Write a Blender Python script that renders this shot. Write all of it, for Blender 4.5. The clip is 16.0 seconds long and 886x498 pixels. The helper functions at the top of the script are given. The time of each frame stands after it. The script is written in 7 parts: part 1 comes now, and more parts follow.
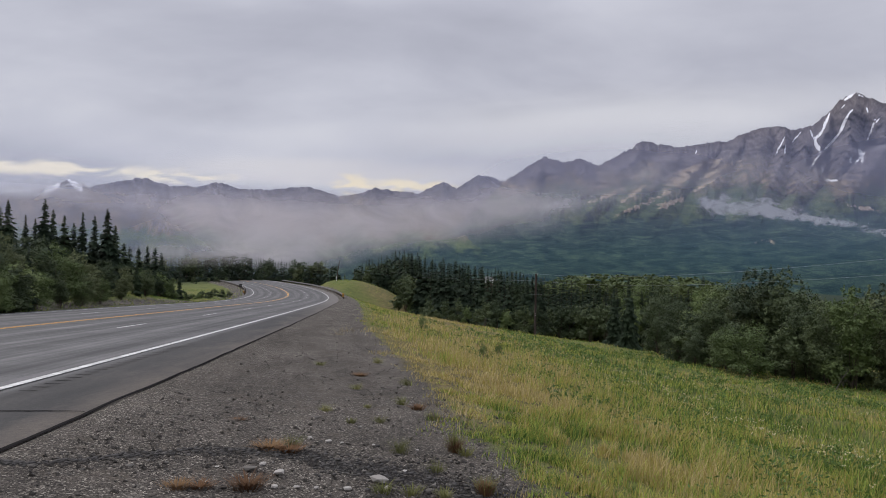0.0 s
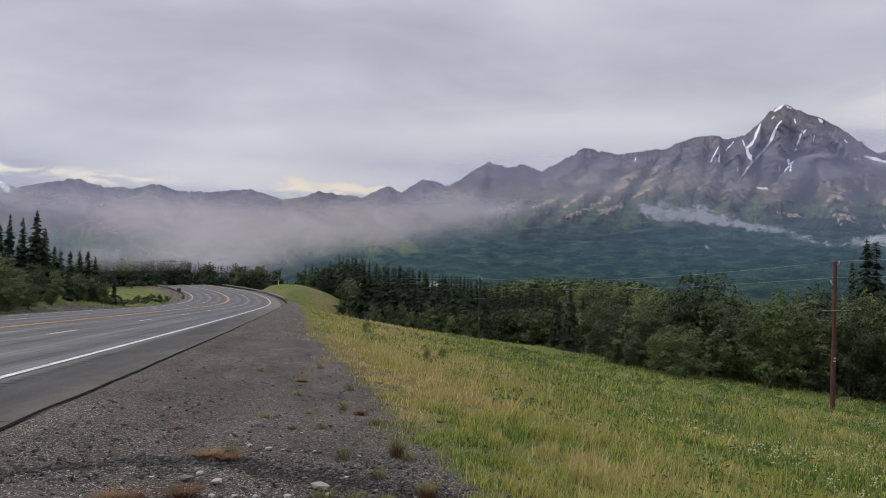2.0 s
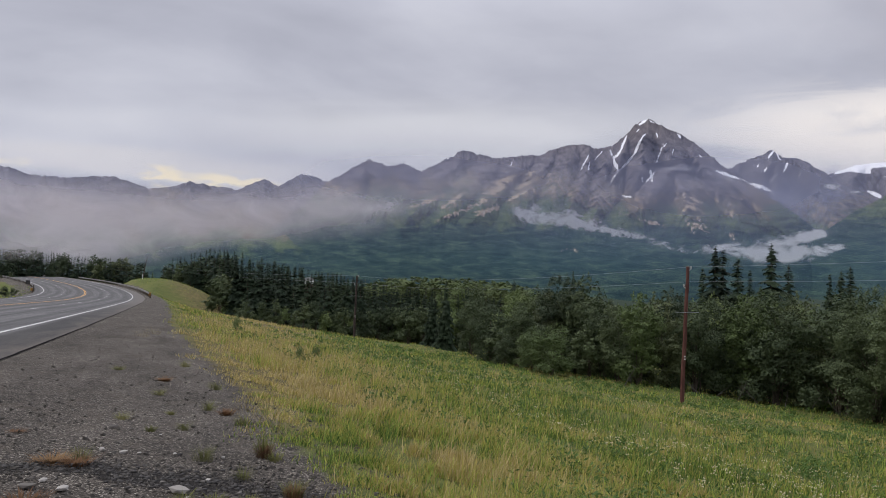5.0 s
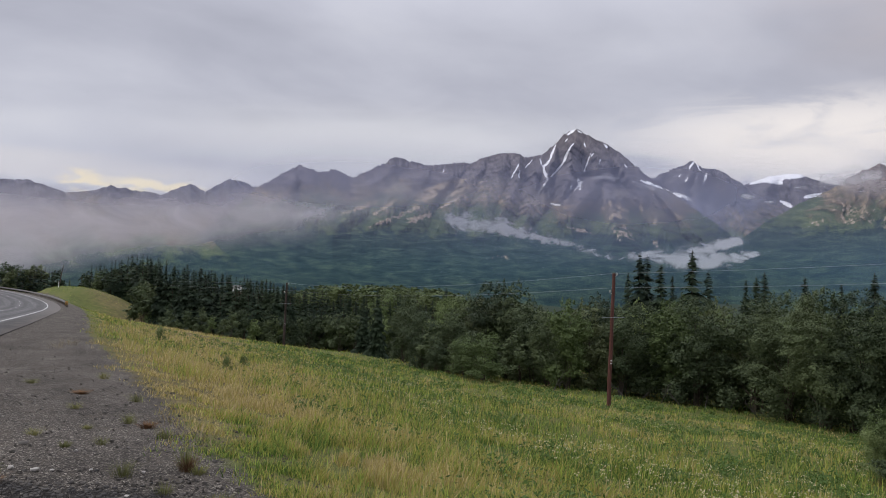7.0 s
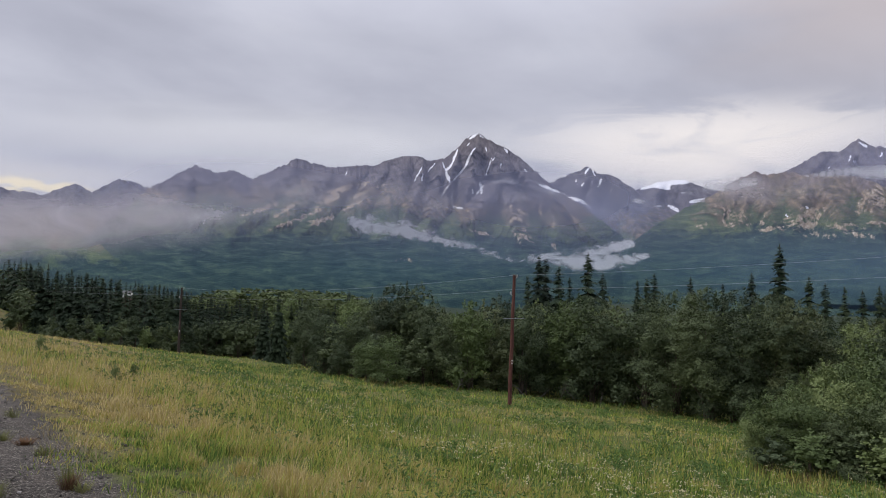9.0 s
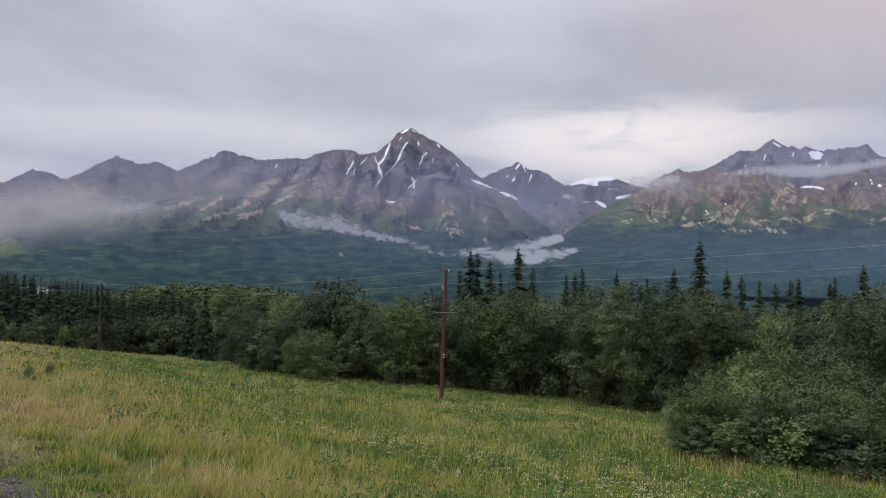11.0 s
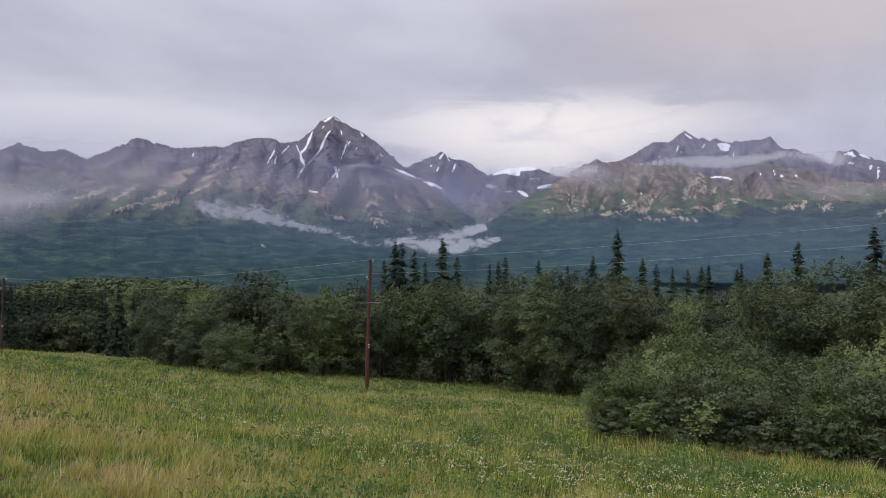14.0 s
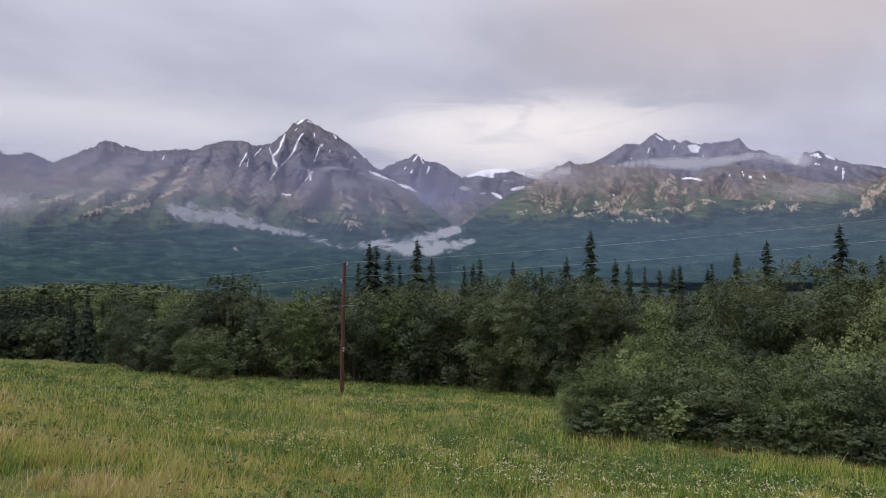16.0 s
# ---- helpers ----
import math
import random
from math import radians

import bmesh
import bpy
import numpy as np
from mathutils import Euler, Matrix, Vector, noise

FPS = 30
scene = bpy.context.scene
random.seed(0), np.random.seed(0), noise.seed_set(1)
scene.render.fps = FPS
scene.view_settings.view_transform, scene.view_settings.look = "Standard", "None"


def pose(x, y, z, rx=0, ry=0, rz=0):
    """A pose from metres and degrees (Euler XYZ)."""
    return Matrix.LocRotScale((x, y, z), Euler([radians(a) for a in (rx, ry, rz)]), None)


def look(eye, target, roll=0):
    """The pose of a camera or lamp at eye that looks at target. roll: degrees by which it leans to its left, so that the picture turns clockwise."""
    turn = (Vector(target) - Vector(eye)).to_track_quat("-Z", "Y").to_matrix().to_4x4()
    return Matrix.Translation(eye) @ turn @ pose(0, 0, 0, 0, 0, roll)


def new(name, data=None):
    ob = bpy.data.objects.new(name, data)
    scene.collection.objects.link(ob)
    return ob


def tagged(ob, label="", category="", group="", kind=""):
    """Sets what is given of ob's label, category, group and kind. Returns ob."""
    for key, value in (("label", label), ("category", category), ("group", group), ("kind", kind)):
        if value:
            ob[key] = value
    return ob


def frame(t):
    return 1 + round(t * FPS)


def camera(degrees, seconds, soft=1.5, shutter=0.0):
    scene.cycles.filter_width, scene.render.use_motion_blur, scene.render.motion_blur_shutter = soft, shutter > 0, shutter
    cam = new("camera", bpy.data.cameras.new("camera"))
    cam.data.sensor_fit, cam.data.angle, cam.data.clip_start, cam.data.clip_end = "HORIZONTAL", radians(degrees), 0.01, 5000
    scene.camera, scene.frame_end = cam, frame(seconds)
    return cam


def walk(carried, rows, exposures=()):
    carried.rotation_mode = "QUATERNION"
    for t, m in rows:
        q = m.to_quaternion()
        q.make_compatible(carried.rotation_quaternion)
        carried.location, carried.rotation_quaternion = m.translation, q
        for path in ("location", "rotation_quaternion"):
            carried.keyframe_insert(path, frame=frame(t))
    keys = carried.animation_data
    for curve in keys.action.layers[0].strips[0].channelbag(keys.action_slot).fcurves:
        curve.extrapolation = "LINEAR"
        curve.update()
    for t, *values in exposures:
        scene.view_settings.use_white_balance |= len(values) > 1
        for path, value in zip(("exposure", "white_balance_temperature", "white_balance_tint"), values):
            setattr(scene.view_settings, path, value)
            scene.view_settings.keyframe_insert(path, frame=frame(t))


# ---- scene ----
cam = camera(64.15, 16.0, 0.5)
EYE, ARM = 1.5, 0.16
# seconds, yaw, pitch, roll: a slow pan to the right with the phone held a hand's width from the turning axis
ROWS = [
    (0, 0.00, 1.33, 0.30),
    (0.5, -0.64, 1.34, 0.31),
    (1, -1.60, 1.45, 0.21),
    (1.5, -2.85, 1.61, 0.25),
    (2, -4.49, 1.70, 0.35),
    (2.5, -6.43, 1.66, 0.50),
    (3, -8.44, 1.66, 0.73),
    (3.5, -10.31, 1.66, 0.98),
    (4, -11.91, 1.68, 1.20),
    (6.5, -18.06, 2.11, 1.68),
    (7, -19.84, 2.42, 1.45),
    (7.5, -21.97, 2.73, 1.18),
    (8, -24.09, 2.92, 1.01),
    (8.5, -26.03, 2.94, 0.96),
    (9, -27.66, 2.81, 0.93),
    (9.5, -29.11, 2.73, 0.93),
    (10, -30.51, 2.66, 0.90),
    (12.5, -36.54, 2.10, 0.42),
    (13, -37.49, 2.02, 0.35),
    (13.5, -38.42, 1.84, 0.20),
    (14, -39.27, 1.64, 0.04),
    (14.5, -39.95, 1.57, -0.11),
    (15, -40.47, 1.65, -0.24),
    (15.5, -40.89, 1.76, -0.31),
    (16, -41.34, 1.81, -0.45),
]


def stand(yaw, pitch, roll):
    a = radians(-yaw)
    eye = Vector((ARM * math.sin(a), ARM * (math.cos(a) - 1), EYE))
    way = Vector((math.sin(a) * math.cos(radians(pitch)), math.cos(a) * math.cos(radians(pitch)), math.sin(radians(pitch))))
    return look(eye, eye + way, roll)


walk(cam, [(t, stand(yaw, pitch, roll)) for t, yaw, pitch, roll in ROWS], [(0.0, -0.06, 6500, 10), (7.0, -0.04, 6500, 10), (10.0, -0.02, 6380, 11.5), (12.5, 0.02, 6380, 12.5), (16.0, 0.03, 6380, 14)])

# ---- world, sun ----
SUN_AZ, SUN_EL = radians(-70), radians(42)


def nodes_of(mat):
    mat.use_nodes = True
    nt = mat.node_tree
    nt.nodes.clear()
    return nt


def node(nt, kind, **sets):
    n = nt.nodes.new(kind)
    for key, value in sets.items():
        if key in n.inputs:
            n.inputs[key].default_value = value
        else:
            setattr(n, key, value)
    return n


def math_node(nt, op, a, b=None, clamp=False):
    n = nt.nodes.new("ShaderNodeMath")
    n.operation, n.use_clamp = op, clamp
    for i, v in enumerate((a, b)):
        if v is None:
            continue
        if isinstance(v, (int, float)):
            n.inputs[i].default_value = v
        else:
            nt.links.new(v, n.inputs[i])
    return n.outputs[0]


def ramp(nt, fac, stops, mode="LINEAR"):
    n = nt.nodes.new("ShaderNodeValToRGB")
    cr = n.color_ramp
    cr.interpolation = mode
    while len(cr.elements) < len(stops):
        cr.elements.new(0.5)
    for e, (p, c) in zip(cr.elements, stops):
        e.position = p
        e.color = (c, c, c, 1) if isinstance(c, (int, float)) else (*c, 1)
    nt.links.new(fac, n.inputs[0])
    return n.outputs[0]


def mix(nt, fac, a, b, blend="MIX"):
    n = nt.nodes.new("ShaderNodeMix")
    n.data_type, n.blend_type = "RGBA", blend
    for sock, v in ((n.inputs[0], fac), (n.inputs[6], a), (n.inputs[7], b)):
        if isinstance(v, (int, float)):
            sock.default_value = v
        elif isinstance(v, tuple):
            sock.default_value = (*v, 1)
        else:
            nt.links.new(v, sock)
    return n.outputs[2]


def noise_tex(nt, vec, scale, detail=4.0, rough=0.55, distortion=0.0):
    n = node(nt, "ShaderNodeTexNoise", Scale=scale, Detail=detail, Roughness=rough, Distortion=distortion)
    if vec is not None:
        nt.links.new(vec, n.inputs["Vector"])
    return n.outputs["Fac"]


def mapped(nt, vec, scale=(1, 1, 1), loc=(0, 0, 0), rot=(0, 0, 0)):
    n = nt.nodes.new("ShaderNodeMapping")
    n.inputs["Scale"].default_value, n.inputs["Location"].default_value, n.inputs["Rotation"].default_value = scale, loc, rot
    nt.links.new(vec, n.inputs["Vector"])
    return n.outputs[0]


world = bpy.data.worlds.new("overcast_dawn")
scene.world = world
wt = nodes_of(world)
sky = wt.nodes.new("ShaderNodeTexSky")
sky.sky_type, sky.sun_disc, sky.sun_elevation, sky.sun_rotation = "NISHITA", False, SUN_EL, SUN_AZ
sky.altitude, sky.air_density, sky.dust_density = 600, 1.0, 2.0
coord = wt.nodes.new("ShaderNodeTexCoord").outputs["Generated"]
sep = wt.nodes.new("ShaderNodeSeparateXYZ")
wt.links.new(coord, sep.inputs[0])
up = math_node(wt, "MAXIMUM", sep.outputs[2], 0.0)
bearing = math_node(wt, "MULTIPLY", math_node(wt, "ARCTAN2", sep.outputs[0], sep.outputs[1]), 180 / math.pi)
height = math_node(wt, "MULTIPLY", math_node(wt, "ARCSINE", sep.outputs[2]), 180 / math.pi)
# the cloud deck as a flat layer seen from below
flat = math_node(wt, "DIVIDE", 1.0, math_node(wt, "ADD", up, 0.26))
deck = wt.nodes.new("ShaderNodeVectorMath")
deck.operation = "MULTIPLY"
comb = wt.nodes.new("ShaderNodeCombineXYZ")
for i in range(2):
    wt.links.new(flat, comb.inputs[i])
comb.inputs[2].default_value = 0.0
wt.links.new(coord, deck.inputs[0])
wt.links.new(comb.outputs[0], deck.inputs[1])
rolls = noise_tex(wt, mapped(wt, deck.outputs[0], (0.8, 1.25, 1), (3.1, 0.4, 0), (0, 0, 0.5)), 1.15, 5, 0.5, 0.25)
wisps = noise_tex(wt, mapped(wt, deck.outputs[0], (1.3, 1.7, 1), (1.0, 7.0, 0), (0, 0, 0.45)), 1.7, 6, 0.55, 0.4)
body = math_node(wt, "ADD", math_node(wt, "MULTIPLY", rolls, 0.76), math_node(wt, "MULTIPLY", wisps, 0.24))
cloud = ramp(wt, body, [(0.28, (0.405, 0.415, 0.490)), (0.44, (0.505, 0.515, 0.600)), (0.56, (0.60, 0.61, 0.695)), (0.70, (0.72, 0.725, 0.79))])


def glow_at(az, el, daz, del_, scale, lo, hi, seed, floor_=0.1, gain=2.4):
    """Where the deck is thin or torn round a bearing and height, with ragged borders."""
    da = math_node(wt, "DIVIDE", math_node(wt, "SUBTRACT", bearing, az), daz)
    de = math_node(wt, "DIVIDE", math_node(wt, "SUBTRACT", height, el), del_)
    d2 = math_node(wt, "ADD", math_node(wt, "MULTIPLY", da, da), math_node(wt, "MULTIPLY", de, de))
    g = math_node(wt, "EXPONENT", math_node(wt, "MULTIPLY", d2, -1.0))
    n = noise_tex(wt, mapped(wt, coord, (1.0, 1.0, 4.0), (seed, 0.3 * seed, 0.1)), scale, 5, 0.55, 0.6)
    return ramp(wt, math_node(wt, "MULTIPLY", g, math_node(wt, "MULTIPLY", math_node(wt, "SUBTRACT", n, floor_), gain, True)), [(lo, 0.0), (hi, 1.0)], "EASE")


pale, rosy = (0.80, 0.77, 0.78), (0.66, 0.56, 0.53)
cloud = mix(wt, math_node(wt, "MULTIPLY", glow_at(70, 22, 26, 9, 2.0, 0.1, 0.9, 5.0), 0.58), cloud, rosy)
cloud = mix(wt, math_node(wt, "MULTIPLY", glow_at(48, 10.6, 19, 4.2, 6.5, 0.30, 1.0, 2.0), 0.92), cloud, (0.98, 0.92, 0.89))
cloud = mix(wt, math_node(wt, "MULTIPLY", glow_at(-8, 7.2, 16, 1.5, 3.0, 0.25, 0.8, 4.0), 0.6), cloud, pale)
cloud = mix(wt, math_node(wt, "MULTIPLY", glow_at(15, 10.2, 20, 3.2, 3.0, 0.05, 0.9, 7.0), 0.75), cloud, (0.80, 0.80, 0.84))
cloud = mix(wt, glow_at(-7.9, 6.45, 3.0, 0.85, 15.0, 0.12, 0.75, 1.0, 0.38, 5.0), cloud, (1.0, 0.88, 0.66))
cloud = mix(wt, glow_at(-2.2, 6.35, 3.4, 0.75, 15.0, 0.10, 0.70, 1.6, 0.36, 5.0), cloud, (1.0, 0.89, 0.68))
cloud = mix(wt, glow_at(-20.0, 6.6, 4.0, 0.70, 14.0, 0.15, 0.80, 2.6, 0.40, 5.0), cloud, (1.0, 0.92, 0.78))
glow = mix(wt, glow_at(-28, 6.6, 9.0, 0.80, 13.0, 0.12, 0.80, 3.0, 0.40, 4.5), cloud, (1.0, 0.92, 0.78))
# an overcast sky is about three times as bright overhead as at its foot
bright = math_node(wt, "ADD", 0.80, math_node(wt, "MULTIPLY", math_node(wt, "MAXIMUM", math_node(wt, "SUBTRACT", up, 0.33), 0.0), 2.6))
bg_cloud = node(wt, "ShaderNodeBackground", Strength=1.0)
wt.links.new(glow, bg_cloud.inputs[0])
wt.links.new(math_node(wt, "ADD", bright, 0.2), bg_cloud.inputs[1])
bg_sky = node(wt, "ShaderNodeBackground", Strength=0.06)
wt.links.new(sky.outputs[0], bg_sky.inputs[0])
both = wt.nodes.new("ShaderNodeMixShader")
both.inputs[0].default_value = 0.93
wt.links.new(bg_sky.outputs[0], both.inputs[1])
wt.links.new(bg_cloud.outputs[0], both.inputs[2])
wt.links.new(both.outputs[0], wt.nodes.new("ShaderNodeOutputWorld").inputs[0])

sun = new("sun", bpy.data.lights.new("sun", "SUN"))
sun.data.energy, sun.data.angle, sun.data.color = 1.5, radians(24), (1.0, 0.94, 0.86)
sun.matrix_world = look((0, 0, 50), (-50 * math.sin(SUN_AZ), -50 * math.cos(SUN_AZ), 50 - 50 * math.tan(SUN_EL)))


# ---- materials ----
def shade(name, build, rough=0.9, spec=0.2, bump=None, translucent=0.0):
    """A material: build(nt, pos) gives a colour and, if wanted, a height for the relief."""
    mat = bpy.data.materials.new(name)
    nt = nodes_of(mat)
    geo = nt.nodes.new("ShaderNodeNewGeometry")
    out = nt.nodes.new("ShaderNodeOutputMaterial")
    bsdf = node(nt, "ShaderNodeBsdfPrincipled", Roughness=rough)
    bsdf.inputs["Specular IOR Level"].default_value = spec
    colour, height = build(nt, geo.outputs["Position"])
    if isinstance(colour, tuple):
        bsdf.inputs["Base Color"].default_value = (*colour, 1)
    else:
        nt.links.new(colour, bsdf.inputs["Base Color"])
    if height is not None and bump:
        b = node(nt, "ShaderNodeBump", Strength=bump[0], Distance=bump[1])
        nt.links.new(height, b.inputs["Height"])
        nt.links.new(b.outputs[0], bsdf.inputs["Normal"])
    last = bsdf.outputs[0]
    if translucent:
        tr = nt.nodes.new("ShaderNodeBsdfTranslucent")
        if isinstance(colour, tuple):
            tr.inputs[0].default_value = (*colour, 1)
        else:
            nt.links.new(colour, tr.inputs[0])
        m = nt.nodes.new("ShaderNodeMixShader")
        m.inputs[0].default_value = translucent
        nt.links.new(last, m.inputs[1])
        nt.links.new(tr.outputs[0], m.inputs[2])
        last = m.outputs[0]
    nt.links.new(last, out.inputs[0])
    return mat


def attr(nt, name):
    n = nt.nodes.new("ShaderNodeAttribute")
    n.attribute_name = name
    return n.outputs["Fac"]


def per_object(nt):
    return nt.nodes.new("ShaderNodeObjectInfo").outputs["Random"]


def per_island(nt):
    return nt.nodes.new("ShaderNodeNewGeometry").outputs["Random Per Island"]


def leaf_colour(dark, mid, light, spread=0.5):
    def build(nt, pos):
        r = math_node(nt, "ADD", math_node(nt, "MULTIPLY", per_island(nt), spread * 0.55), math_node(nt, "MULTIPLY", per_object(nt), spread * 1.3))
        n = noise_tex(nt, pos, 0.9, 3)
        v = math_node(nt, "ADD", math_node(nt, "MULTIPLY", r, 0.75), math_node(nt, "MULTIPLY", n, 0.35))
        return ramp(nt, v, [(0.15, dark), (0.5, mid), (0.9, light)]), None
    return build


def ground_colour(nt, pos):
    """Meadow soil and low grass; gravel where the pad attribute says so."""
    big, mid_, fine = noise_tex(nt, pos, 0.09, 4), noise_tex(nt, pos, 0.8, 5), noise_tex(nt, pos, 9.0, 5, 0.65)
    green = ramp(nt, math_node(nt, "ADD", math_node(nt, "MULTIPLY", big, 0.5), math_node(nt, "MULTIPLY", mid_, 0.5)),
                 [(0.3, (0.058, 0.080, 0.022)), (0.5, (0.108, 0.124, 0.034)), (0.68, (0.165, 0.148, 0.055))])
    green = mix(nt, 0.6, green, ramp(nt, fine, [(0.25, 0.35), (0.75, 1.5)]), "MULTIPLY")
    straw = ramp(nt, mid_, [(0.3, (0.085, 0.066, 0.032)), (0.7, (0.20, 0.155, 0.075))])
    green = mix(nt, math_node(nt, "MULTIPLY", attr(nt, "dry"), 0.85), green, mix(nt, 0.6, straw, ramp(nt, fine, [(0.25, 0.35), (0.75, 1.5)]), "MULTIPLY"))
    vor = node(nt, "ShaderNodeTexVoronoi", Scale=85.0)
    nt.links.new(pos, vor.inputs["Vector"])
    vor2 = node(nt, "ShaderNodeTexVoronoi", Scale=17.0)
    nt.links.new(pos, vor2.inputs["Vector"])
    sepc = nt.nodes.new("ShaderNodeSeparateColor")
    nt.links.new(vor.outputs["Color"], sepc.inputs[0])
    stone = ramp(nt, sepc.outputs[0], [(0.0, (0.022, 0.019, 0.017)), (0.45, (0.057, 0.050, 0.043)), (0.85, (0.112, 0.099, 0.084)), (1.0, (0.31, 0.285, 0.24))])
    dust = ramp(nt, noise_tex(nt, mapped(nt, pos, (1.0, 0.35, 1.0)), 1.3, 5, 0.6), [(0.3, 0.74), (0.7, 1.50)])
    ripple = noise_tex(nt, mapped(nt, pos, (0.9, 7.0, 1.0), (0, 0, 0), (0, 0, -0.05)), 1.0, 5, 0.6, 0.8)
    gravel = mix(nt, 1.0, stone, mix(nt, 1.0, dust, ramp(nt, ripple, [(0.30, 0.80), (0.50, 1.0), (0.70, 1.16)]), "MULTIPLY"), "MULTIPLY")
    gravel = mix(nt, ramp(nt, noise_tex(nt, pos, 3.0, 5, 0.7), [(0.52, 0.0), (0.72, 0.6)]), gravel, (0.092, 0.077, 0.060))
    gravel = mix(nt, ramp(nt, math_node(nt, "ADD", attr(nt, "rut"), math_node(nt, "MULTIPLY", math_node(nt, "SUBTRACT", noise_tex(nt, pos, 5.0, 5, 0.7), 0.5), 2.0)), [(0.42, 0.0), (0.68, 0.85)]), gravel, (0.013, 0.012, 0.012))
    green = mix(nt, attr(nt, "woodland"), green, ramp(nt, mid_, [(0.3, (0.012, 0.022, 0.014)), (0.7, (0.030, 0.046, 0.026))]))
    pad = attr(nt, "pad")
    edge = math_node(nt, "ADD", pad, math_node(nt, "MULTIPLY", math_node(nt, "SUBTRACT", noise_tex(nt, pos, 1.6, 5, 0.7), 0.5), 0.9))
    colour = mix(nt, ramp(nt, edge, [(0.45, 0.0), (0.6, 1.0)]), green, gravel)
    h = math_node(nt, "ADD", math_node(nt, "MULTIPLY", vor.outputs["Distance"], -0.6), math_node(nt, "ADD", math_node(nt, "MULTIPLY", vor2.outputs["Distance"], -0.4), math_node(nt, "ADD", math_node(nt, "MULTIPLY", fine, 0.8), math_node(nt, "MULTIPLY", ripple, 1.3))))
    return colour, h


def asphalt_colour(nt, pos):
    uv = nt.nodes.new("ShaderNodeUVMap").outputs[0]
    s = nt.nodes.new("ShaderNodeSeparateXYZ")
    nt.links.new(uv, s.inputs[0])
    across = s.outputs[0]
    # two polished wheel tracks in each lane, tar and worn streaks along the road
    ph = math_node(nt, "MULTIPLY", across, 2 * math.pi / 1.825)
    wheel = math_node(nt, "MULTIPLY", math_node(nt, "ADD", math_node(nt, "COSINE", ph), 1.0), 0.5)
    streak = noise_tex(nt, mapped(nt, uv, (3.4, 0.05, 1)), 1.0, 6, 0.7)
    lines = noise_tex(nt, mapped(nt, uv, (9.0, 0.02, 1), (5, 0, 0)), 1.0, 3, 0.6)
    fine, mid_, grit = noise_tex(nt, pos, 60.0, 3, 0.7), noise_tex(nt, pos, 0.7, 6, 0.65), noise_tex(nt, pos, 14.0, 6, 0.75)
    v = math_node(nt, "ADD", math_node(nt, "MULTIPLY", wheel, 0.18), math_node(nt, "ADD", math_node(nt, "MULTIPLY", ramp(nt, streak, [(0.3, 0.0), (0.7, 1.0)]), 0.42), math_node(nt, "MULTIPLY", mid_, 0.45)))
    base = ramp(nt, v, [(0.30, (0.034, 0.033, 0.033)), (0.50, (0.072, 0.070, 0.069)), (0.68, (0.120, 0.117, 0.115)), (0.90, (0.20, 0.195, 0.19))])
    base = mix(nt, ramp(nt, lines, [(0.60, 0.0), (0.68, 0.45)]), base, (0.026, 0.025, 0.026))
    speck = math_node(nt, "ADD", math_node(nt, "MULTIPLY", fine, 0.5), math_node(nt, "MULTIPLY", grit, 0.5))
    base = mix(nt, 0.7, base, ramp(nt, speck, [(0.32, 0.45), (0.68, 1.6)]), "MULTIPLY")
    # the paved shoulder is browner, dusty towards its broken edge
    sh = ramp(nt, math_node(nt, "ADD", across, math_node(nt, "MULTIPLY", mid_, 0.5)), [(0.35, 0.0), (0.62, 1.0)])
    patchy = noise_tex(nt, mapped(nt, uv, (1.1, 0.30, 1), (3, 1, 0)), 1.0, 8, 0.7, 0.6)
    dust = ramp(nt, math_node(nt, "ADD", math_node(nt, "MULTIPLY", across, 0.30), math_node(nt, "MULTIPLY", patchy, 0.9)), [(0.70, 0.0), (0.95, 1.0)])
    should = mix(nt, dust, ramp(nt, patchy, [(0.35, (0.020, 0.019, 0.018)), (0.65, (0.042, 0.039, 0.036))]), (0.076, 0.063, 0.051))
    should = mix(nt, ramp(nt, math_node(nt, "MULTIPLY", math_node(nt, "ADD", s.outputs[1], math_node(nt, "MULTIPLY", patchy, 24.0)), 0.01), [(0.45, 0.0), (0.95, 0.75)]), should, (0.135, 0.122, 0.108))
    should = mix(nt, 0.9, should, ramp(nt, speck, [(0.32, 0.4), (0.68, 1.65)]), "MULTIPLY")
    return mix(nt, sh, base, should), speck


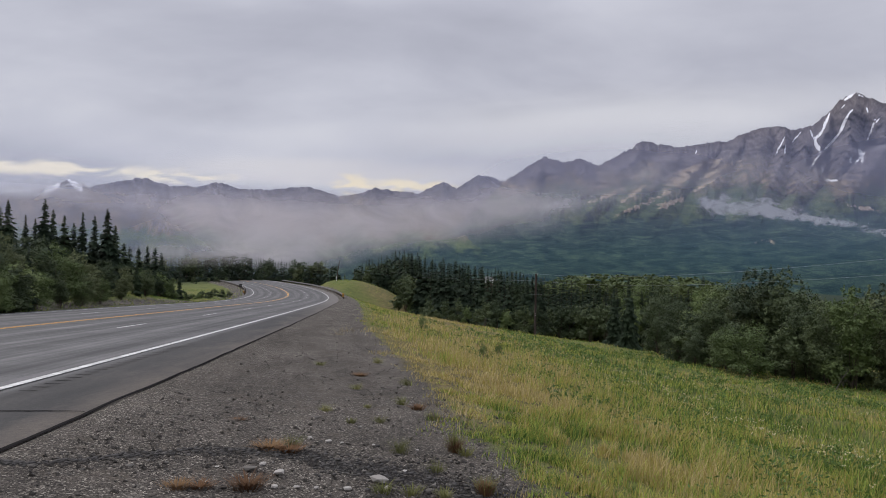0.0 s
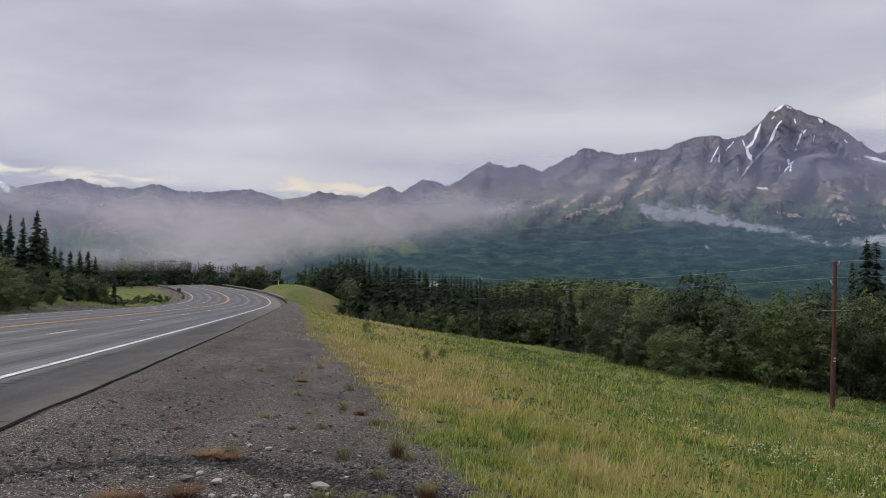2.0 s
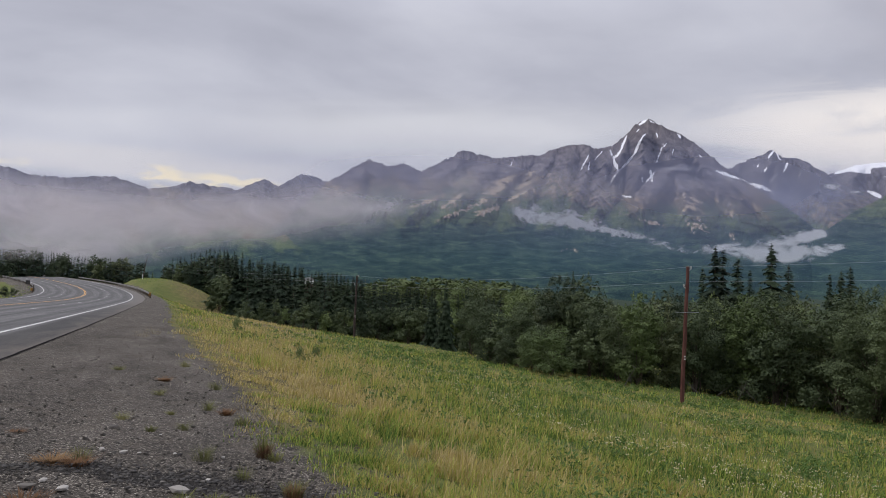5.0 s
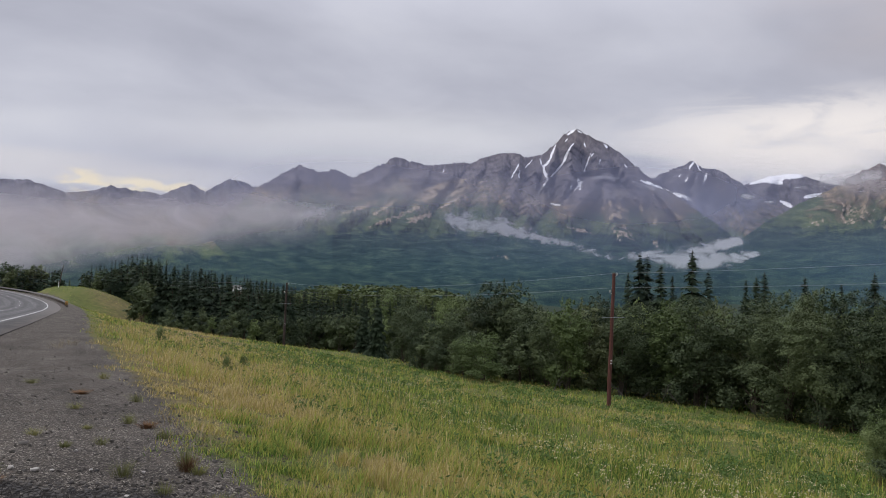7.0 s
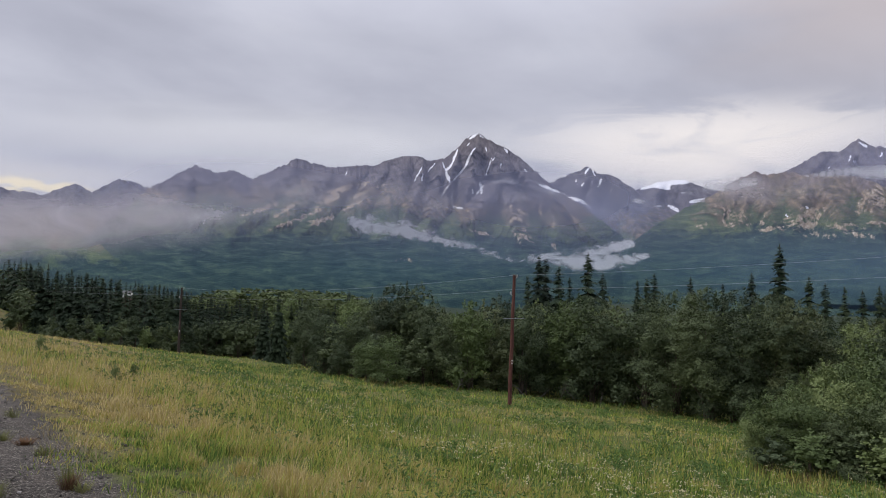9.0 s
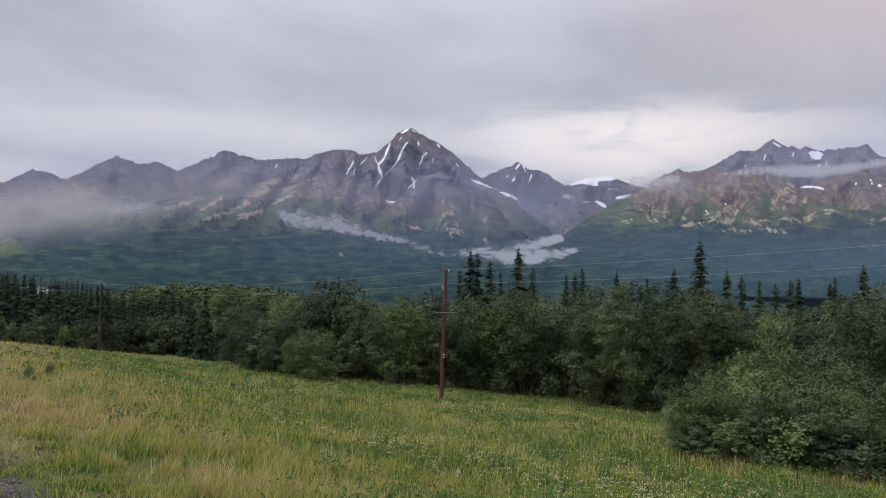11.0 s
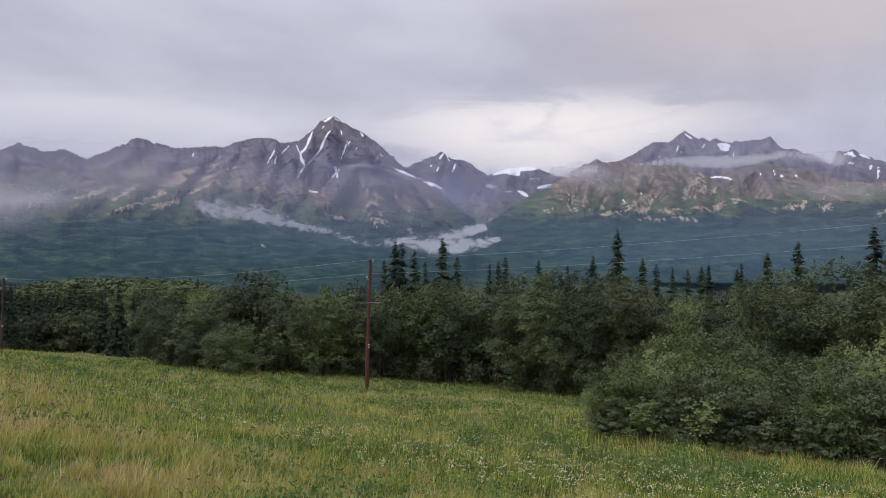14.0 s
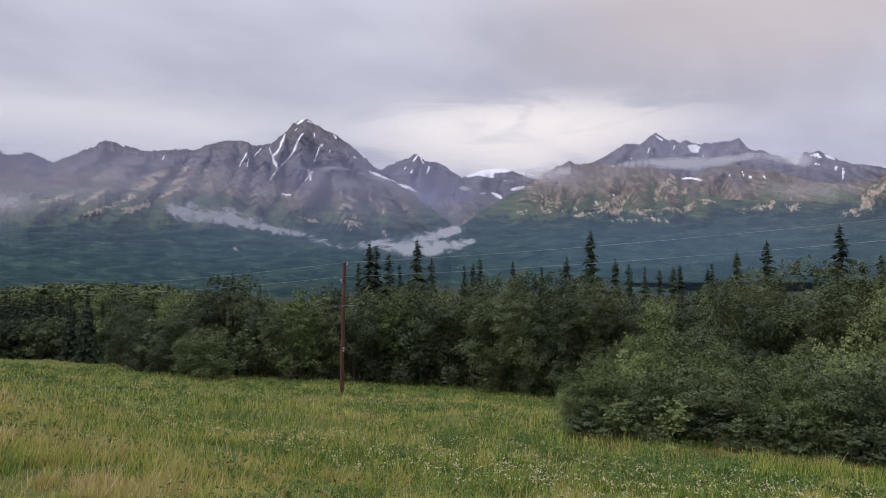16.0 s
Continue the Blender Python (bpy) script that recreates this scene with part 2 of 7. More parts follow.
def rock_colour(nt, pos):
    """Mountain side: forest below, brush and heath above, bare rock on the steeps, snow in the couloirs."""
    uv = nt.nodes.new("ShaderNodeUVMap").outputs[0]
    rib, streak, warm_ = attr(nt, "rib"), attr(nt, "streak"), attr(nt, "warm")
    trees = noise_tex(nt, mapped(nt, uv, (1.0, 1.6, 1)), 9.0, 5, 0.8)
    benches = noise_tex(nt, mapped(nt, uv, (0.32, 1.3, 1), (3, 5, 0), (0, 0, -0.06)), 1.8, 9, 0.70, 0.6)
    patch = noise_tex(nt, mapped(nt, uv, (0.8, 1.5, 1), (9, 2, 0)), 1.0, 6, 0.65, 0.8)
    crag = noise_tex(nt, mapped(nt, uv, (1.5, 1.0, 1), (1, 6, 0), (0, 0, 0.4)), 4.0, 6, 0.7, 0.5)
    zone = math_node(nt, "ADD", attr(nt, "zone"), math_node(nt, "ADD", math_node(nt, "MULTIPLY", math_node(nt, "SUBTRACT", patch, 0.5), 0.34), math_node(nt, "MULTIPLY", math_node(nt, "SUBTRACT", trees, 0.5), 0.20)))
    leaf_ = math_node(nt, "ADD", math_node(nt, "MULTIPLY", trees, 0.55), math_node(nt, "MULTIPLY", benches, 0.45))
    # the forest's dark tones are mixed bluer, some haze tint put into them
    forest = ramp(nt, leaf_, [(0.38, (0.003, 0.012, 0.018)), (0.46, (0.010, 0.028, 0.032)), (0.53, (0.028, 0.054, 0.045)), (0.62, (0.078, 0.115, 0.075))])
    brush = ramp(nt, leaf_, [(0.38, (0.024, 0.054, 0.032)), (0.50, (0.055, 0.082, 0.045)), (0.62, (0.140, 0.172, 0.080))])
    heath = ramp(nt, streak, [(0.25, (0.060, 0.058, 0.040)), (0.50, (0.125, 0.105, 0.072)), (0.75, (0.245, 0.190, 0.125))])
    v = math_node(nt, "ADD", math_node(nt, "MULTIPLY", streak, 0.40), math_node(nt, "ADD", math_node(nt, "MULTIPLY", crag, 0.35), math_node(nt, "MULTIPLY", rib, 0.25)))
    grey = ramp(nt, v, [(0.30, (0.040, 0.039, 0.050)), (0.48, (0.088, 0.084, 0.098)), (0.68, (0.175, 0.165, 0.18))])
    brown = ramp(nt, v, [(0.30, (0.060, 0.047, 0.042)), (0.48, (0.125, 0.096, 0.080)), (0.68, (0.24, 0.185, 0.150))])
    rock = mix(nt, warm_, grey, brown)
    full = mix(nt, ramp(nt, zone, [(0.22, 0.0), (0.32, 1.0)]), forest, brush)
    full = mix(nt, ramp(nt, zone, [(0.40, 0.0), (0.52, 1.0)]), full, heath)
    full = mix(nt, ramp(nt, zone, [(0.56, 0.0), (0.74, 1.0)]), full, rock)
    sc = ramp(nt, math_node(nt, "ADD", attr(nt, "scree"), math_node(nt, "ADD", math_node(nt, "MULTIPLY", math_node(nt, "SUBTRACT", streak, 0.5), 1.7), math_node(nt, "MULTIPLY", math_node(nt, "SUBTRACT", crag, 0.5), 0.9))), [(0.42, 0.0), (0.80, 1.0)])
    full = mix(nt, math_node(nt, "MULTIPLY", sc, ramp(nt, attr(nt, "scree"), [(0.03, 0.0), (0.22, 0.9)])), full,
               ramp(nt, crag, [(0.35, (0.21, 0.165, 0.115)), (0.50, (0.33, 0.265, 0.185)), (0.66, (0.50, 0.43, 0.32))]))
    sn = ramp(nt, math_node(nt, "ADD", attr(nt, "snow"), math_node(nt, "MULTIPLY", math_node(nt, "SUBTRACT", crag, 0.5), 2.2)), [(0.44, 0.0), (0.60, 1.0)])
    return mix(nt, sn, full, (0.80, 0.81, 0.85)), math_node(nt, "ADD", trees, crag)


def plain(base, amount=0.3, scale=8.0):
    def build(nt, pos):
        n = noise_tex(nt, pos, scale, 5, 0.6)
        lo = tuple(c * (1 - amount) for c in base)
        hi = tuple(min(c * (1 + amount), 0.95) for c in base)
        return ramp(nt, n, [(0.3, lo), (0.7, hi)]), n
    return build


def bark_build(base):
    def build(nt, pos):
        n = noise_tex(nt, mapped(nt, pos, (9, 9, 1.2)), 1.5, 6, 0.7)
        return ramp(nt, n, [(0.3, tuple(c * 0.45 for c in base)), (0.7, tuple(c * 1.4 for c in base))]), n
    return build


def grass_build(nt, pos):
    tone = attr(nt, "tone")
    r = per_island(nt)
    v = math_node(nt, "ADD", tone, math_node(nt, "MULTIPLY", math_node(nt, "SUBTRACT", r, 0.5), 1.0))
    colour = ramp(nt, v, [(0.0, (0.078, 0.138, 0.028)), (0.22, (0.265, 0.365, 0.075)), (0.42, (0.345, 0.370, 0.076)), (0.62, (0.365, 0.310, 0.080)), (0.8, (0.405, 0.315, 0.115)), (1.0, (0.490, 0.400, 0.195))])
    own = math_node(nt, "FRACT", math_node(nt, "MULTIPLY", r, 7.31))
    return mix(nt, 1.0, colour, ramp(nt, own, [(0.0, 0.72), (0.55, 1.0), (0.85, 1.22), (1.0, 1.5)]), "MULTIPLY"), None


M_GROUND = shade("meadow_and_gravel", ground_colour, 0.95, 0.15, (0.7, 0.03))
M_ASPHALT = shade("worn_asphalt", asphalt_colour, 0.74, 0.3, (0.35, 0.006))
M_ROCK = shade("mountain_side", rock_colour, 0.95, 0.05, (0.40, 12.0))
M_PAINT = shade("white_road_paint", plain((0.50, 0.50, 0.48), 0.35, 5.0), 0.6, 0.3)
M_YELLOW = shade("yellow_road_paint", plain((0.55, 0.29, 0.055), 0.3, 6.0), 0.6, 0.3)
M_TAR = shade("tar_and_broken_edge", plain((0.010, 0.009, 0.009), 0.5, 20.0), 0.95, 0.05)
M_GROOVE = shade("shaded_groove", plain((0.036, 0.034, 0.033), 0.4, 20.0), 0.9, 0.1)
M_STEEL = shade("weathered_galvanised_steel", plain((0.16, 0.155, 0.15), 0.35, 4.0), 0.55, 0.5)
M_POST = shade("weathered_timber_post", plain((0.10, 0.08, 0.062), 0.4, 9.0), 0.9, 0.2)
M_POLE = shade("red_brown_treated_pole", bark_build((0.100, 0.043, 0.035)), 0.85, 0.2, (0.5, 0.01))
M_POLE2 = shade("dark_treated_pole", bark_build((0.055, 0.042, 0.036)), 0.85, 0.2, (0.5, 0.01))
M_WIRE = shade("aluminium_wire", plain((0.24, 0.26, 0.27), 0.1, 4.0), 0.5, 0.4)
M_CERAMIC = shade("pale_insulator", plain((0.5, 0.48, 0.46), 0.1), 0.3, 0.5)
M_SIGN = shade("sign_back", plain((0.035, 0.033, 0.033), 0.3, 5.0), 0.6, 0.3)
M_WHITE = shade("white_plastic", plain((0.72, 0.72, 0.70), 0.1), 0.5, 0.4)
M_SPRUCE = shade("spruce_needles", leaf_colour((0.010, 0.019, 0.011), (0.021, 0.036, 0.018), (0.046, 0.065, 0.028)), 0.75, 0.2)
M_LEAF = shade("birch_and_alder_leaves", leaf_colour((0.026, 0.038, 0.022), (0.051, 0.072, 0.034), (0.100, 0.128, 0.056), 0.62), 0.7, 0.25, None, 0.12)
M_LEAF2 = shade("willow_leaves", leaf_colour((0.056, 0.082, 0.030), (0.105, 0.145, 0.050), (0.185, 0.225, 0.085)), 0.7, 0.25, None, 0.12)
M_BRUSH = shade("pale_willow_brush", leaf_colour((0.072, 0.096, 0.036), (0.092, 0.120, 0.045), (0.115, 0.145, 0.056), 0.5), 0.75, 0.2, None, 0.15)
M_LEAF3 = shade("olive_alder_leaves", leaf_colour((0.044, 0.056, 0.024), (0.080, 0.098, 0.042), (0.135, 0.155, 0.070), 0.62), 0.7, 0.25, None, 0.12)
M_BARK = shade("grey_brown_bark", bark_build((0.085, 0.07, 0.055)), 0.9, 0.15, (0.5, 0.02))
M_GRASS = shade("grass_blades", grass_build, 0.75, 0.2, None, 0.25)
M_HERB = shade("broad_leaved_herbs", leaf_colour((0.060, 0.105, 0.028), (0.115, 0.190, 0.044), (0.19, 0.27, 0.07)), 0.7, 0.25, None, 0.2)
M_RUST = shade("reddish_dry_weed", leaf_colour((0.09, 0.052, 0.03), (0.16, 0.090, 0.048), (0.25, 0.16, 0.08)), 0.85, 0.1)
M_DRY = shade("dry_stalks", leaf_colour((0.13, 0.105, 0.06), (0.22, 0.18, 0.105), (0.34, 0.28, 0.18)), 0.85, 0.1)
M_FLOWER = shade("white_yarrow_heads", plain((0.56, 0.50, 0.32), 0.2, 30.0), 0.8, 0.1)
M_TUFT = shade("olive_weed_blades", leaf_colour((0.085, 0.092, 0.034), (0.165, 0.170, 0.062), (0.270, 0.250, 0.110)), 0.8, 0.15, None, 0.15)
M_DEAD = shade("grey_dead_wood", bark_build((0.105, 0.095, 0.085)), 0.9, 0.15, (0.4, 0.01))
M_RUBBLE = shade("broken_asphalt", leaf_colour((0.008, 0.008, 0.008), (0.018, 0.017, 0.017), (0.060, 0.056, 0.052), 0.9), 0.85, 0.25)
M_STONE = shade("grey_stone", leaf_colour((0.050, 0.045, 0.040), (0.105, 0.096, 0.085), (0.36, 0.34, 0.31), 0.8), 0.85, 0.2)


def cloud_material(name, colour, density, scale, rag, lo, hi, seed):
    """A thin sheet of mist: its own thickness, torn by noise, says how far one sees through it."""
    mat = bpy.data.materials.new(name)
    nt = nodes_of(mat)
    uv = nt.nodes.new("ShaderNodeUVMap").outputs[0]
    thick = attr(nt, "thick")
    n = noise_tex(nt, mapped(nt, uv, (0.55, 1.0, 1.0), (seed, seed * 0.7, seed * 0.3), (0, 0, 0.12)), scale, 6, 0.6, 0.7)
    torn = math_node(nt, "ADD", thick, math_node(nt, "MULTIPLY", math_node(nt, "SUBTRACT", n, 0.5), rag))
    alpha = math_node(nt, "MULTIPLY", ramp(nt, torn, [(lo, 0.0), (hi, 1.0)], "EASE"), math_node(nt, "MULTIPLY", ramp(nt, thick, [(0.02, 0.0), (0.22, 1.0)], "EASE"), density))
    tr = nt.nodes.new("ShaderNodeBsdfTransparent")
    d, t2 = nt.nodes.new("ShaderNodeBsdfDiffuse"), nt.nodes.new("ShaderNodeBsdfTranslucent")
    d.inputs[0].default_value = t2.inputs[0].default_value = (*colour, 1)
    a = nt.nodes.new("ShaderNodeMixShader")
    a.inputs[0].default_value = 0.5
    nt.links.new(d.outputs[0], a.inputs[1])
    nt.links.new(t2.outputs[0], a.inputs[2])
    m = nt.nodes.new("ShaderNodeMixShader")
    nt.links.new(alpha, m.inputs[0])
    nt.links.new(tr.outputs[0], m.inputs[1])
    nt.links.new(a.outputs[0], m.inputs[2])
    nt.links.new(m.outputs[0], nt.nodes.new("ShaderNodeOutputMaterial").inputs[0])
    return mat


# ---- mesh helpers ----
def mesh_of(name, verts, faces, mat, smooth=False, layers=None, uv=None):
    """A mesh from arrays: faces (n, 3) or (n, 4); layers: point values by name; uv: a pair per point."""
    me = bpy.data.meshes.new(name)
    verts, faces = np.asarray(verts, np.float32), np.asarray(faces, np.int32)
    k = faces.shape[1]
    me.vertices.add(len(verts))
    me.vertices.foreach_set("co", verts.ravel())
    me.loops.add(faces.size)
    me.loops.foreach_set("vertex_index", faces.ravel())
    me.polygons.add(len(faces))
    me.polygons.foreach_set("loop_start", np.arange(0, faces.size, k, dtype=np.int32))
    if smooth:
        me.polygons.foreach_set("use_smooth", np.ones(len(faces), bool))
    me.update(calc_edges=True)
    for key, values in (layers or {}).items():
        me.attributes.new(key, "FLOAT", "POINT").data.foreach_set("value", np.asarray(values, np.float32))
    if uv is not None:
        me.uv_layers.new(name="UVMap").data.foreach_set("uv", np.asarray(uv, np.float32)[faces.ravel()].ravel())
    me.materials.append(mat)
    return me


def grid_faces(nu, nv):
    i = np.arange((nu - 1) * (nv - 1))
    a = (i // (nv - 1)) * nv + i % (nv - 1)
    return np.stack([a, a + nv, a + nv + 1, a + 1], 1)


def part(name, data, mat, parent, label=""):
    """Links a bmesh or a mesh as one mesh object under a thing or a part."""
    if isinstance(data, bmesh.types.BMesh):
        me = bpy.data.meshes.new(name)
        data.to_mesh(me)
        data.free()
        me.materials.append(mat)
    else:
        me = data
    ob = new(name, me)
    ob.parent = parent
    return tagged(ob, label) if label else ob


def tube(points, radii, sides=8, cap=True):
    """Verts and faces of a round tube along points."""
    pts = [Vector(p) for p in points]
    vs, fs = [], []
    for i, (p, r) in enumerate(zip(pts, radii)):
        d = (pts[min(i + 1, len(pts) - 1)] - pts[max(i - 1, 0)]).normalized()
        q = d.to_track_quat("Z", "Y")
        for k in range(sides):
            a = 2 * math.pi * k / sides
            vs.append(p + q @ Vector((r * math.cos(a), r * math.sin(a), 0)))
        if i:
            for k in range(sides):
                a, b = (i - 1) * sides + k, (i - 1) * sides + (k + 1) % sides
                fs.append((a, b, b + sides, a + sides))
    return np.array([tuple(v) for v in vs]), np.array(fs)


def box_mesh(bm, x0, y0, z0, x1, y1, z1, bevel=0.0):
    r = bmesh.ops.create_cube(bm, size=1.0)
    bmesh.ops.scale(bm, vec=(x1 - x0, y1 - y0, z1 - z0), verts=r["verts"])
    bmesh.ops.translate(bm, vec=((x0 + x1) / 2, (y0 + y1) / 2, (z0 + z1) / 2), verts=r["verts"])
    if bevel:
        es = {e for v in r["verts"] for e in v.link_edges}
        bmesh.ops.bevel(bm, geom=list(es), offset=bevel, segments=2, affect="EDGES")


def value_noise(x, y, seed=0):
    """Smooth noise in 0..1 on arrays."""
    xi, yi = np.floor(x).astype(np.int64), np.floor(y).astype(np.int64)
    fx, fy = x - xi, y - yi
    fx, fy = fx * fx * (3 - 2 * fx), fy * fy * (3 - 2 * fy)

    def h(a, b):
        n = (a * 374761393 + b * 668265263 + seed * 974634777) & 0x7FFFFFFF
        n = ((n ^ (n >> 13)) * 1274126177) & 0x7FFFFFFF
        return ((n ^ (n >> 16)) & 0xFFFF) / 65535.0

    return (h(xi, yi) * (1 - fx) + h(xi + 1, yi) * fx) * (1 - fy) + (h(xi, yi + 1) * (1 - fx) + h(xi + 1, yi + 1) * fx) * fy


def fbm(x, y, octaves=5, seed=0, gain=0.5, ridged=False):
    total, amp, norm = 0.0, 1.0, 0.0
    for o in range(octaves):
        n = value_noise(x * 2.03 ** o + 17.3 * o, y * 2.03 ** o - 9.1 * o, seed + o)
        if ridged:
            n = 1 - np.abs(2 * n - 1)
        total, norm, amp = total + amp * n, norm + amp, amp * gain
    return total / norm


def slope_noise(x, y, seed=0):
    """Gradient noise in 0..1 on arrays, without the blocks of value noise."""
    xi, yi = np.floor(x).astype(np.int64), np.floor(y).astype(np.int64)
    fx, fy = x - xi, y - yi
    ux, uy = fx * fx * fx * (fx * (fx * 6 - 15) + 10), fy * fy * fy * (fy * (fy * 6 - 15) + 10)

    def g(a, b):
        n = ((xi + a) * 374761393 + (yi + b) * 668265263 + seed * 974634777) & 0x7FFFFFFF
        n = ((n ^ (n >> 13)) * 1274126177) & 0x7FFFFFFF
        t = ((n ^ (n >> 16)) & 0xFFFF) / 65536.0 * 2 * np.pi
        return np.cos(t) * (fx - a) + np.sin(t) * (fy - b)

    return 0.5 + 0.72 * ((g(0, 0) * (1 - ux) + g(1, 0) * ux) * (1 - uy) + (g(0, 1) * (1 - ux) + g(1, 1) * ux) * uy)


def slope_fbm(x, y, octaves=5, seed=0, gain=0.5, ridged=False):
    total, amp, norm = 0.0, 1.0, 0.0
    for o in range(octaves):
        n = slope_noise(x * 2.03 ** o + 17.3 * o, y * 2.03 ** o - 9.1 * o, seed + o)
        if ridged:
            n = 1 - np.abs(2 * n - 1)
        total, norm, amp = total + amp * n, norm + amp, amp * gain
    return total / norm


def smooth(a, b, x):
    t = np.clip((x - a) / (b - a), 0, 1)
    return t * t * (3 - 2 * t)


# ---- the road's line and the lie of the land ----
LANE = 3.65
ST = np.arange(-60, 430, 0.5)


def road_line():
    u = smooth(59.6, 164.1, ST)
    bend = 0.0003 + (0.0022 - 0.0003) * u + (0.0011 - 0.0022) * np.clip((ST - 177.4) / 40, 0, 1)
    th = np.concatenate([[0], np.cumsum(bend[:-1] * 0.5)])
    th += radians(5.93) - np.interp(0, ST, th)
    x = np.concatenate([[0], np.cumsum(-np.sin(th[:-1]) * 0.5)])
    y = np.concatenate([[0], np.cumsum(np.cos(th[:-1]) * 0.5)])
    x += -np.interp(0, ST, x) - 4.25 * math.cos(radians(5.93))
    y += -np.interp(0, ST, y) - 4.25 * math.sin(radians(5.93))
    grade = -0.0383 + (-0.0005 + 0.0383) * np.clip((ST - 129.6 + 50) / 100, 0, 1)
    z = np.concatenate([[0], np.cumsum(grade[:-1] * 0.5)])
    z += EYE - 1.1275 - np.interp(0, ST, z)
    return x, y, z, th, 0.0049 + (0.027 - 0.0049) * u


RX, RY, RZ, RTH, RBANK = road_line()


def on_road(s, off, up_=0.0):
    """The point at station s, off metres to the right of the right edge line."""
    s, off = np.asarray(s, float), np.asarray(off, float)
    x, y, z, th, b = (np.interp(s, ST, a) for a in (RX, RY, RZ, RTH, RBANK))
    return np.stack([x + off * np.cos(th), y + off * np.sin(th), z + np.where(off < 0, off * b, -0.03 * off) + up_], -1)


def station(x, y):
    """Station and offset of places in the plan."""
    x, y = np.atleast_1d(np.asarray(x, float)), np.atleast_1d(np.asarray(y, float))
    s, off = np.empty(len(x)), np.empty(len(x))
    px, py = RX[::4], RY[::4]
    for i in range(0, len(x), 20000):
        d = (x[i:i + 20000, None] - px) ** 2 + (y[i:i + 20000, None] - py) ** 2
        k = d.argmin(1) * 4
        th = RTH[k]
        dx, dy = x[i:i + 20000] - RX[k], y[i:i + 20000] - RY[k]
        along = -dx * np.sin(th) + dy * np.cos(th)
        s[i:i + 20000] = ST[k] + along
        off[i:i + 20000] = dx * np.cos(th) + dy * np.sin(th)
    return s, off


def pad_edge(s):
    return np.clip(5.8 - 0.052 * s, 4.2, 7.4)


def ground_z(x, y):
    x, y = np.atleast_1d(np.asarray(x, float)), np.atleast_1d(np.asarray(y, float))
    s, off = station(x, y)
    zr, bank = np.interp(s, ST, RZ), np.interp(s, ST, RBANK)
    e = pad_edge(s)
    g = np.maximum(off - e, 0)
    right = -0.03 * np.clip(off, 0, 1.75) - 0.085 * np.clip(off - 1.75, 0, e - 1.75) - (0.06 * g + 0.18 * 25 * (1 - np.exp(-g / 25)))
    knoll = np.exp(-((s - 184) / 22) ** 4 - (np.maximum(off - 9, 0) / 11.0) ** 2) * smooth(2.6, 7.0, off)
    right = right * (1 - knoll) + 2.1 * knoll - (0.3 * np.exp(-((s - 85) / 25) ** 2) + 3.2 * np.exp(-((s - 138) / 20) ** 2)) * smooth(0.3, 5, g)
    w = -off - 4 * LANE - 1.3
    left = off * bank - 0.25 * smooth(0, 2, w)
    left += np.where(w > 0, smooth(118, 78, s) * (2.6 * smooth(0.5, 11, w) + 1.4 * smooth(10, 36, w)) + 0.01 * np.maximum(w, 0) + 3.0 * smooth(60, 220, w), 0)
    z = zr + np.where(off > 0, right, left)
    under = (off < 1.30) & (w < 0.3)
    z = z - np.where(under, 0.12, 0.0) - 0.006 * smooth(3.2, 1.7, off) * ((off >= 1.30) & (off < 3.2))
    rough_ = smooth(2.5, 9, g) + smooth(0.5, 5, w)
    z = z + rough_ * ((fbm(x * 0.11, y * 0.11, 3, 5) - 0.5) * 0.9 + (fbm(x * 0.7, y * 0.7, 3, 9) - 0.5) * 0.26)
    return z


def ground_at(x, y):
    return float(ground_z([x], [y])[0])


def at_bearing(az, r):
    return r * math.sin(radians(az)), r * math.cos(radians(az))


def dry_brow(x, y):
    """The brow of the slope, where the grass has dried to straw."""
    return np.exp(-((x - 0.2 + 2.6 * (fbm(x * 0.16, y * 0.16, 4, 31) - 0.5)) / np.clip(1.3 + 0.11 * np.abs(y), 1.3, 5.2)) ** 2) * smooth(6, 12, y)


RUT_X, RUT_Y = (-2.9, -2.0, -1.3, -0.7, -0.2, 0.7), (4.95, 5.7, 5.95, 5.6, 5.5, 5.0)


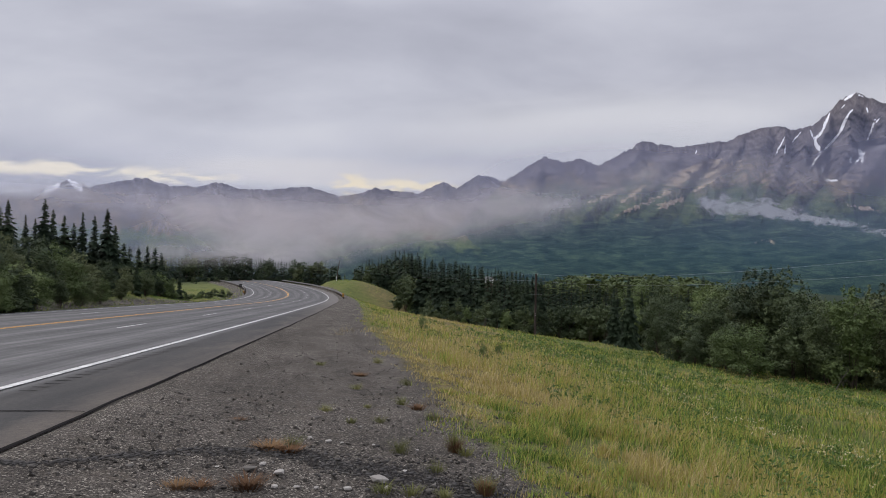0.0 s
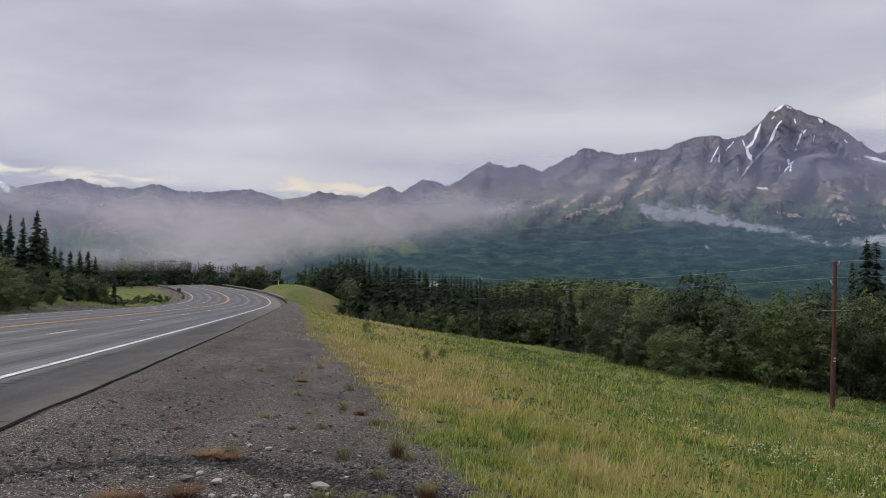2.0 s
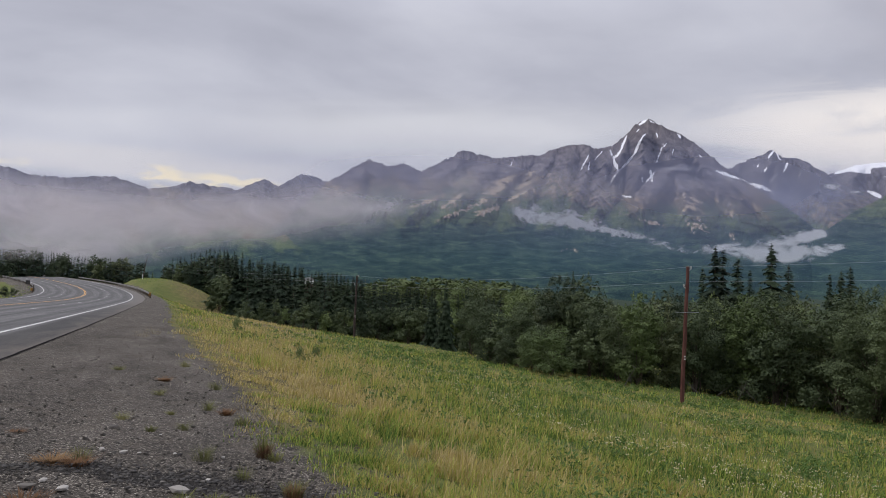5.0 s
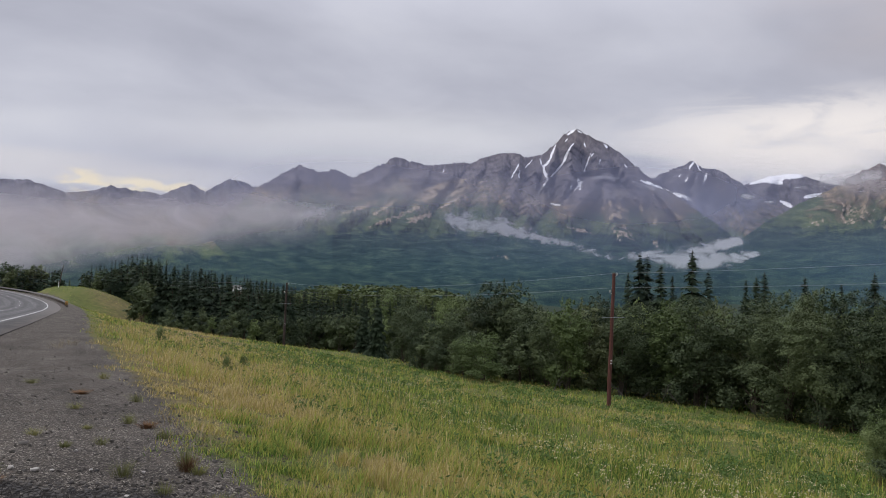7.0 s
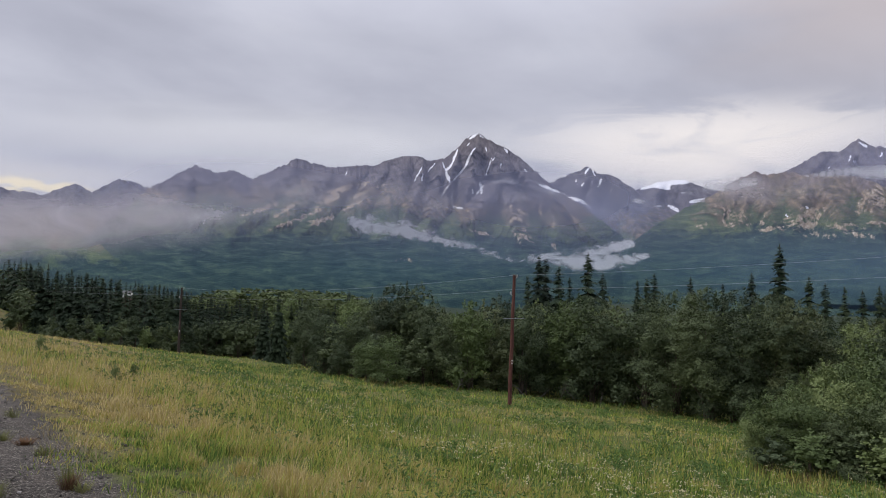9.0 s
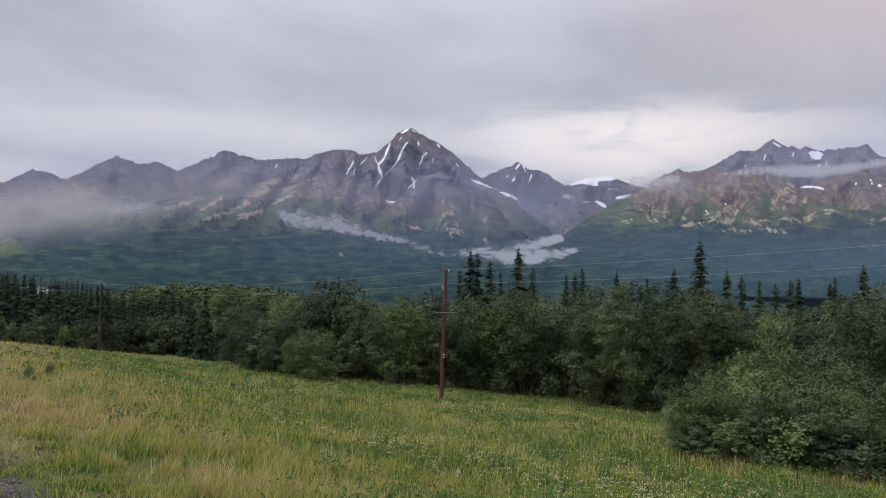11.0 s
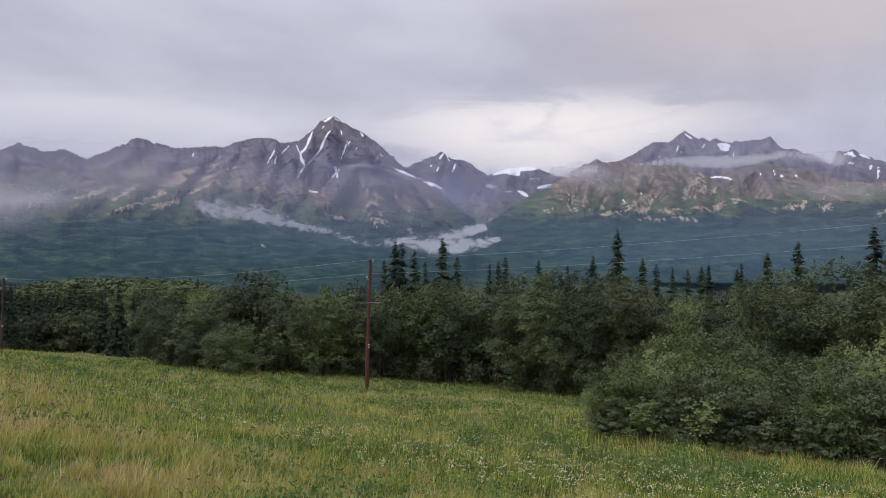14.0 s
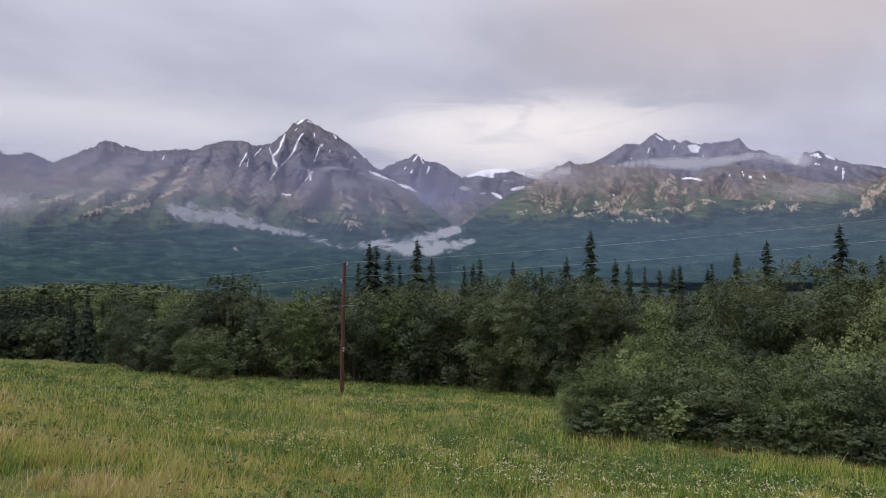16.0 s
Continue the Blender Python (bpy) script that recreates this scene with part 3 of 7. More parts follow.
def build_ground():
    az = np.radians(np.concatenate([np.linspace(-180, -44, 60)[:-1], np.linspace(-44, 84, 370), np.linspace(84, 180, 50)[1:]]))
    r = np.concatenate([np.linspace(0.001, 2.5, 9)[:-1], np.geomspace(2.5, 900, 165), np.geomspace(900, 4900, 14)[1:]])
    a, rr = np.meshgrid(az, r, indexing="ij")
    x, y = (rr * np.sin(a)).ravel(), (rr * np.cos(a)).ravel()
    z = ground_z(x, y)
    far = smooth(350, 900, rr.ravel())
    z = z * (1 - far) + far * -48.0
    s, off = station(x, y)
    e = pad_edge(s)
    pad = smooth(0.9, -0.9, off - e) * smooth(-24, -17, off)
    pad = np.where(rr.ravel() > 300, 0, pad)
    dry = np.where(rr.ravel() < 120, dry_brow(x, y), 0)
    mown = (s > 140) & (s < 225) & (off > 3)
    dry = np.where(mown, np.clip(0.75 * smooth(8, 14, off) + 0.9 * (fbm(x * 0.12, y * 0.12, 3, 61) - 0.5), 0, 1), dry)
    # a washed-out rut of dark broken rubble across the pad
    rut = np.exp(-((y - np.interp(x, RUT_X, RUT_Y)) / np.interp(x, RUT_X, (0.05, 0.12, 0.22, 0.3, 0.32, 0.2))) ** 2) * smooth(RUT_X[0] - 0.3, RUT_X[0] + 0.4, x) * smooth(RUT_X[-1] + 0.3, RUT_X[-1] - 0.3, x)
    me = mesh_of("ground", np.stack([x, y, z], 1), grid_faces(len(az), len(r)), M_GROUND, True, {"pad": pad, "rut": rut, "dry": dry, "woodland": smooth(240, 320, rr.ravel())})
    return tagged(new("ground", me), "grassy hillside with a grey gravel roadside pad", "ground", kind="structure")


build_ground()


# ---- mountains ----
def build_range(name, label, az0, az1, ridge, r_ridge, r_base, floor_el, seed, screes=(), couloirs=(), spurs=(), snowline=13.0, tree_line=3.6, warm_=0.4, depth=150.0, teeth=1.0, step=0.075, rows=150, cut=2.4, heathy=None, scree_gain=1.0):
    """A range seen across the valley. ridge: bearings and the angle to which the crest rises there.
    spurs: ribs that come forward from the crest: bearing and angle at their top and foot, half width."""
    az = np.arange(az0, az1 + step, step)
    el = np.interp(az, [p[0] for p in ridge], [p[1] for p in ridge])
    soft_el = el
    jag = fbm(az * 2.6, az * 0 + seed, 5, seed, 0.7, True)
    el = el + (0.12 * (fbm(az * 1.1, az * 0 + seed, 3, seed + 1) - 0.5) + 0.34 * (jag - 0.64)) * np.clip(el / 8, 0, 1.1) * teeth
    v = np.concatenate([np.linspace(0, 1, rows), 1 + np.linspace(0.03, 0.4, 6)])
    a, vv = np.meshgrid(az, v, indexing="ij")
    up_ = np.minimum(vv, 1)
    e0 = floor_el + (soft_el[:, None] - floor_el) * up_ + (el - soft_el)[:, None] * smooth(0.8, 1.0, up_)
    # each place belongs to the spur that stands out most there
    best, along, aside = np.full(a.shape, -9.0), np.zeros_like(a), np.zeros_like(a)
    wave, wave2 = 1.1 * (slope_fbm(a * 0.45, e0 * 0.45, 4, seed + 70, 0.55) - 0.5), 0.9 * (slope_fbm(a * 0.6 + 40, e0 * 0.6, 4, seed + 75, 0.55) - 0.5)
    for i, (a0, s0, a1, s1, w) in enumerate(spurs):
        dx, dy = a1 - a0, s1 - s0
        ln = math.hypot(dx, dy)
        pa, pe = a + wave - a0, e0 + wave2 - s0
        t = np.clip((pa * dx + pe * dy) / ln ** 2, 0, 1.15)
        q = np.hypot(pa - dx * t, pe - dy * t) * np.where(pa * dy - pe * dx > 0, 1, -1)
        stand = 1 - np.abs(q) / (w * (0.45 + 0.75 * t)) - 0.5 * smooth(0.7, 1.15, t)
        win = stand > best
        best, along, aside = np.where(win, stand, best), np.where(win, t * ln + 7.3 * i, along), np.where(win, q, aside)
    tent = smooth(-0.25, 1.0, best) if len(spurs) else np.zeros_like(a)
    # gullies run off the spur's crest and down
    k = along - 0.85 * np.abs(aside) + 0.25 * wave2
    rib = 0.66 * slope_fbm(k * 1.3, aside * 0.30 + 3, 4, seed + 11, 0.5, True) + 0.34 * slope_fbm(a * 0.9 + 0.5 * e0, e0 * 0.45, 5, seed + 23, 0.5, True) - 0.12
    streak = 0.55 * slope_fbm(k * 5.0, aside * 0.8, 4, seed + 31, 0.6) + 0.45 * slope_fbm(a * 2.6 + 1.4 * e0, e0 * 1.3 - a * 0.5, 4, seed + 37, 0.6)
    streak = np.clip(0.5 + 1.9 * (streak - 0.5), 0, 1)
    high = smooth(tree_line - 2.5, tree_line + 1.5, e0)
    crags = smooth(-2.6, -0.4, e0 - soft_el[:, None]) if heathy else np.ones_like(a)
    if heathy:
        crags = np.maximum(crags, smooth(heathy, heathy + 3.0, a))
    env = smooth(0.0, 0.12, up_) * smooth(1.0, 0.90, up_)
    relief = depth * (tent * (0.35 + 0.65 * high) + (rib - 0.55) * (0.14 + (0.22 + 0.30 * crags) * high) + 0.16 * (streak - 0.5) * high)
    run = 0.36 * up_ + 0.64 * (1 - (1 - up_) ** cut)
    r = r_base + (r_ridge - r_base) * run - relief * env
    r = np.where(vv > 1, r_ridge + (vv - 1) * 900, r)
    z = EYE + r * np.tan(np.radians(e0)) - np.where(vv > 1, (vv - 1) * 900, 0)
    x, y = r * np.sin(np.radians(a)), r * np.cos(np.radians(a))
    snow = np.zeros_like(z)
    wob = 0.26 * (slope_fbm(a * 2.2, e0 * 2.4, 4, seed + 60, 0.65) - 0.5)
    for ca, ce, da, de, w in couloirs:
        dx, dy = da - ca, de - ce
        t = np.clip(((a - ca) * dx + (e0 - ce) * dy) / (dx * dx + dy * dy), 0, 1)
        d = np.hypot(a + wob - ca - dx * t, e0 + 0.5 * wob - ce - dy * t)
        snow = np.maximum(snow, smooth(1.3, 0.3, d / (0.85 * w * (0.45 + 0.6 * np.sin(np.pi * (0.1 + 0.8 * t))))))
    snow = np.maximum(snow, smooth(snowline, snowline + 0.5, e0 + 0.6 * (rib - 0.5)))
    scree = np.zeros_like(z)
    for sa, se, da, de, tilt, amount in screes:
        q = e0 - se - tilt * (a - sa)
        scree = np.maximum(scree, amount * np.exp(-((a - sa) / da) ** 2 - (q / de) ** 2))
    scree = scree_gain * scree * (0.55 + 0.6 * smooth(0.35, 0.65, slope_fbm(a * 1.3 + e0, e0 * 2.0 - a * 0.6, 4, seed + 80)))
    zone = np.clip(0.25 + (e0 - tree_line + 2.4 * (rib - 0.55) + 2.6 * (slope_fbm(a * 0.35, e0 * 0.5, 4, seed + 90) - 0.5) + 0.8 * (tent - 0.4)) * 0.125 * (1 - 0.42 * (1 - crags) * smooth(-0.5, 0.5, e0 - tree_line)), 0, 1)
    me = mesh_of(name, np.stack([x.ravel(), y.ravel(), z.ravel()], 1), grid_faces(len(az), len(v)), M_ROCK, True,
                 {"zone": zone.ravel(), "rib": rib.ravel(), "streak": streak.ravel(), "snow": snow.ravel(), "scree": scree.ravel(), "warm": np.full(z.size, warm_)}, np.stack([a.ravel(), e0.ravel()], 1))
    return tagged(new(name, me), label, "mountain", kind="structure")


build_range("backdrop_far_range", "hazy jagged mountain range far behind the mist", -48, 8,
            [(-48, 5.5), (-36, 4.6), (-32.2, 4.8), (-30.1, 5.1), (-27.9, 6.0), (-26.8, 5.5), (-24.9, 6.05), (-22.9, 6.4), (-21.2, 5.9), (-19.4, 5.9), (-17.8, 6.35), (-15.9, 5.86), (-13.3, 5.9),
             (-10.9, 6.23), (-8.4, 5.5), (-6.6, 5.8), (-5.5, 6.25), (-4.3, 6.05), (-2.0, 5.8), (0, 6.78), (1.1, 6.25), (2.9, 7.36), (4.8, 6.9), (8, 5)],
            4300, 1500, -1.5, 7, (), ((-27.9, 6.0, -27.2, 5.3, 0.35), (-28.6, 5.6, -29.4, 5.1, 0.3)), [(-22.9, 6.3, -25.5, 1.5, 2.0), (-22.9, 6.3, -20.5, 1.0, 2.0), (-17.8, 6.2, -15.5, 1.0, 2.0), (-10.9, 6.1, -13, 1.0, 2.0), (-10.9, 6.1, -8.5, 1.0, 2.0), (-5.5, 6.2, -5.0, 1.0, 1.8), (0, 6.6, -1.5, 1.5, 1.6), (2.9, 7.2, 1.5, 2.0, 1.6)], step=0.10, rows=80, tree_line=1.2, warm_=0.0, depth=110.0, teeth=1.3)
build_range("backdrop_main_massif", "green and brown mountain massif with a snow-streaked pointed peak", -10, 44,
            [(-10, -0.6), (-5, 0.8), (0.5, 2.8), (3.0, 4.7), (4.8, 6.7), (6.6, 7.88), (8.1, 8.75), (9.8, 8.23), (10.9, 8.48), (12.4, 7.95), (14.2, 8.83), (15.7, 9.72), (18.4, 9.13), (20.5, 9.37), (22.1, 9.44), (24.2, 10.25),
             (25.7, 10.2), (26.5, 9.95), (27.6, 10.06), (28.66, 10.95), (29.34, 11.64), (29.93, 12.0), (30.33, 12.16), (30.83, 11.95), (31.73, 11.39), (33.1, 10.7), (34.7, 9.48), (36.2, 8.23), (38.2, 6.7), (40.7, 4.96), (42.7, 3.2), (44, 2.0)],
            3500, 1000, -3.4, 2,
            [(13.4, 5.7, 1.56, 0.27, 0.42, 0.84), (15.0, 5.6, 1.2, 0.25, 0.75, 0.82), (16.6, 5.2, 1.92, 0.27, 0.5, 0.88), (15.2, 4.6, 1.68, 0.18, 0.4, 0.72), (20.0, 7.6, 2.16, 0.29, 0.3, 0.88), (21.2, 7.2, 1.8, 0.23, 0.45, 0.82), (18.4, 6.6, 1.08, 0.45, 0.5, 0.82), (20.6, 6.4, 1.2, 0.23, 0.6, 0.82), (18.0, 4.9, 1.2, 0.32, 0.3, 0.77),
             (33.7, 5.3, 0.9, 1.1, -0.6, 0.72), (34.2, 3.9, 0.8, 0.5, -0.3, 0.72), (36.3, 5.2, 0.7, 0.5, -0.6, 0.55), (36.6, 3.2, 0.5, 0.35, -0.5, 0.6), (31.0, 4.1, 1.2, 0.16, -0.22, 0.8), (24.6, 1.9, 0.8, 0.2, 0.0, 0.4)],
            [(30.3, 12.1, 29.7, 11.7, 0.15), (30.4, 12.1, 30.9, 11.7, 0.084), (28.7, 10.8, 28.3, 9.7, 0.14), (28.3, 9.7, 27.8, 9.1, 0.131), (27.5, 9.8, 27.8, 9.1, 0.094), (27.8, 9.1, 28.15, 8.1, 0.131), (28.15, 8.1, 27.35, 6.9, 0.094), (29.9, 10.7, 29.4, 9.5, 0.131), (29.4, 9.5, 28.4, 8.3, 0.113), (30.2, 11.0, 29.9, 10.7, 0.084), (29.7, 11.4, 29.4, 11.0, 0.066), (28.2, 7.4, 28.3, 6.8, 0.074), (28.4, 6.2, 29.2, 6.15, 0.121), (31.5, 10.2, 31.0, 8.6, 0.074), (31.9, 10.4, 31.5, 9.9, 0.056), (30.6, 8.2, 30.75, 7.4, 0.14), (30.9, 8.0, 30.3, 7.3, 0.094), (30.0, 7.7, 30.05, 7.3, 0.094), (32.6, 10.9, 32.8, 10.6, 0.121), (31.0, 11.0, 31.1, 10.7, 0.074), (32.3, 9.8, 32.2, 9.4, 0.056), (25.85, 9.4, 25.2, 8.15, 0.084), (25.9, 8.9, 25.85, 8.2, 0.074), (26.9, 9.7, 26.3, 9.0, 0.066), (27.2, 7.9, 27.2, 7.5, 0.056), (19.75, 8.8, 19.7, 8.5, 0.056), (35.4, 8.05, 37.0, 7.45, 0.15), (34.2, 9.3, 34.35, 9.1, 0.066)],
            [(8.1, 8.6, 4.5, 3.4, 2.2), (8.1, 8.6, 10.5, 4.2, 2.0), (11.0, 8.3, 12.0, 5.2, 1.4), (15.7, 9.6, 11.8, 4.6, 2.2), (18.3, 8.6, 13.8, 4.0, 2.0), (20.6, 8.9, 16.6, 4.0, 2.0), (22.8, 9.0, 19.4, 4.2, 1.9), (24.6, 9.9, 22.4, 4.2, 1.9), (26.0, 9.8, 24.6, 5.0, 1.3),
             (27.4, 9.9, 26.4, 5.2, 1.3), (28.5, 10.7, 27.9, 6.8, 0.9), (30.2, 12.0, 29.5, 6.8, 1.2), (31.2, 11.6, 32.5, 8.4, 1.3), (32.5, 8.4, 28.7, 4.4, 1.6), (32.5, 8.4, 34.2, 2.4, 2.0), (33.5, 10.2, 38.2, 2.6, 1.9), (36.2, 8.0, 40.2, 3.2, 1.2)], tree_line=3.9, warm_=0.22, depth=180.0, step=0.07, rows=200, heathy=23.0, scree_gain=1.35)
build_range("backdrop_second_peak", "dark blue-grey peak with snow patches behind the pass", 33.5, 48,
            [(33.5, 6), (35.7, 7.95), (36.7, 8.46), (38, 8.95), (39.2, 9.43), (40.2, 8.89), (41.1, 8.86), (41.8, 8.29), (42.6, 7.72), (43.8, 6.81), (45.5, 5.66), (48, 4)],
            4200, 2400, -1.0, 5, (),
            [(39.3, 9.35, 39.0, 8.9, 0.12), (38.9, 8.2, 38.75, 7.9, 0.10), (40.3, 8.5, 40.05, 7.9, 0.12), (37.0, 7.4, 37.6, 7.0, 0.2), (37.7, 7.0, 38.6, 6.8, 0.22), (38.6, 6.85, 39.1, 6.5, 0.18), (38.4, 8.5, 38.2, 8.2, 0.08), (39.6, 9.1, 39.9, 8.7, 0.07), (41.2, 7.9, 41.0, 7.5, 0.07)], spurs=[(39.2, 9.3, 37.4, 4.2, 1.5), (39.2, 9.3, 40.4, 3.2, 1.5), (41.3, 8.6, 43.4, 3.6, 1.3), (36.7, 8.3, 36.2, 4.4, 1.0)], tree_line=2.6, warm_=0.0, depth=130.0, step=0.065, rows=130)
build_range("backdrop_snow_peak", "distant snow-covered summit half in cloud", 41, 56,
            [(41, 6.0), (43, 7.6), (43.5, 7.75), (44.6, 8.14), (45.7, 8.25), (46.7, 8.2), (47.5, 7.8), (48.8, 7.4), (52, 6.6), (56, 5)],
            4700, 3000, -1.0, 9, (), [(43.4, 7.65, 44.6, 8.0, 0.22), (44.4, 7.9, 45.4, 7.9, 0.42), (45.2, 8.1, 46.8, 8.1, 0.30), (45.0, 7.75, 45.4, 7.6, 0.2), (45.4, 6.3, 46.1, 5.9, 0.2), (47.0, 6.55, 48.3, 6.7, 0.22), (44.2, 6.4, 44.6, 6.1, 0.08)], spurs=[(44.6, 8.0, 43.6, 4.2, 1.2), (46.0, 8.1, 47.6, 4.4, 1.4)], tree_line=2.0, warm_=0.0, depth=110.0, step=0.08, rows=90, teeth=0.25)
build_range("backdrop_right_back", "dark rocky mountain ridge with a small hanging glacier", 49, 92,
            [(49, 5), (53, 8.3), (53.84, 8.75), (55.93, 9.88), (57.17, 9.75), (58.2, 10.6), (58.86, 10.1), (59.63, 9.83), (60.06, 9.55), (60.39, 9.89), (61.47, 9.45), (62.3, 9.53), (64.22, 9.65), (65.0, 8.79), (65.9, 8.72), (67.3, 8.07),
             (68.1, 7.4), (68.5, 8.3), (69.45, 8.4), (70.65, 7.7), (71.75, 7.29), (73.5, 6.88), (78, 7.2), (85, 6.0), (92, 5.0)],
            4300, 2300, -1.0, 13, (),
            [(58.3, 10.35, 58.75, 9.9, 0.11), (57.75, 9.4, 57.6, 9.0, 0.07), (59.65, 9.5, 59.5, 9.15, 0.08), (57.9, 9.1, 58.1, 8.8, 0.07), (56.4, 8.8, 56.35, 8.5, 0.05), (60.7, 9.35, 61.4, 9.2, 0.30), (60.8, 9.1, 61.3, 8.95, 0.22), (61.7, 8.7, 61.7, 8.4, 0.07), (61.2, 8.5, 61.3, 8.2, 0.06),
             (69.2, 8.2, 69.6, 7.9, 0.16), (69.9, 8.0, 70.5, 7.75, 0.14), (69.3, 7.5, 69.5, 7.4, 0.10), (71.0, 7.0, 70.95, 6.3, 0.12), (70.6, 7.3, 70.5, 6.9, 0.10), (68.9, 8.3, 69.2, 8.0, 0.07)], spurs=[(58.3, 10.4, 56.2, 6.0, 1.3), (58.3, 10.4, 60.0, 6.2, 1.3), (62.3, 9.5, 61.6, 6.4, 1.0), (64.1, 9.6, 62.8, 6.2, 1.2), (64.1, 9.6, 66.6, 5.8, 1.3), (69.2, 8.3, 69.9, 5.2, 1.3), (55.9, 9.8, 54.2, 6.4, 1.2)], tree_line=2.4, warm_=0.08, step=0.09, rows=95)
build_range("backdrop_right_middle", "brown rock spur with snow patches before the glacier ridge", 56, 78,
            [(56, 4), (59, 6.6), (60.2, 7.0), (61.6, 7.35), (62.5, 7.75), (63.15, 8.16), (63.7, 8.0), (64.6, 7.55), (66.0, 7.25), (67.4, 6.95), (68.7, 6.3), (70.6, 5.92), (72, 5.1), (78, 3.5)],
            3800, 1700, -1.0, 29, [(67.5, 5.6, 1.2, 0.5, -0.4, 0.4)],
            [(59.3, 7.0, 59.4, 6.8, 0.09), (59.9, 7.05, 60.7, 6.95, 0.13), (60.7, 7.0, 61.5, 6.75, 0.12), (59.4, 7.6, 59.9, 7.1, 0.07), (64.4, 7.3, 64.45, 6.9, 0.08), (64.9, 6.9, 65.0, 6.75, 0.13), (65.8, 6.8, 66.0, 6.7, 0.10), (63.5, 7.1, 63.5, 6.9, 0.05)], spurs=[(63.1, 8.1, 61.4, 5.0, 1.2), (63.1, 8.1, 64.6, 4.6, 1.2), (60.2, 6.9, 59.8, 5.0, 0.9), (67.4, 6.9, 68.6, 4.2, 1.3)], tree_line=3.6, warm_=0.55, step=0.08, rows=110)
build_range("backdrop_right_front", "green mountain shoulder with pale rock outcrops", 40, 92,
            [(40, 1.5), (42.6, 3.45), (44.4, 4.8), (46.7, 6.14), (48.5, 7.0), (50.1, 8.08), (51.5, 8.68), (52.4, 8.35), (53.6, 8.5), (55.5, 8.25), (58.1, 8.0), (59.7, 7.2), (61, 6.0), (62.7, 5.26), (65, 5.1), (68, 4.9), (70.2, 4.5), (71.3, 4.6), (72.06, 5.2), (72.8, 5.97), (73.5, 6.33), (75.5, 7.0), (80, 6.4), (92, 5.0)],
            3300, 1000, -3.4, 17,
            [(50.1, 5.4, 1.26, 0.56, -0.3, 0.82), (49.6, 4.8, 0.8, 0.38, -0.3, 0.62), (52.0, 5.1, 0.25, 0.62, -1.0, 0.87), (52.4, 4.4, 0.86, 0.21, 0.1, 1.0), (54.9, 5.2, 1.38, 0.53, 0.25, 0.92), (55.3, 5.75, 1.03, 0.25, -0.1, 0.82), (54.6, 4.6, 1.72, 0.38, 0.1, 0.9), (57.1, 4.5, 1.49, 0.38, -0.1, 0.84), (56.0, 3.85, 1.38, 0.31, -0.1, 0.67), (58.4, 3.9, 1.03, 0.31, 0.0, 0.72), (58.7, 6.2, 0.8, 0.75, 0.9, 0.92), (59.8, 6.0, 0.92, 0.62, -0.4, 0.84), (59.1, 4.7, 0.8, 0.2, 0.1, 0.87), (60.5, 4.7, 1.03, 0.38, 0.15, 0.9), (62.0, 5.1, 0.92, 0.31, -0.1, 0.67), (54.9, 6.9, 0.46, 0.62, -1.0, 0.57), (65.8, 4.6, 1.49, 0.38, 0.1, 0.72), (67.8, 4.5, 1.38, 0.38, -0.1, 0.67), (72.6, 4.9, 1.03, 0.94, 0.8, 0.97), (73.6, 5.7, 1.03, 0.75, 0.5, 0.92), (71.5, 4.0, 0.69, 0.38, 0.3, 0.72), (47.5, 4.6, 1.61, 0.38, 0.4, 0.47)],
            [(54.9, 5.95, 55.05, 5.9, 0.08), (53.5, 5.5, 53.8, 5.2, 0.05)], [(51.5, 8.6, 46.8, 3.2, 1.8), (51.5, 8.6, 50.2, 4.4, 1.4), (51.5, 8.6, 52.8, 4.2, 1.4), (55.2, 8.1, 54.2, 4.6, 1.3), (55.6, 8.1, 57.2, 4.4, 1.4), (58.6, 7.6, 59.4, 4.2, 1.3), (60.6, 6.3, 61.6, 3.4, 1.2), (73.5, 6.3, 71.6, 3.0, 1.4), (75.5, 7.0, 77.5, 3.0, 1.6)], tree_line=4.6, warm_=0.62, depth=115.0, step=0.08, rows=150)


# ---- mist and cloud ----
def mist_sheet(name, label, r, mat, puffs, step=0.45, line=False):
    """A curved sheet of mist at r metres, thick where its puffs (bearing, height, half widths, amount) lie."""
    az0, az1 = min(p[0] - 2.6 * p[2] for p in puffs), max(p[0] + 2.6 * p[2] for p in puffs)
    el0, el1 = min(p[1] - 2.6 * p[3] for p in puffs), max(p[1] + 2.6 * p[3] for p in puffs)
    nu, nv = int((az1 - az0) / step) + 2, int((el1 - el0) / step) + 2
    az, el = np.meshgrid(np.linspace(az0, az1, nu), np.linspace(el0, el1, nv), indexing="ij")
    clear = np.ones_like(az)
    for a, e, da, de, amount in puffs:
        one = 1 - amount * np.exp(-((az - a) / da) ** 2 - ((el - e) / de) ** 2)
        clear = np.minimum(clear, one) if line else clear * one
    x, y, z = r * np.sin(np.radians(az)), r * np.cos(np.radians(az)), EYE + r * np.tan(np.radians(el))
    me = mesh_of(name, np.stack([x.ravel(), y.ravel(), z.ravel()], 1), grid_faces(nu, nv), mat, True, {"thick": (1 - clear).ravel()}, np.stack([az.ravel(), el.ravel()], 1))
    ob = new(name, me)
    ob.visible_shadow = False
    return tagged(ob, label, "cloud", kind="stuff")


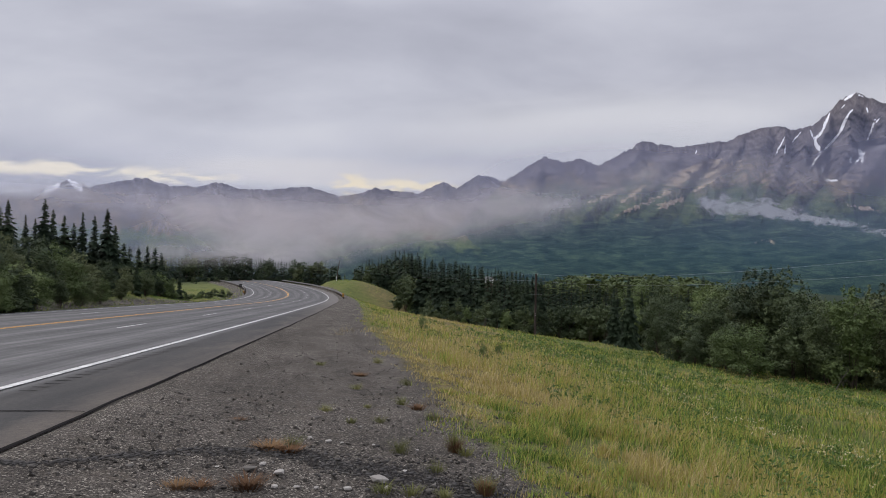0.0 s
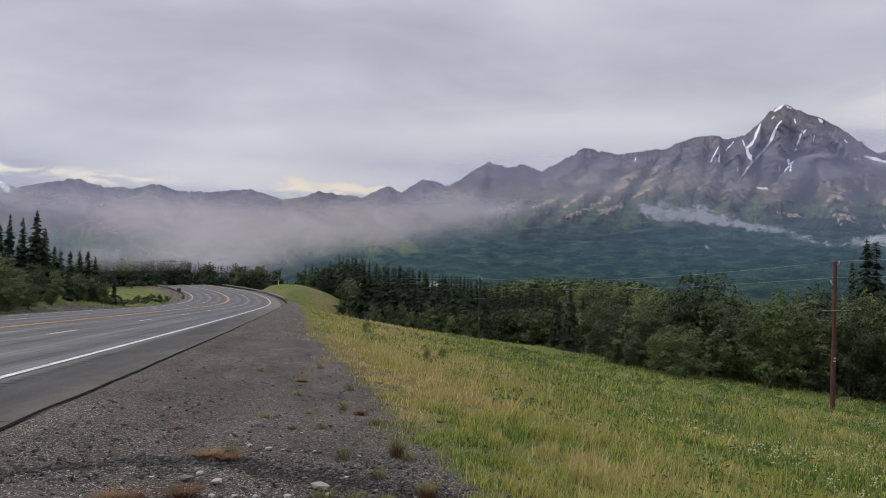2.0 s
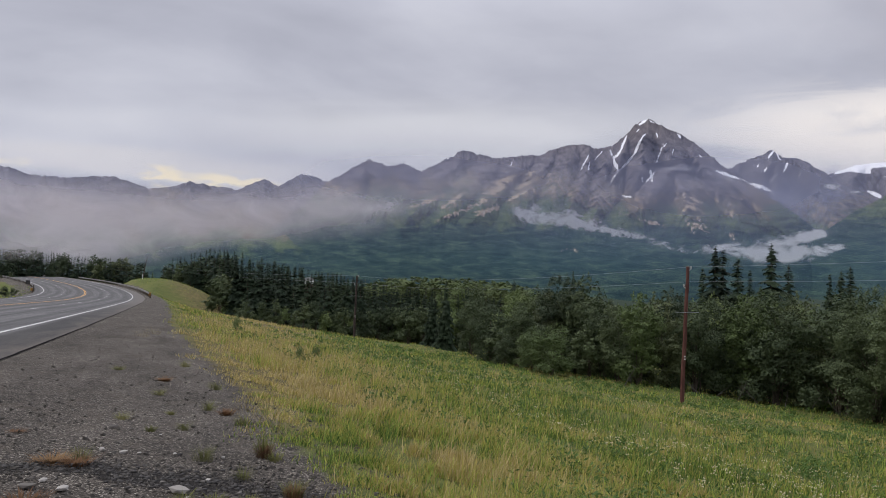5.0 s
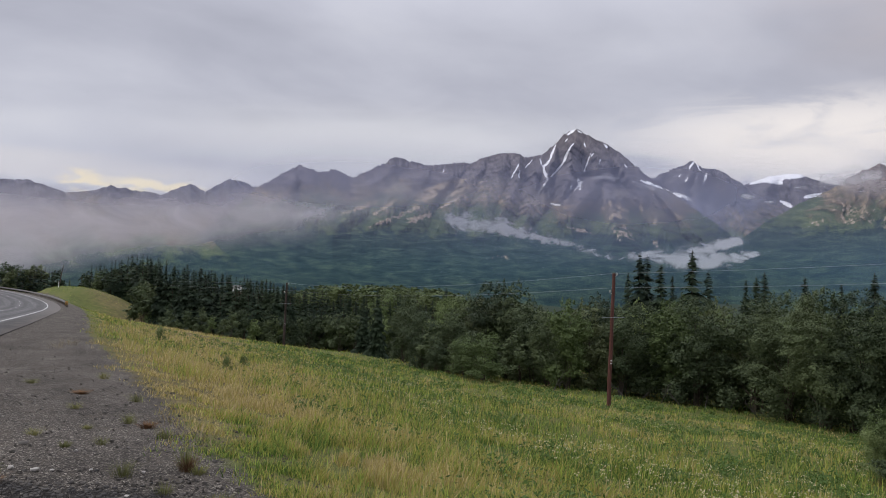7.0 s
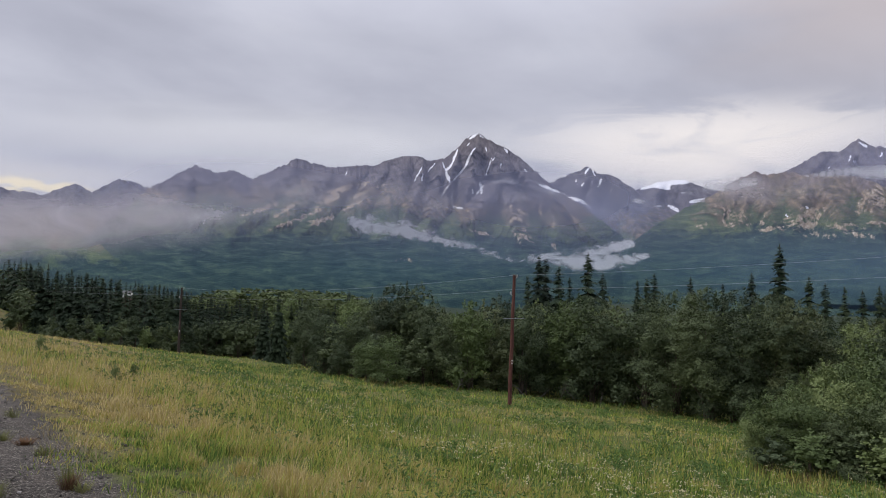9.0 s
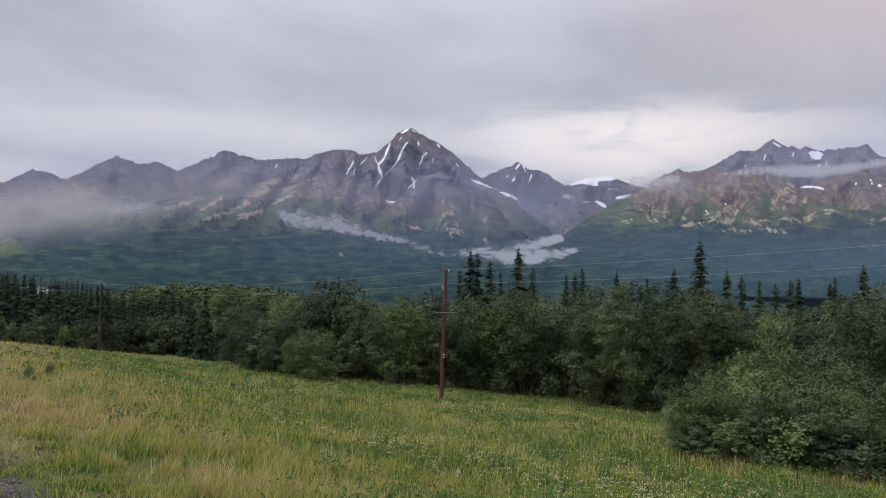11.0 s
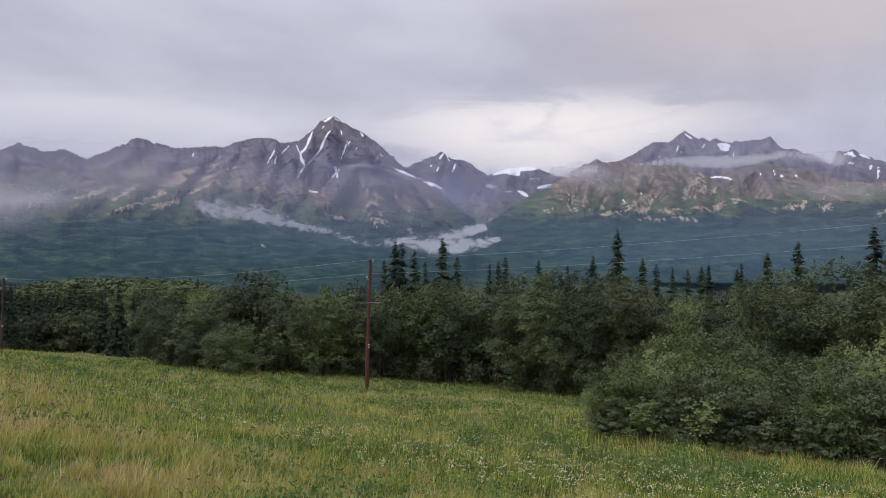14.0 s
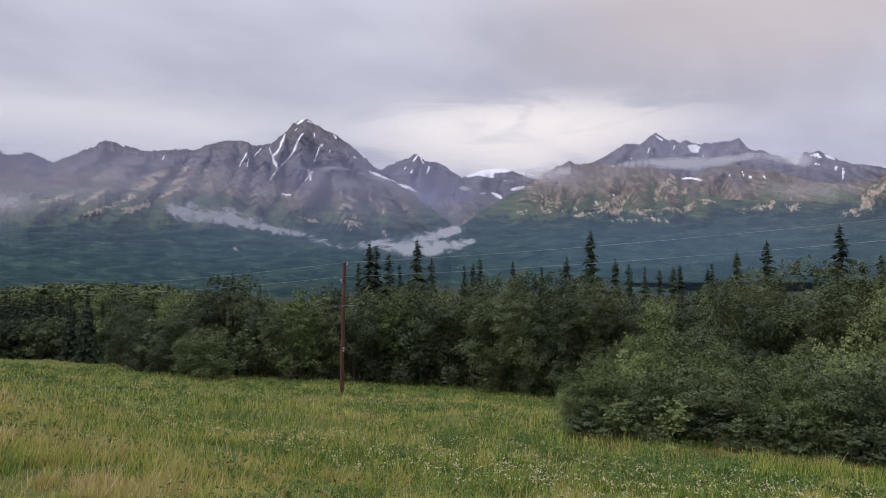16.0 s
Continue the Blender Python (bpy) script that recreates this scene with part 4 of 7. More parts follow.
def trail(points, n=6):
    """Puffs strung along a line of (bearing, height, half width, amount)."""
    out = []
    for p, q in zip(points[:-1], points[1:]):
        for k in range(n):
            t = k / n
            a, e, w, m = (p[i] + (q[i] - p[i]) * t for i in range(4))
            out.append((a, e, max(w * 1.5, abs(q[0] - p[0]) / n * 0.9), w, m))
    return out


GREY, PALE = (0.80, 0.745, 0.76), (0.96, 0.96, 0.97)
mist_sheet("fog_bank", "grey rain mist hanging over the valley", 930, cloud_material("mist_a", GREY, 0.90, 0.5, 0.5, 0.0, 0.95, 3.0),
           [(-36, 3.4, 8, 2.0, 0.35), (-27, 5.0, 6, 1.0, 0.4), (-19, 4.0, 4, 1.6, 0.45), (-13, 2.8, 5.5, 2.3, 0.88), (-6, 3.2, 5, 1.6, 0.72), (-13, 0.8, 5, 1.1, 0.5), (0, 3.6, 5, 1.7, 0.55), (6, 4.6, 5, 1.8, 0.48), (12, 5.8, 4, 1.6, 0.30), (17, 6.8, 4.5, 1.6, 0.22), (24, 7.6, 3.5, 1.6, 0.18)])
mist_sheet("fog_bank", "grey rain mist hanging over the valley", 945, cloud_material("mist_b", GREY, 0.60, 0.8, 0.8, 0.05, 0.9, 8.0),
           [(-16, 4.4, 10, 1.4, 0.5), (-2, 4.8, 6, 1.2, 0.6), (5, 5.6, 4, 1.3, 0.5), (9, 4.8, 2.4, 0.6, 0.5), (16, 7.6, 4, 1.3, 0.34), (23, 7.0, 3.4, 1.7, 0.38), (27, 6.0, 1.8, 2.0, 0.34), (33.0, 7.2, 2.4, 1.0, 0.36), (50.5, 7.4, 3.0, 1.1, 0.50), (54.5, 7.2, 3.0, 1.0, 0.25), (66.5, 5.8, 3.0, 0.8, 0.40), (70, 5.4, 3.0, 0.8, 0.40)])
# distance haze added as see-through sheets, its blue put into their colour
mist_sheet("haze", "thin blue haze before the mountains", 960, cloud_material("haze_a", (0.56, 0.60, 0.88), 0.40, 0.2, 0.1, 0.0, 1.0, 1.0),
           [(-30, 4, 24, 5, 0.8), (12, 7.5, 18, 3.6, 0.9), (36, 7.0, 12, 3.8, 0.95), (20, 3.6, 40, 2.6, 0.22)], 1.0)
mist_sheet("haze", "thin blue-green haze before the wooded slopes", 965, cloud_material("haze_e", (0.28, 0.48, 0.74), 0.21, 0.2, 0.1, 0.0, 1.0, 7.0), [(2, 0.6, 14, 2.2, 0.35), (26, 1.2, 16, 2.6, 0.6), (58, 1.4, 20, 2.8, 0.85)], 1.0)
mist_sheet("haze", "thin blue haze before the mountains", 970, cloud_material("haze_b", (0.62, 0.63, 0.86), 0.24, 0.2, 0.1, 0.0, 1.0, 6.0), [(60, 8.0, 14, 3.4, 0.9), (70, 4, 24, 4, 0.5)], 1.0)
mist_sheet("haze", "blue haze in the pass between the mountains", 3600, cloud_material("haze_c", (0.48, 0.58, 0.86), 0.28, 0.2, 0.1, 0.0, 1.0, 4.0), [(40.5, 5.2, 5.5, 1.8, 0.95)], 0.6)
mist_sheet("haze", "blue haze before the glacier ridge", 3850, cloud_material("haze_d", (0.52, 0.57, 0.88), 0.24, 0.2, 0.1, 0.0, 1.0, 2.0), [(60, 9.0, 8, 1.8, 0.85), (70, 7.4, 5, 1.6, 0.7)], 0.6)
mist_sheet("fog_bank", "thin mist before the wood behind the bend", 262, cloud_material("mist_c", GREY, 0.62, 0.8, 0.5, 0.0, 0.95, 5.0), [(-21, 0.9, 3.2, 0.9, 0.55), (-17, 0.8, 3.0, 0.8, 0.45), (-13, 0.8, 3.0, 0.7, 0.25)], 0.2)
WISP = dict(scale=1.5, rag=2.4, lo=0.24, hi=1.15)
mist_sheet("cloud_wisp", "white wisp of cloud along the wooded slope", 980, cloud_material("wisp_a", PALE, 0.76, seed=2.2, **WISP),
           trail([(19.5, 5.1, 0.2, 0.4), (20.3, 4.9, 0.45, 0.8), (21.3, 4.6, 0.75, 1.0), (22.6, 4.35, 0.7, 0.95), (24.2, 4.5, 0.65, 0.95), (25.6, 3.95, 0.55, 1.0), (28.5, 3.3, 0.36, 0.85), (30.4, 2.95, 0.3, 0.7), (32.2, 2.3, 0.4, 0.6), (34.2, 2.1, 0.35, 0.45)]), 0.10, True)
mist_sheet("cloud_wisp", "white pool of cloud in the mouth of the pass", 985, cloud_material("wisp_b", PALE, 0.8, seed=5.5, **WISP),
           trail([(35.0, 2.3, 0.45, 0.7), (37.0, 2.0, 0.7, 1.0), (40.0, 1.9, 0.8, 1.1), (42.2, 2.1, 0.55, 1.0), (43.8, 2.4, 0.3, 0.7)]) + trail([(39.4, 2.5, 0.5, 0.9), (41.4, 3.05, 0.45, 1.1), (42.7, 3.45, 0.35, 1.1)]), 0.10, True)
mist_sheet("cloud_wisp", "thin cloud band across the dark ridge", 990, cloud_material("wisp_c", PALE, 0.62, scale=1.1, rag=0.9, lo=0.25, hi=1.1, seed=9.1),
           trail([(55.0, 8.2, 0.25, 0.7), (58.0, 8.3, 0.5, 0.95), (60.6, 8.05, 0.6, 1.1), (63.0, 8.1, 0.5, 1.0), (65.2, 8.4, 0.35, 0.8), (67.5, 8.0, 0.5, 0.9), (68.6, 7.7, 0.7, 0.9)]), 0.10, True)
mist_sheet("cloud_wisp", "thin cloud on the snow peak", 3050, cloud_material("wisp_d", PALE, 0.75, scale=1.4, rag=1.3, lo=0.3, hi=1.1, seed=6.3),
           [(48.8, 7.7, 1.3, 0.5, 0.8), (50.8, 7.9, 1.6, 0.6, 0.8), (46.8, 7.25, 1.2, 0.22, 0.6), (43.2, 6.7, 0.9, 0.3, 0.8), (44.6, 6.25, 0.8, 0.25, 0.7), (47.6, 6.6, 1.0, 0.2, 0.6)], 0.12)
mist_sheet("cloud_wisp", "pale cloud cap on the far snowy peak", 2600, cloud_material("wisp_g", PALE, 0.7, scale=1.4, rag=1.3, lo=0.3, hi=1.1, seed=1.4),
           [(-30.5, 5.0, 3.0, 0.5, 0.9), (-27.8, 5.6, 1.6, 0.4, 0.6)], 0.2)
mist_sheet("cloud_wisp", "small pale cloud on the slope", 995, cloud_material("wisp_e", PALE, 0.42, scale=1.4, rag=1.3, lo=0.3, hi=1.1, seed=4.4),
           trail([(7.2, 4.55, 0.25, 0.6), (8.8, 4.8, 0.4, 0.9), (10.3, 5.3, 0.3, 0.8), (11.2, 5.5, 0.2, 0.5)]), 0.15, True)
mist_sheet("cloud_wisp", "thin veil of cloud below the snow peak", 1000, cloud_material("wisp_f", PALE, 0.55, scale=1.4, rag=1.3, lo=0.3, hi=1.1, seed=7.7),
           trail([(31.6, 8.2, 0.2, 0.6), (32.6, 8.4, 0.28, 0.8), (34.2, 8.1, 0.2, 0.5), (36.2, 7.5, 0.22, 0.8), (37.3, 7.1, 0.2, 0.6)]), 0.10, True)


# ---- road ----
def ribbon(s0, s1, off0, off1, up_, step=1.0, cols=2, wiggle=0.0, seed=0):
    s = np.arange(s0, s1 + 1e-6, step)
    o = np.linspace(off0, off1, cols)
    ss, oo = np.meshgrid(s, o, indexing="ij")
    if wiggle:
        oo = oo + wiggle * (fbm(ss * 0.6, oo * 0 + seed, 4, seed) - 0.5) * 2
    p = on_road(ss.ravel(), oo.ravel(), up_)
    return p, grid_faces(len(s), cols)[:, ::-1], np.stack([oo.ravel(), ss.ravel()], 1)


def build_road():
    p, f, uv = ribbon(-45, 425, -4 * LANE - 1.5, 1.58, 0.0, 1.0, 14)
    road = tagged(new("road", mesh_of("road", p, f, M_ASPHALT, True, None, uv)), "worn grey asphalt highway curving downhill", "road", kind="structure")
    return road


ROAD = build_road()


def marking(name, s0, s1, off, width, mat, label=""):
    p, f, uv = ribbon(s0, s1, off - width / 2, off + width / 2, 0.008, min(1.0, s1 - s0))
    part(name, mesh_of(name, p, f, mat), mat, ROAD, label)


marking("edge_line", -45, 420, 0.0, 0.13, M_PAINT, "worn white edge line")
marking("edge_line", -45, 420, -4 * LANE, 0.13, M_PAINT, "worn white edge line")
for o in (-0.11, 0.11):
    marking("centre_line", -45, 420, -2 * LANE + o, 0.11, M_YELLOW, "double yellow centre line")
for k in range(-4, 22):
    marking("lane_dash", 23.55 + 12.2 * k, 26.6 + 12.2 * k, -LANE, 0.12, M_PAINT)
    marking("lane_dash", 27.5 + 12.2 * k, 30.5 + 12.2 * k, -3 * LANE, 0.12, M_PAINT)
# tar-sealed cracks along the shoulder and across it
p, f, uv = ribbon(-12, 75, 1.535, 1.590, 0.007, 0.08, 3, 0.045, 4)
part("tar_seam", mesh_of("tar_seam", p, f, M_TAR), M_TAR, ROAD, "black crack along the shoulder edge")


p, f, uv = ribbon(7.2, 7.23, 1.5, 0.0, 0.007, 0.03, 40)
p[:, 1] += 0.10 * fbm(p[:, 0] * 2.1, p[:, 0] * 0, 4, 3)
part("tar_seam", mesh_of("tar_seam", p, f[:, ::-1], M_TAR), M_TAR, ROAD, "crack across the paved shoulder")
# milled rumble grooves beside the edge line: flat strips with shade in their colour
for k in range(22):
    p, f, uv = ribbon(8.6 + 0.32 * k, 8.6 + 0.32 * k + 0.04, 0.26, 0.46, 0.006, 0.04)
    part("rumble_groove", mesh_of("rumble_groove", p, f, M_GROOVE), M_GROOVE, ROAD)


def build_guardrail(s0, s1, off, label):
    rail = tagged(new("guardrail"), label, "guardrail")
    base = on_road([s0], [off])[0]
    rail.location = base
    prof = [(0.0, 0.42), (0.03, 0.46), (0.075, 0.50), (0.03, 0.55), (0.0, 0.58), (0.03, 0.61), (0.075, 0.66), (0.03, 0.70), (0.0, 0.74)]
    s = np.arange(s0, s1, 2.0)
    end = smooth(0, 6, s - s0) * 0.35 + 0.65
    th = np.interp(s, ST, RTH)
    vs = []
    for d, h in prof:
        q = on_road(s, np.full(len(s), off))
        q[:, 0] -= d * np.cos(th)
        q[:, 1] -= d * np.sin(th)
        q[:, 2] += h * end
        vs.append(q - base)
    me = mesh_of("rail", np.stack(vs, 1).reshape(-1, 3), grid_faces(len(s), len(prof)), M_STEEL, True)
    part("rail", me, M_STEEL, rail, "weathered steel W-beam")
    bm = bmesh.new()
    box_mesh(bm, 0.03, -0.08, -0.8, 0.20, 0.08, 0.72, 0.012)
    pm = bpy.data.meshes.new("post")
    bm.to_mesh(pm)
    bm.free()
    pm.materials.append(M_POST)
    for k in np.arange(s0 + 1, s1, 3.81):
        post = part("post", pm, M_POST, rail)
        q = on_road([k], [off])[0] - base
        post.location = q
        post.rotation_euler = (0, 0, float(np.interp(k, ST, RTH)))
    bm = bmesh.new()
    box_mesh(bm, -0.06, -0.05, 0.22, 0.10, 0.05, 0.50, 0.02)
    cap = part("end_cap", bm, M_STEEL, rail)
    cap.rotation_euler = (0, 0, float(np.interp(s0, ST, RTH)))
    bm = bmesh.new()
    box_mesh(bm, -0.16, -0.085, 0.30, 0.16, -0.06, 0.82, 0.008)
    plate = part("end_marker", bm, M_YELLOW, rail, "yellow plate with black stripes")
    plate.rotation_euler = cap.rotation_euler
    for k in range(3):
        bm = bmesh.new()
        box_mesh(bm, -0.15, -0.095, 0.36 + 0.16 * k, 0.15, -0.086, 0.43 + 0.16 * k, 0.002)
        part("stripe", bm, M_SIGN, plate)
    return rail


build_guardrail(112, 262, 2.3, "grey steel guardrail on the outside of the bend")
build_guardrail(158, 300, -4 * LANE - 1.9, "grey steel guardrail on the inside of the bend")


def build_sign(s, off, size, height):
    th = float(np.interp(s, ST, RTH))
    p = on_road([s], [off])[0]
    sign = tagged(new("road_sign"), "small dark road sign seen from behind on a post", "sign")
    sign.location, sign.rotation_euler = (p[0], p[1], ground_at(p[0], p[1])), (0, 0, th)
    bm = bmesh.new()
    box_mesh(bm, -0.04, -0.03, -0.4, 0.04, 0.03, height, 0.01)
    part("post", bm, M_POST, sign)
    bm = bmesh.new()
    box_mesh(bm, -size / 2, -0.05, height - size, size / 2, -0.034, height, 0.006)
    part("plate", bm, M_SIGN, sign, "dark back of a metal plate")
    bm = bmesh.new()
    box_mesh(bm, -size / 2 + 0.08, -0.062, height - size / 2 - 0.04, size / 2 - 0.08, -0.051, height - size / 2 + 0.04, 0.004)
    part("brace", bm, M_STEEL, sign)


build_sign(186, -4 * LANE - 2.8, 0.8, 1.9)


def build_delineator(x, y):
    d = tagged(new("delineator_post"), "thin white roadside marker post in the grass", "post")
    d.location = (x, y, ground_at(x, y))
    bm = bmesh.new()
    box_mesh(bm, -0.07, -0.03, -0.3, 0.07, 0.03, 1.25, 0.02)
    part("blade", bm, M_WHITE, d)
    bm = bmesh.new()
    box_mesh(bm, -0.05, -0.038, 0.95, 0.05, -0.031, 1.15, 0.003)
    part("reflector", bm, M_CERAMIC, d)


build_delineator(*on_road([186], [6.6])[0][:2])


# ---- power line ----
def build_pole(x, y, height, lean, mat, label, r0=0.15, r1=0.105, turn=0.0):
    z = ground_at(x, y)
    pole = tagged(new("utility_pole"), label, "utility pole")
    pole.location = (x, y, z)
    k = math.tan(radians(lean))
    ca, sa = math.cos(turn), math.sin(turn)
    n = 12
    pts = [(k * height * i / n * ca + 0.012 * math.sin(i * 1.3), -k * height * i / n * sa, -0.6 + (height + 0.6) * i / n) for i in range(n + 1)]
    v, f = tube(pts, [r0 + (r1 - r0) * i / n for i in range(n + 1)], 14)
    me = mesh_of("shaft", v, f, mat, True)
    part("shaft", me, mat, pole)
    tv, tf = tube([(pts[-1][0], pts[-1][1], height - 0.01), (pts[-1][0], pts[-1][1], height + 0.035), (pts[-1][0], pts[-1][1], height + 0.05)], [r1 + 0.004, r1 - 0.005, 0.01], 12)
    part("pole_top", mesh_of("pole_top", tv, tf, M_POST, True), M_POST, pole, "pale cut end")
    for h, side in ((height * 0.985, 1), (height * 0.855, -1)):
        cx, cy = k * h * ca, -k * h * sa
        iv, if_ = tube([(cx + side * r1 * 0.9, cy, h - 0.08), (cx + side * (r1 + 0.12), cy, h), (cx + side * (r1 + 0.12), cy, h + 0.06), (cx + side * (r1 + 0.12), cy, h + 0.10), (cx + side * (r1 + 0.12), cy, h + 0.16)], [0.02, 0.02, 0.055, 0.03, 0.05], 8)
        part("insulator", mesh_of("insulator", iv, if_, M_CERAMIC, True), M_CERAMIC, pole)
    h = height * 0.67
    bm = bmesh.new()
    box_mesh(bm, k * h * ca - 0.75, -k * h * sa - r0 - 0.04, h - 0.015, k * h * ca + 0.75, -k * h * sa - r0 + 0.02, h + 0.015, 0.006)
    arm = part("crossarm", bm, M_WIRE, pole, "thin grey side arm")
    for hh in (height * 0.33, height * 0.35):
        bm = bmesh.new()
        box_mesh(bm, k * hh * ca - 0.05, -k * hh * sa - r0 - 0.02, hh - 0.04, k * hh * ca + 0.05, -k * hh * sa - r0 + 0.03, hh + 0.03, 0.004)
        part("tag_plate", bm, M_CERAMIC, pole)
    return Vector((x + k * height * ca, y - k * height * sa, z + height))


PX1, PY1 = at_bearing(33.25, 43.2)
PX2, PY2 = at_bearing(7.42, 88.2)
H1 = EYE + 43.2 * math.tan(radians(0.77)) - ground_at(PX1, PY1)
H2 = EYE + 88.2 * math.tan(radians(-0.64)) - ground_at(PX2, PY2)
TOP1 = build_pole(PX1, PY1, H1, 1.6, M_POLE, "leaning reddish-brown wooden utility pole in the meadow", 0.130, 0.090, radians(33))
TOP2 = build_pole(PX2, PY2, H2, 1.0, M_POLE2, "dark wooden utility pole at the forest edge", 0.16, 0.11, radians(7))
PX3, PY3 = at_bearing(-7.15, 250)
TOP3 = build_pole(PX3, PY3, EYE + 250 * math.tan(radians(-0.30)) - ground_at(PX3, PY3), 0.5, M_POLE2, "dark wooden utility pole behind the grassy knoll", 0.16, 0.11, 0.0)
PX4, PY4 = 36.0, -15.3
TOP4 = build_pole(PX4, PY4, 5.7 - ground_at(36.0, -15.3), 0.5, M_POLE2, "dark wooden utility pole beside the highway meadow", 0.16, 0.11, 1.2)


def build_wire(a, b, drop, sag, label):
    pts = []
    for i in range(25):
        t = i / 24
        p = a.lerp(b, t)
        pts.append((p.x, p.y, p.z - drop - sag * 4 * t * (1 - t)))
    v, f = tube(pts, [0.0065] * 25, 5)
    w = tagged(new("power_line", mesh_of("power_line", v, f, M_WIRE, True)), label, "cable")
    return w


for drop, sag in ((0.0, 0.65), (0.85, 0.6)):
    for a, b in ((TOP3, TOP2), (TOP2, TOP1), (TOP1, TOP4)):
        build_wire(a, b, drop, sag, "thin pale power line sagging between wooden poles")


# ---- trees ----
def quads_from(centres, ax, ay):
    """Leaf quads: pointed ovals of four corners round each centre."""
    n = len(centres)
    v = np.stack([centres - ay, centres + ax * 0.5, centres + ay, centres - ax * 0.5], 1).reshape(-1, 3)
    return v, np.arange(4 * n).reshape(n, 4)


def unit(v):
    return v / np.maximum(np.linalg.norm(v, axis=-1, keepdims=True), 1e-6)


def tris_from(centres, ax, ay):
    """Small leaves of three corners round each centre."""
    n = len(centres)
    v = np.stack([centres - ay * 0.6 - ax * 0.5, centres - ay * 0.6 + ax * 0.5, centres + ay], 1).reshape(-1, 3)
    return v, np.arange(3 * n).reshape(n, 3)


def make_spruce(name, height, width, seed, whorls=0.30, dense=9, label="dark green narrow spruce"):
    """A spruce: a straight trunk and tiers of drooping boughs with side twigs, widest near the ground, thinning to a bare leader."""
    rng = np.random.default_rng(seed)
    tree = tagged(new(name), label, "tree")
    tv, tf = tube([(0, 0, -0.4), (0.02, 0, height * 0.3), (-0.02, 0.02, height * 0.7), (0, 0, height * 0.995)], [0.014 * height, 0.011 * height, 0.006 * height, 0.002 * height], 7)
    part("trunk", mesh_of("trunk", tv, tf, M_BARK, True), M_BARK, tree)
    V = []

    def frond(p, way, side, ln, wd, sag):
        """A flat pointed spray that hangs towards its tip."""
        mid = p + way * ln * 0.45 + np.array([0, 0, -0.10 * sag * ln])
        tip = p + way * ln + np.array([0, 0, -sag * ln])
        low = np.array([0, 0, -0.55 * wd])
        V.extend([p, mid + side * wd + low, tip, p, tip, mid - side * wd + low])

    z = height * 0.03
    while z < height * 0.985:
        t = z / height
        reach = width * ((1 - t) ** 0.85) * (0.75 + 0.25 * min(1, t / 0.08)) * rng.uniform(0.58, 1.22) + 0.06
        n = max(5, int(dense * (0.6 + 0.4 * (1 - t))))
        for k in range(n):
            if rng.random() < 0.12:
                continue
            a = 2 * math.pi * (k + rng.uniform(-0.45, 0.45)) / n + z * 2.1
            L = reach * rng.uniform(0.5, 1.2)
            d = np.array([math.cos(a), math.sin(a), 0.0])
            side = np.array([-d[1], d[0], 0.0])
            sag = (0.55 - 0.75 * max(0, t - 0.45)) * rng.uniform(0.6, 1.3)
            root = np.array([0, 0, z + rng.uniform(-0.12, 0.12)])
            frond(root, d, side, L, 0.20 * L + 0.07, sag)
            m = 2 + int(L * 2.2)
            for j in range(m):
                u = (j + rng.uniform(0.4, 0.8)) / m * 0.8
                p = root + d * L * u + np.array([0, 0, -sag * L * u ** 1.5])
                for sgn in (-1, 1):
                    way = unit(d * rng.uniform(0.5, 0.9) + side * sgn * rng.uniform(0.5, 0.9))
                    ln = (0.50 * L * (1.1 - u) + 0.12) * rng.uniform(0.7, 1.2)
                    frond(p, way, np.array([-way[1], way[0], 0.0]), ln, 0.28 * ln + 0.04, sag + rng.uniform(0.1, 0.6))
        z += whorls * rng.uniform(0.6, 1.4) * (1.2 - 0.5 * t)
    v = np.array(V) + rng.normal(size=(len(V), 3)) * 0.012
    part("crown", mesh_of("crown", v, np.arange(len(V)).reshape(-1, 3), M_SPRUCE), M_SPRUCE, tree)
    return tree


